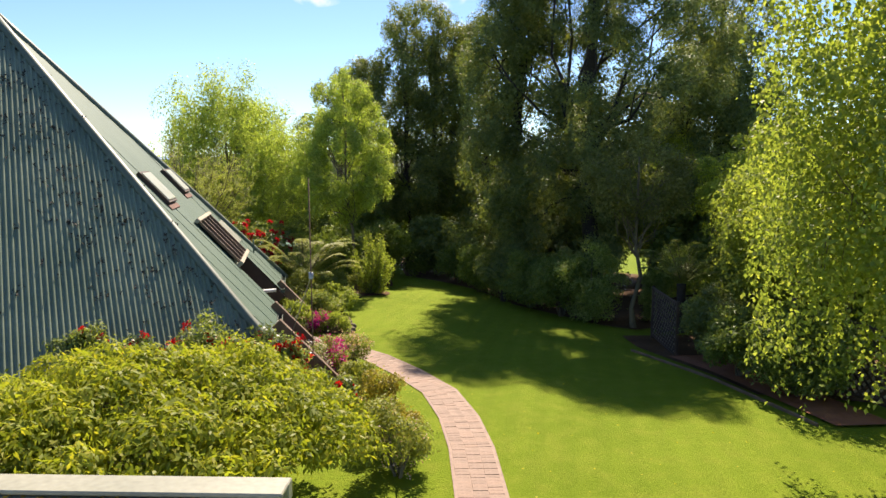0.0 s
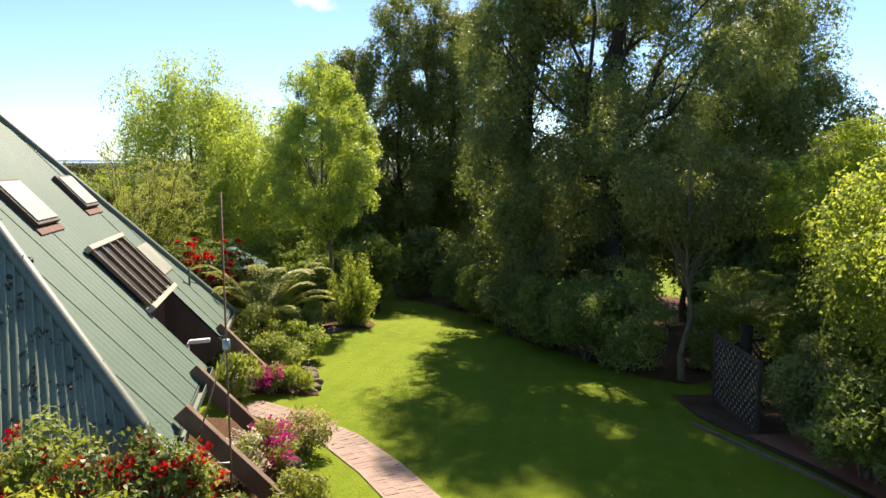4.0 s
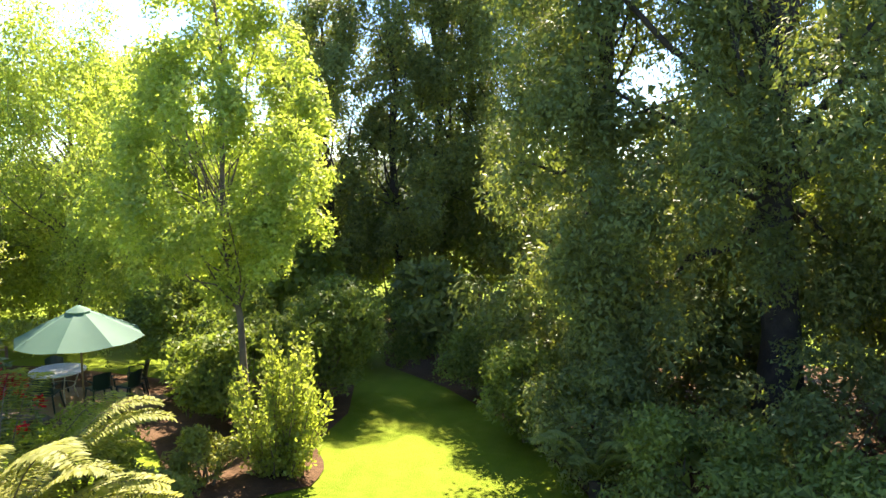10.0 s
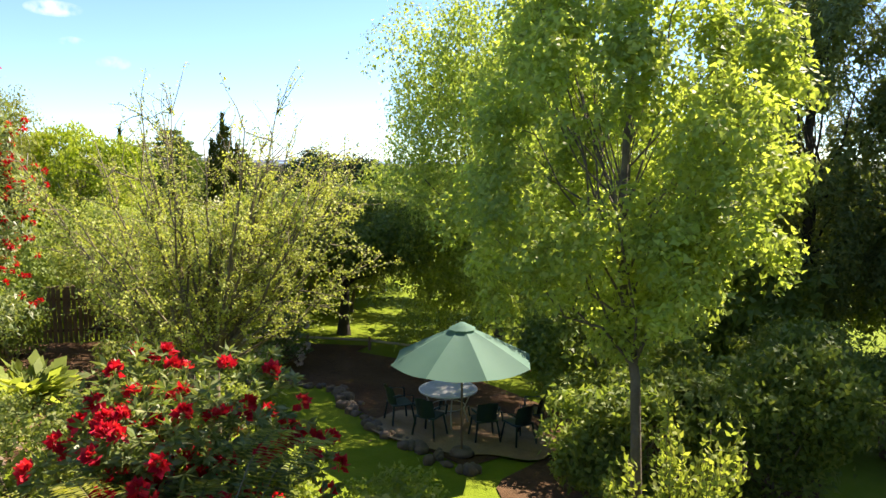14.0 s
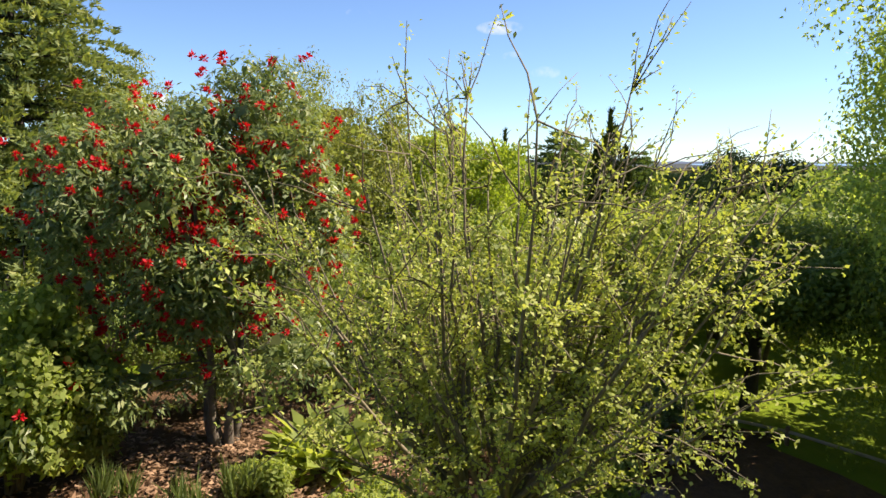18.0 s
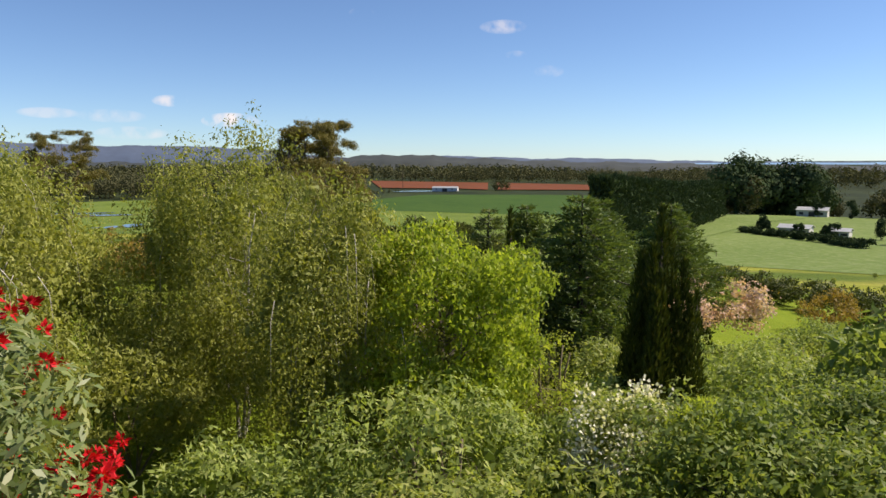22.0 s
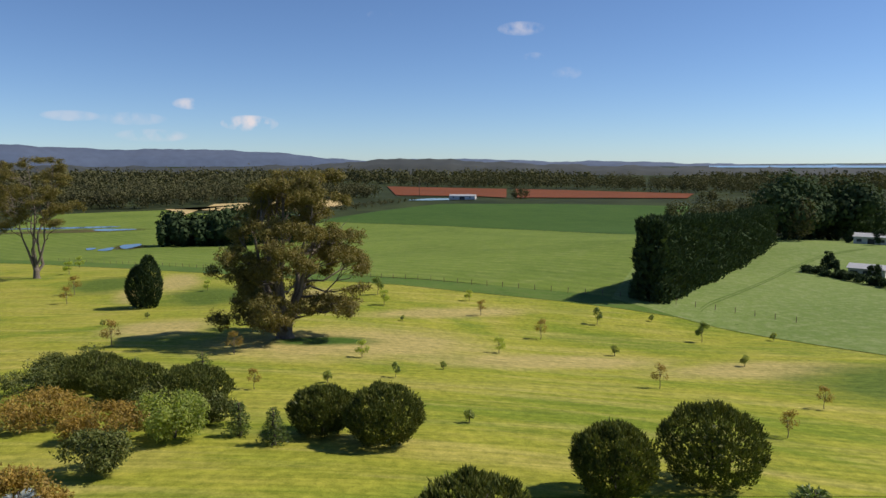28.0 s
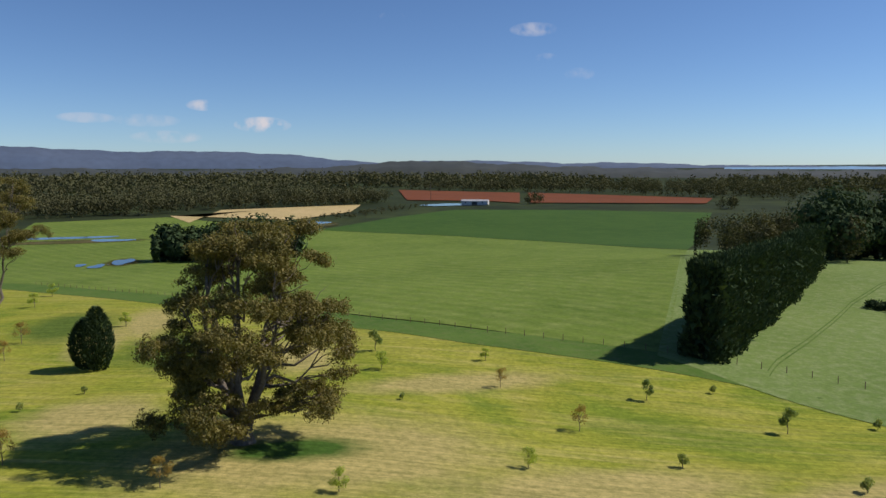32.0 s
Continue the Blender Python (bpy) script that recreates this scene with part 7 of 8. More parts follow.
shrub("grey_shrub", -0.4, 10.5, 0.65, 1.2, "grey-green flowering shrub beside the path", F_WILLOW, 351, n=650, per=10, L=0.05, W=0.03, m=10, spread=0.08, flower=(F_PINK, 50, 6, 0.03, 0.04, 0.03, "faded pink flowers"))
shrub("grey_shrub", -1.4, 14.5, 0.5, 0.8, "low grey-green shrub at the path's edge", F_WILLOW, 352, n=400, per=10, L=0.05, W=0.03, m=8, spread=0.07)
shrub("lily_clump", -3.75, 19.9, 0.5, 0.9, "clump of white lilies with broad leaves", F_SOFT, 353, n=120, per=6, L=0.28, W=0.12, m=8, spread=0.1, up=0.8, flower=(F_WHITE, 12, 5, 0.02, 0.12, 0.08, "white lily flowers"))
shrub("lavender", -2.65, 20.9, 0.42, 0.55, "low bright green lavender mound", F_SPRING, 354, n=420, per=10, L=0.07, W=0.015, m=8, spread=0.06, up=0.9)
for i, (x, y, r, h, m) in enumerate(((-3.3, 22.2, 0.6, 1.1, F_SOFT), (-3.0, 23.6, 0.6, 1.1, F_SPRING), (-3.9, 22.9, 0.75, 1.5, F_WILLOW), (-3.5, 25.0, 0.5, 0.9, F_SOFT), (-4.4, 21.6, 0.5, 1.0, F_SOFT), (-3.6, 27.4, 0.6, 0.9, F_SOFT), (-4.9, 28.0, 0.9, 1.5, F_SPRING), (-7.3, 28.4, 0.7, 1.0, F_SPRING), (-3.3, 29.0, 0.6, 1.0, F_WILLOW))):
    shrub("bed_perennial", x, y, r, h, "leafy green perennial in the bed", m, 360 + i, n=420, per=9, L=0.08, W=0.04, m=9, spread=0.09, group="perennials in the beds")


def broadleaf_clump(x, y, r, h, seed, label):
    rng = np.random.default_rng(seed)
    n = 230
    a = rng.uniform(0, 6.28, n)
    lift = rng.uniform(0.2, 1.2, n)
    D = np.stack([np.cos(a), np.sin(a), lift], 1)
    P = unit(D) * rng.uniform(0.25, 0.75, n)[:, None] * np.array([r, r, h])
    q = leaves(P, D + np.array([0, 0, -0.2]), r * 0.42, r * 0.22, rng, np.array([0, 0, 1.5]) + rng.normal(size=(n, 3)) * 0.1)
    V, F = [], []
    for k in range(0, n, 3):
        tube(V, F, [(0, 0, -0.05), tuple(P[k] * 0.5 + np.array([0, 0, 0.05])), tuple(P[k])], [0.015, 0.012, 0.008], 4)
    return plant("broadleaf_clump", x, y, label, "plant", mesh_from("stem", V, F, F_SOFT, True), [("leaf_rosette", quads_mesh("leaf_rosette", q, F_SPRING), "")], trunk_name="stem")


broadleaf_clump(-14.0, 28.1, 1.0, 1.1, 380, "large glossy broad-leaved clump in the bed")
for i, (x, y) in enumerate(((-12.6, 26.0), (-13.1, 25.2), (-12.0, 25.5), (-12.9, 26.7), (-11.6, 26.3))):
    shrub("iris_clump", x, y, 0.25, 0.5, "clump of upright strap leaves in the mulch", F_HEMLOCK, 385 + i, n=40, per=5, L=0.32, W=0.03, m=6, spread=0.05, up=2.2, group="iris clumps")


# bark chips in the bed under the red-flowering tree
rng = np.random.default_rng(900)
n = 5200
cx, cy = rng.normal(-13.6, 1.5, n), rng.normal(27.2, 1.6, n)
P = np.column_stack([cx, cy, ground_z(cx, cy) + 0.10 + rng.uniform(0, 0.03, n)])
D = np.column_stack([rng.normal(size=n), rng.normal(size=n), rng.normal(0, 0.25, n)])
M_CHIP = foliage("bark_chip", (0.12, 0.07, 0.045), (0.30, 0.185, 0.12), (0.46, 0.32, 0.22), 0.0, 0.85, 0.1)
tagged(new("bark_chips", quads_mesh("bark_chips", leaves(P, D, 0.11, 0.055, rng, np.array([0, 0, 1.6])), M_CHIP)), "scattered reddish bark chips", "mulch", "", "stuff")
# fallen leaves and clover heads scattered on the lawn
n = 320
cx, cy = rng.uniform(-3.0, 6.5, n), rng.uniform(8, 30, n)
P = np.column_stack([cx, cy, ground_z(cx, cy) + 0.03])
D = np.column_stack([rng.normal(size=n), rng.normal(size=n), rng.normal(0, 0.2, n)])
tagged(new("fallen_leaves", quads_mesh("fallen_leaves", leaves(P, D, 0.04, 0.025, rng, np.array([0, 0, 1.6])), F_YELLOW)), "yellow fallen leaves dotted over the lawn", "leaf litter", "", "stuff")


# ---- paddock trees ----
def gum_tree(x, y, h, r, seed, label, profile, masses, leaf_n, base_r, stems, bark, mass=0.15, lean=(0, 0)):
    """Old gum: a flared bole, leaning stems, and separate leaf masses at the ends of bare limbs; profile: (height, reach) as shares."""
    rng = np.random.default_rng(seed)
    V, F, lob, lines = [], [], [], []
    tube(V, F, bend((0, 0, -0.3), (0, 0, h * 0.09), 0, rng, 5, 0.02), np.array([1.5, 1.15, 1.0, 0.98, 0.85]) * base_r, 12)
    for s in range(stems):
        a = s * 6.283 / stems + rng.uniform(-0.3, 0.3)
        reach, top_z = (r * 0.12, h * 0.92) if s == 0 else (r * rng.uniform(0.22, 0.5), h * rng.uniform(0.5, 0.85))
        line = bend((math.cos(a) * base_r * 0.35, math.sin(a) * base_r * 0.35, h * 0.05), (math.cos(a) * reach, math.sin(a) * reach, top_z), -0.08, rng, 9, 0.035)
        tube(V, F, line, np.linspace(base_r * 0.55, base_r * 0.08, 9), 8)
        lines.append(line)
    for i in range(masses):
        t = rng.uniform(profile[0][0], 0.97)
        reach = r * np.interp(t, [p[0] for p in profile], [p[1] for p in profile])
        a = i * 2.4 + rng.uniform(-0.6, 0.6)
        k = rng.uniform(0.25, 1.0) ** 0.6 * reach
        e = np.array([math.cos(a) * k + lean[0] * t, math.sin(a) * k + lean[1] * t, h * t])
        ln = lines[int(np.argmin([np.linalg.norm(q[6, :2] - e[:2]) + abs(q[6, 2] - e[2]) * 0.3 for q in lines]))]
        j = int(np.argmin(np.linalg.norm(ln - (e - np.array([0, 0, h * 0.16])), axis=1)))
        lim = bend(ln[j], e - np.array([0, 0, 0.3]), -0.05, rng, 6, 0.09)
        r0 = base_r * (0.3 - 0.028 * j)
        tube(V, F, lim, np.linspace(r0, 0.03, 6), 6)
        for _ in range(2):
            tube(V, F, bend(lim[3], e + rng.normal(size=3) * r * 0.09, 0.05, rng, 4, 0.1), [0.07, 0.05, 0.035, 0.015], 4)
        for _ in range(4):
            s = rng.uniform(0.55, 1.15) * mass * r
            c = e + rng.normal(size=3) * np.array([1, 1, 0.45]) * r * 0.085
            lob.append((*c, s, s, s * 0.62))
    lob = np.array(lob)
    lob[:, 2] = np.minimum(lob[:, 2], h - lob[:, 5])
    q = clumps(lob, leaf_n, 12, 0.2, 0.25, 0.11, rng, 0.5, 0.5, core=1.6, grain=0.45, tall=0.75, stray=0.2)
    return plant("gum_tree", x, y, label, "tree", mesh_from("trunk", V, F, bark, True), [("crown", quads_mesh("crown", q, F_GUM), "")])


gum_tree(-121, 48, 20.6, 9.0, 401, "old spreading gum tree in the paddock", ((0.13, 0.85), (0.3, 1.0), (0.5, 1.0), (0.66, 0.82), (0.8, 0.6), (1.0, 0.45)), 92, 8600, 0.95, 6, M_BARK, 0.15, (0.7, 2.0))
gum_tree(-231.5, 0.5, 30, 12, 402, "tall pale-stemmed gum with thin high crown", ((0.45, 0.7), (0.6, 0.9), (0.8, 0.85), (1.0, 0.5)), 46, 4200, 0.7, 5, M_BARK, 0.14)


def topiary(x, y, seed):
    rng = np.random.default_rng(seed)
    P, D = [], []
    for cx, cy, r, h in ((0, 0, 2.2, 7.0), (1.6, 1.6, 2.0, 8.8)):
        n = 3600
        t = rng.uniform(0, 1, n)
        rad = r * np.sin(np.clip(t * 2.75 + 0.35, 0, 3.1)) ** 0.7 * rng.uniform(0.8, 1.05, n)
        a = rng.uniform(0, 6.28, n)
        P.append(np.stack([cx + rad * np.cos(a), cy + rad * np.sin(a), 0.15 + h * t], 1))
        D.append(np.stack([np.cos(a) * 0.5, np.sin(a) * 0.5, np.full(n, 0.9)], 1) + rng.normal(size=(n, 3)) * 0.25)
    V, F = [], []
    tube(V, F, [(0, 0, -0.2), (0, 0, 4)], [0.2, 0.08], 6)
    plant("paddock_cypress", x, y, "dense dark rounded cypress pair in the paddock", "tree", mesh_from("trunk", V, F, M_DARKBARK, True), [("crown", quads_mesh("crown", leaves(np.vstack(P), np.vstack(D), 0.55, 0.22, rng), F_FARPINE), "")])


topiary(-164.5, 28.7, 403)

# tall clipped hedge that runs away from the paddock
rng = np.random.default_rng(404)
hedge = thing("tall_hedge", 0, 0, 0, "tall dense dark green clipped cypress hedge", "hedge")
H0, H1 = np.array([-141.5, 115.5]), np.array([-223.5, 221.0])
hd = unit(H1 - H0)
hn = np.array([hd[1], -hd[0]])
LH = float(np.linalg.norm(H1 - H0))
trees = 26
for i in range(trees):
    s = (i + 0.5) / trees * LH
    c = H0 + hd * s
    n = 4300 if i < 8 else 1800
    hgt = 14.2 + rng.uniform(-0.5, 0.5) - 1.5 * (i / trees)
    t = rng.uniform(0, 1, n)
    w = 3.3 * (1 - 0.25 * t) * (0.9 + 0.14 * np.sin(t * 14 + i))
    sx = rng.uniform(-1, 1, n)
    face = rng.integers(0, 3, n)
    along_s = sx * LH / trees * 0.62
    if i == 0:
        end = rng.random(n) < 0.35
        along_s = np.where(end, -2.6 + rng.normal(0, 0.25, n), along_s)
    across = np.where(face == 0, w, -w) + rng.normal(0, 0.28, n)
    across = np.where(along_s < -2.2, rng.uniform(-1, 1, n) * w, across)
    topf = rng.random(n) < 0.22
    z = np.where(topf, hgt + rng.normal(0, 0.35, n), t * hgt)
    across = np.where(topf, rng.uniform(-1, 1, n) * 2.6, across)
    XY = c + hd * along_s[:, None] + hn * across[:, None]
    P = np.column_stack([XY, ground_z(XY[:, 0], XY[:, 1]) + z])
    o = np.column_stack([hn * np.sign(across)[:, None], np.where(topf, 1.5, 0.2)])
    q = leaves(P, o * 0.6 + np.array([0, 0, 0.8]) + rng.normal(size=(n, 3)) * 0.35, 0.8, 0.42, rng, o)
    k = n // 9
    XY = c + hd * (rng.uniform(-0.6, 0.6, k) * LH / trees)[:, None] + hn * (rng.uniform(-2.4, 2.4, k))[:, None]
    P = np.column_stack([XY, ground_z(XY[:, 0], XY[:, 1]) + rng.uniform(0, 0.94, k) * hgt])
    q = np.concatenate([q, leaves(P, rng.normal(size=(k, 3)), 1.7, 1.3, rng)])
    tree = under("hedge_tree", quads_mesh("hedge_tree", q, F_FARPINE), hedge)

# young planted trees
def sapling_meshes(h, r, leaf, seed, dense):
    rng = np.random.default_rng(seed)
    V, F = [], []
    tube(V, F, bend((0, 0, -0.1), (0, 0, h * 0.9), 0, rng, 5, 0.03), [0.05, 0.04, 0.03, 0.02, 0.01], 5)
    lob = lobes_in((0, 0, h * 0.6), (r, r, h * 0.4), 8, rng, 0.4)
    for lb in lob:
        tube(V, F, bend((0, 0, lb[2] * 0.6), lb[:3], 0, rng, 3, 0.05), [0.02, 0.015, 0.008], 4)
    return mesh_from("trunk", V, F, M_TWIG, True), quads_mesh("crown", clumps(lob, dense, 7, 0.1, 0.13, 0.07, rng, 0.0), leaf)


kinds = [sapling_meshes(2.4, 0.8, F_DARK, 420, 260), sapling_meshes(2.2, 0.85, F_OLIVE, 421, 190), sapling_meshes(2.6, 0.9, F_BRONZE, 422, 130), sapling_meshes(1.3, 0.45, F_SOFT, 423, 110)]
words = ["young dark green planted tree in the paddock", "young olive-green planted tree in the paddock", "thin bronze-leaved sapling in the paddock", "small staked shrub in the paddock"]
SAPS = [(-157.3, 68.9, 0, 1.3), (-146.9, 67.3, 1, 1.2), (-148.2, 83.1, 1, 0.9), (-136.2, 80.3, 2, 1.0), (-133.3, 66.6, 3, 0.7), (-128.1, 96.6, 0, 1.1), (-128.8, 107.1, 3, 0.9), (-120.2, 82.7, 2, 1.1), (-114.2, 105.0, 0, 1.2),
        (-108, 86.7, 3, 1.1), (-110.3, 72.0, 1, 0.9), (-111, 41.5, 2, 1.0), (-107, 54.5, 1, 0.9), (-98.4, 98.1, 3, 1.1), (-147.5, 30.8, 3, 0.8), (-140.9, 25.4, 3, 0.8), (-189.3, 14.9, 2, 1.5), (-175.1, 15.7, 2, 1.2)]
SAPS2 = [(-240.8, 6.3, 1, 1.6), (-120.8, 28.6, 2, 1.2), (-266.6, 5.2, 1, 1.6), (-94.1, 48.5, 3, 0.9), (-95.7, 55.1, 0, 0.6), (-99.4, 61.1, 3, 0.7), (-93, 42.2, 2, 0.7), (-77.8, 55.4, 3, 0.8), (-88.3, 78.8, 2, 0.9),
         (-78.5, 88.3, 2, 0.8), (-71.1, 76.7, 2, 0.8), (-112.8, 116.5, 3, 1.0), (-105.6, 32.3, 3, 0.9), (-108, 30, 3, 0.6), (-160, 50, 2, 0.8), (-201, 30, 1, 1.3), (-182, 40, 1, 1.0)]
first = {}
for x, y, k, s in SAPS + SAPS2:
    if k not in first:
        first[k] = plant("sapling", x, y, words[k], "tree", kinds[k][0], [("crown", kinds[k][1], "")], "saplings in the paddock")
        first[k].scale = (s, s, s)
    else:
        c = copy_thing(first[k], pose(x, y, gz(x, y), 0, 0, (x * 37 + y * 11) % 360))
        c.scale = (s, s, s)

# shrubbery before the paddock
for i, (x, y, r, h, m, lb) in enumerate(((-62.5, 27.5, 2.6, 2.8, F_BRONZE, "bronze twiggy shrub"), (-67, 30.5, 2.2, 2.2, F_BRONZE, "bronze twiggy shrub"), (-58, 26.5, 2.2, 2.2, F_BRONZE, "bronze twiggy shrub"), (-84.0, 35.0, 2.4, 2.4, F_BALL, "dark rounded shrub"),
                                        (-97, 26.0, 3.0, 2.6, F_BALL, "dark rounded shrub"), (-79.2, 36.4, 2.5, 2.9, F_SPRING, "bright green leafy shrub"), (-82.5, 38.6, 2.0, 2.2, F_BALL, "dark rounded shrub"), (-57, 29.8, 1.8, 1.2, F_WILLOW, "low olive shrub"), (-80.5, 32.6, 2.6, 2.2, F_BRONZE, "bronze twiggy shrub"), (-86, 28, 2.8, 2.2, F_BRONZE, "bronze twiggy shrub"), (-73.5, 33.0, 2.0, 2.2, F_BALL, "dark rounded shrub"), (-104, 27, 3.0, 2.6, F_BALL, "dark rounded shrub"))):
    shrub("paddock_shrub", x, y, r, h, lb + " at the paddock's edge", m, 440 + i, n=620, per=9, L=0.18, W=0.09, m=12, spread=0.18, group="shrubs at the paddock's edge")
conifer("young_spruce", -87.6, 38.2, 4.4, 1.3, "young dark conical spruce by the paddock", F_CONIFER, M_DARKBARK, 455, n_whorl=12, per_whorl=8, L=0.15, W=0.07, dens=30)
conifer("young_spruce", -78.4, 40.2, 2.3, 0.8, "young dark conical spruce by the paddock", F_CONIFER, M_DARKBARK, 454, n_whorl=12, per_whorl=8, L=0.15, W=0.07, dens=30)
conifer("young_spruce", -75.6, 42.0, 2.4, 0.8, "young dark conical spruce by the paddock", F_CONIFER, M_DARKBARK, 453, n_whorl=12, per_whorl=8, L=0.15, W=0.07, dens=30)
conifer("young_spruce", -50.5, 46.5, 2.6, 0.75, "young green conical cypress on the grass", F_SOFT, M_DARKBARK, 456, n_whorl=12, per_whorl=8, L=0.15, W=0.07, dens=30)
shrub("golden_bush", -49.3, 43.9, 0.85, 1.5, "bright golden-yellow rounded bush", F_YELLOW, 457, n=420, per=10, L=0.09, W=0.05, m=8, spread=0.1)
shrub("green_bush", -53.5, 51.0, 0.9, 1.9, "fresh green rounded bush on the grass", F_SOFT, 458, n=420, per=10, L=0.1, W=0.05, m=8, spread=0.1)
shrub("green_bush", -47.4, 44.3, 0.7, 1.4, "dark green rounded bush on the grass", F_PLUM, 459, n=420, per=10, L=0.1, W=0.05, m=8, spread=0.1)
broad_tree("dark_standard", -52.0, 28.5, 3.4, 1.3, "small dark round-headed tree on a clear stem", F_BALL, M_DARKBARK, 460, 700, 10, 0.12, 0.06, 10, 0.35, 0.07, 0.14, 0.45)
broad_tree("blossom_tree", -34.6, 50.6, 3.2, 3.0, "low spreading tree in pink blossom", F_PINK, M_DARKBARK, 461, 1300, 9, 0.1, 0.09, 18, 0.15, 0.1, 0.16, 0.38, extra=("leaf_flush", F_BRONZE, 200, 6, 0.15, 0.09, 0.05, ""))
spire_tree("cypress_tree", -31.5, 47.8, 3.2, 0.8, "young upright cypress by the pink tree", F_CYPRESS, M_DARKBARK, 462, 6, 900, 0.2, 0.06)
low_hedge = thing("low_hedge", 0, 0, 0, "low dark uneven hedge across the grass", "hedge")
L = along([(-52, 66.5), (-46, 67.5), (-40, 66), (-34, 64), (-28, 63)], 12)
for i, (x, y) in enumerate(L):
    rng = np.random.default_rng(470 + i)
    st, cr = shrub_meshes(1.7, 1.9, rng, F_BALL, n=230, per=9, L=0.2, W=0.08, m=8, spread=0.15)
    ob = under("hedge_plant", cr[0][1], low_hedge)
    ob.location = (x, y, gz(x, y))
shrub("bronze_shrub", -36.0, 60.5, 1.8, 2.6, "pinkish bronze open shrub by the hedge", F_BRONZE, 490, n=350, per=8, L=0.12, W=0.06, m=12, spread=0.16)
for i, (x, y) in enumerate(((-66, 96), (-57, 92), (-84, 104), (-78, 118))):
    c = copy_thing(first[3], pose(x, y, gz(x, y), 0, 0, i * 70))


# ---- farm buildings ----
M_SHEDROOF = plain("pale_grey_sheet", (0.40, 0.41, 0.41), (0.5, 0.51, 0.5), 0.3, 0.45, 0.2, 0.05, 6.0)
M_SHEDWALL = plain("pale_wall", (0.50, 0.50, 0.48), (0.6, 0.6, 0.57), 0.4, 0.7, 0.0, 0.05, 6.0)
M_DARKOPEN = plain("dark_opening", (0.02, 0.02, 0.022), (0.04, 0.04, 0.042), 1.0, 0.6, 0.0, 0.0, 6.0)


def barn(x, y, w, d, h, turn, label):
    """A gabled farm building: four walls, two roof planes, door and windows."""
    ob = thing("farm_building", x, y, gz(x, y) - 0.2, label, "building", "far farm buildings", turn)
    r = h * 0.35
    for lo, hi in (((-w / 2, -d / 2, 0), (w / 2, -d / 2 + 0.2, h)), ((-w / 2, d / 2 - 0.2, 0), (w / 2, d / 2, h))):
        part("wall", eased_box(lo, hi, 0.02), M_SHEDWALL, ob)
    for sx in (-1, 1):
        x0 = sx * (w / 2 - 0.1)
        V = [(x0 + k, yy, zz) for k in (-0.1, 0.1) for yy, zz in ((-d / 2 + 0.2, 0), (d / 2 - 0.2, 0), (d / 2 - 0.2, h), (0, h + r - 0.05), (-d / 2 + 0.2, h))]
        F = [(4, 3, 2, 1, 0), (5, 6, 7, 8, 9)] + [(i, (i + 1) % 5, (i + 1) % 5 + 5, i + 5) for i in range(5)]
        under("wall", mesh_from("wall", V, F, M_SHEDWALL), ob)
    for sy in (-1, 1):
        V = [(sx * (w / 2 + 0.4), yy, zz + k) for k in (0.02, 0.16) for sx, yy, zz in ((-1, sy * (d / 2 + 0.4), h - 0.1), (1, sy * (d / 2 + 0.4), h - 0.1), (1, 0, h + r), (-1, 0, h + r))]
        F = [(0, 1, 2, 3), (7, 6, 5, 4)] + [(i, (i + 1) % 4, (i + 1) % 4 + 4, i + 4) for i in range(4)]
        under("roof", mesh_from("roof", V, F, M_SHEDROOF), ob)
    part("door", eased_box((-w * 0.1, -d / 2 - 0.05, 0), (w * 0.1, -d / 2 + 0.02, h * 0.8), 0.01), M_DARKOPEN, ob)
    for k in (-0.34, 0.3):
        part("window", eased_box((w * k - 0.8, -d / 2 - 0.05, h * 0.4), (w * k + 0.8, -d / 2 + 0.02, h * 0.75), 0.01), M_DARKOPEN, ob)
    return ob


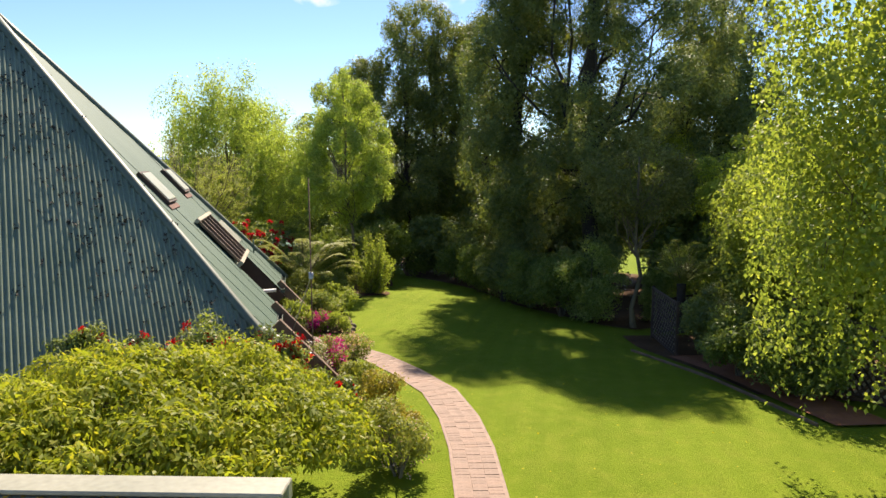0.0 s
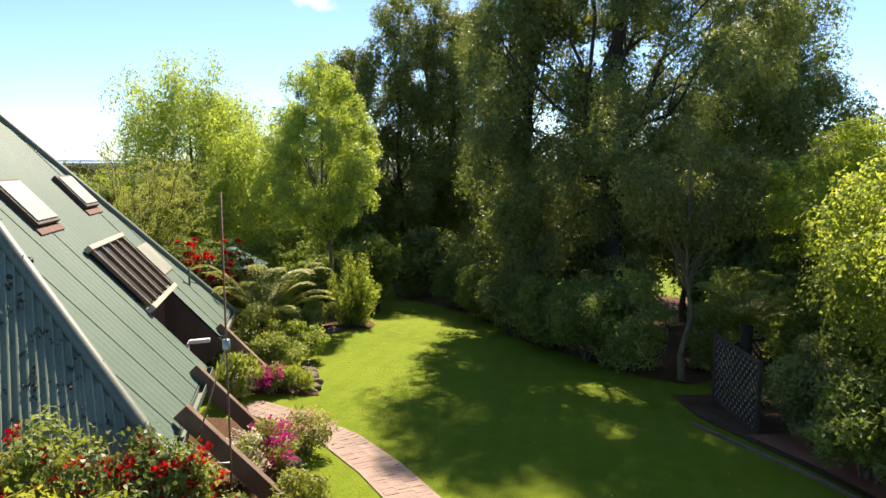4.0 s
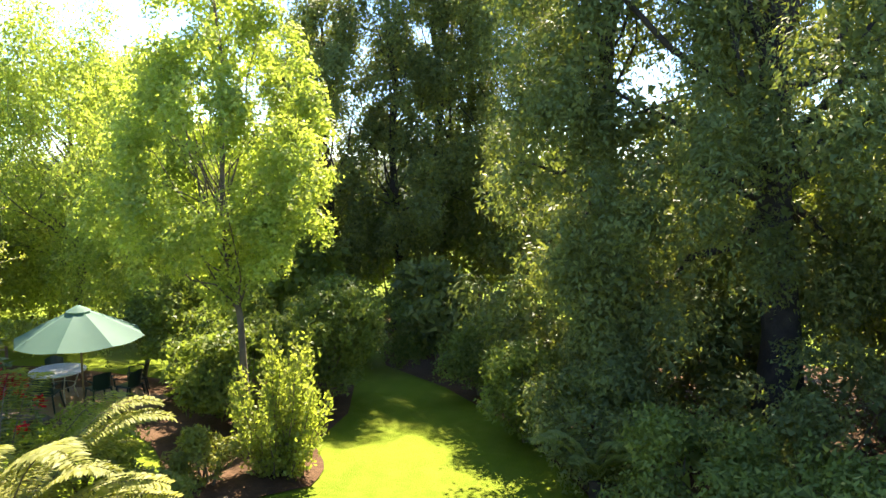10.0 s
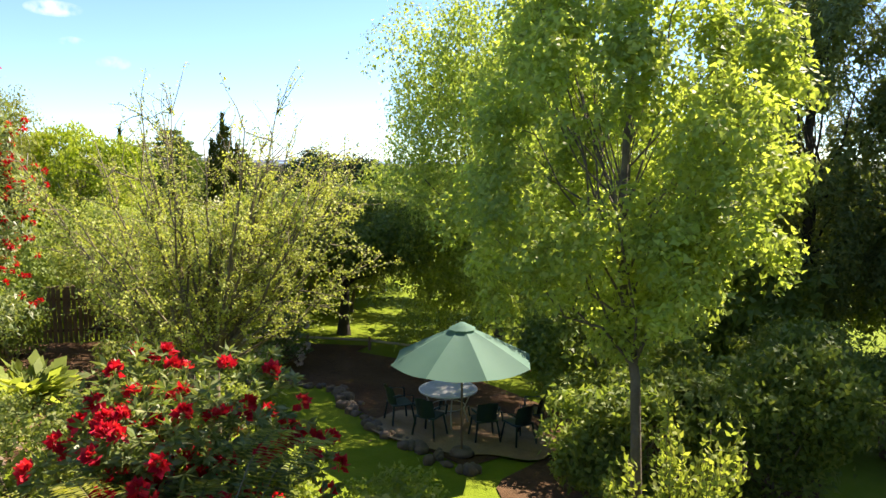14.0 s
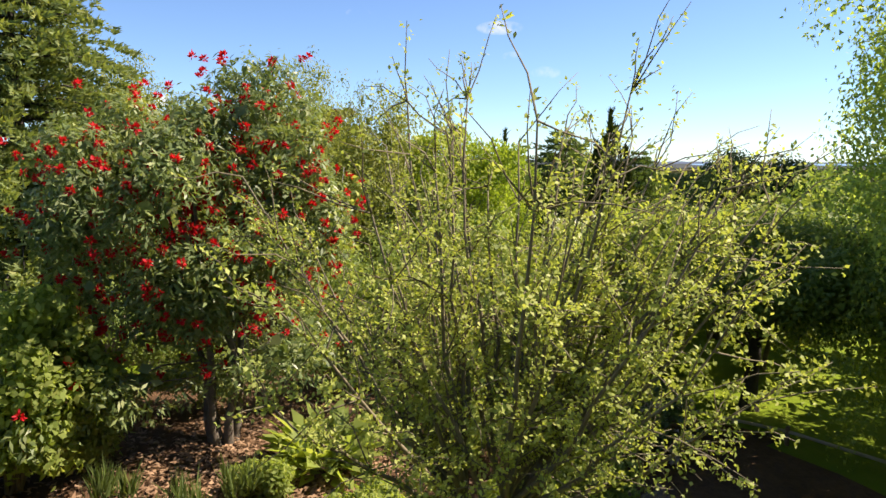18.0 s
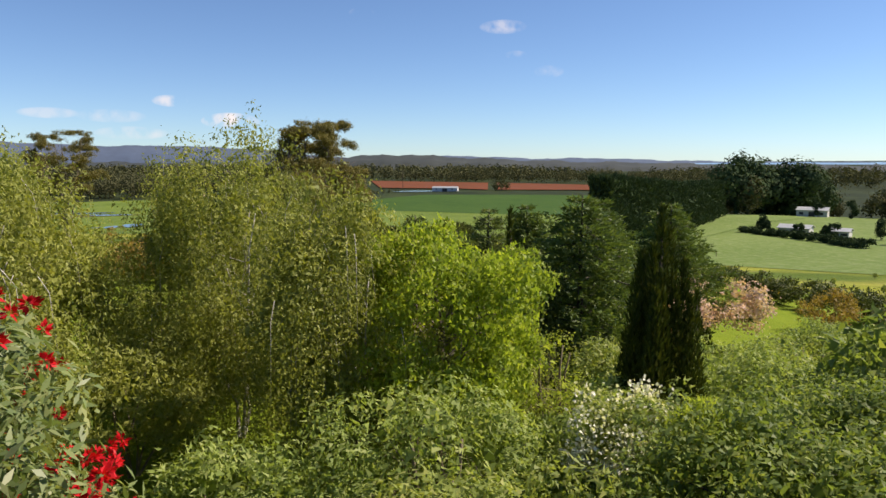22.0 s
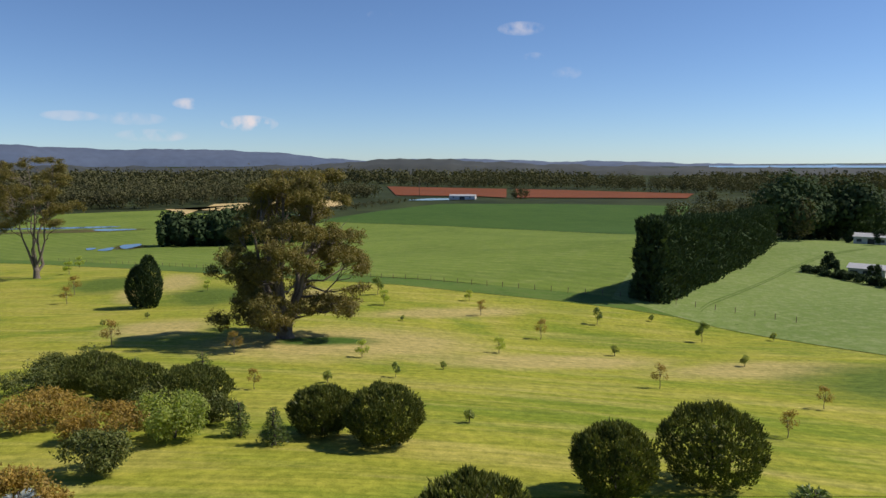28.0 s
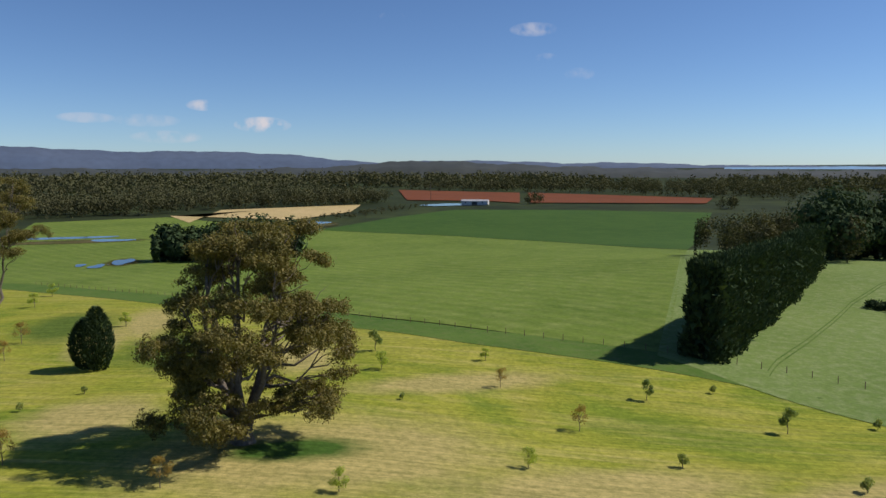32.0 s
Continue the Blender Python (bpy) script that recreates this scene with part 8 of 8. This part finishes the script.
barn(-163, 195.5, 8, 6, 2.3, 30, "white low farmhouse with a pale roof")
barn(-152, 199, 6, 5, 2.0, 30, "white outbuilding beside the farmhouse")
barn(-222, 268, 11, 7, 3.0, 35, "long pale shed before the wood")
barn(-180, 300, 13, 9, 3.6, 20, "brown-roofed farm shed before the wood")
barn(-905, 372, 34, 14, 4.5, 60, "long low blue-grey farm shed by the far pond")
wall_rows = along([(-172, 186), (-160, 184.5), (-140, 180), (-124, 174)], 14)
fh = thing("farm_hedge", 0, 0, 0, "dark low hedge round the farmhouse", "hedge")
for i, (x, y) in enumerate(wall_rows):
    rng = np.random.default_rng(500 + i)
    st, cr = shrub_meshes(2.4, 2.0, rng, F_FARPINE, n=130, per=8, L=0.5, W=0.3, m=7, spread=0.3)
    ob = under("hedge_plant", cr[0][1], fh)
    ob.location = (x, y, gz(x, y))
for i, (x, y, h) in enumerate(((-171, 191, 5.5), (-157, 190, 4.2), (-146, 190, 5), (-140, 200, 6), (-128, 190, 6), (-166, 188, 4.0), (-151, 193, 3.4), (-214, 262, 6), (-226, 262, 5), (-205, 268, 7))):
    shrub("farm_tree", x, y, h * 0.36, h, "dark round-headed tree by the farmhouse", F_FARPINE, 520 + i, n=260, per=9, L=0.5, W=0.3, m=8, spread=0.3, category="tree", group="trees by the farmhouse")

# fence along the verge: posts and wires
wire_fence = thing("wire_fence", 0, 0, 0, "post and wire fence along the paddock", "fence")
L = along([(x - 8 + 0.02 * y, y + 8) for x, y in PAD_EDGE[1:-1]], 70)
post_me = bm_mesh("post", eased_box((-0.045, -0.045, -0.2), (0.045, 0.045, 1.05), 0.01), M_TIMBER)
for x, y in L:
    under("post", post_me, wire_fence).location = (x, y, gz(x, y) + 0.1)
pole = thing("power_pole", -1010, 345, gz(-1010, 345), "tall thin power pole by the red field", "pole")
under("mast", mesh_from("mast", *rod((0, 0, -1), (0, 0, 26), 0.35, 6), M_DARKBARK, True), pole)
part("crossarm", eased_box((-2.2, -0.15, 24.2), (2.2, 0.15, 24.6), 0.02), M_DARKBARK, pole)
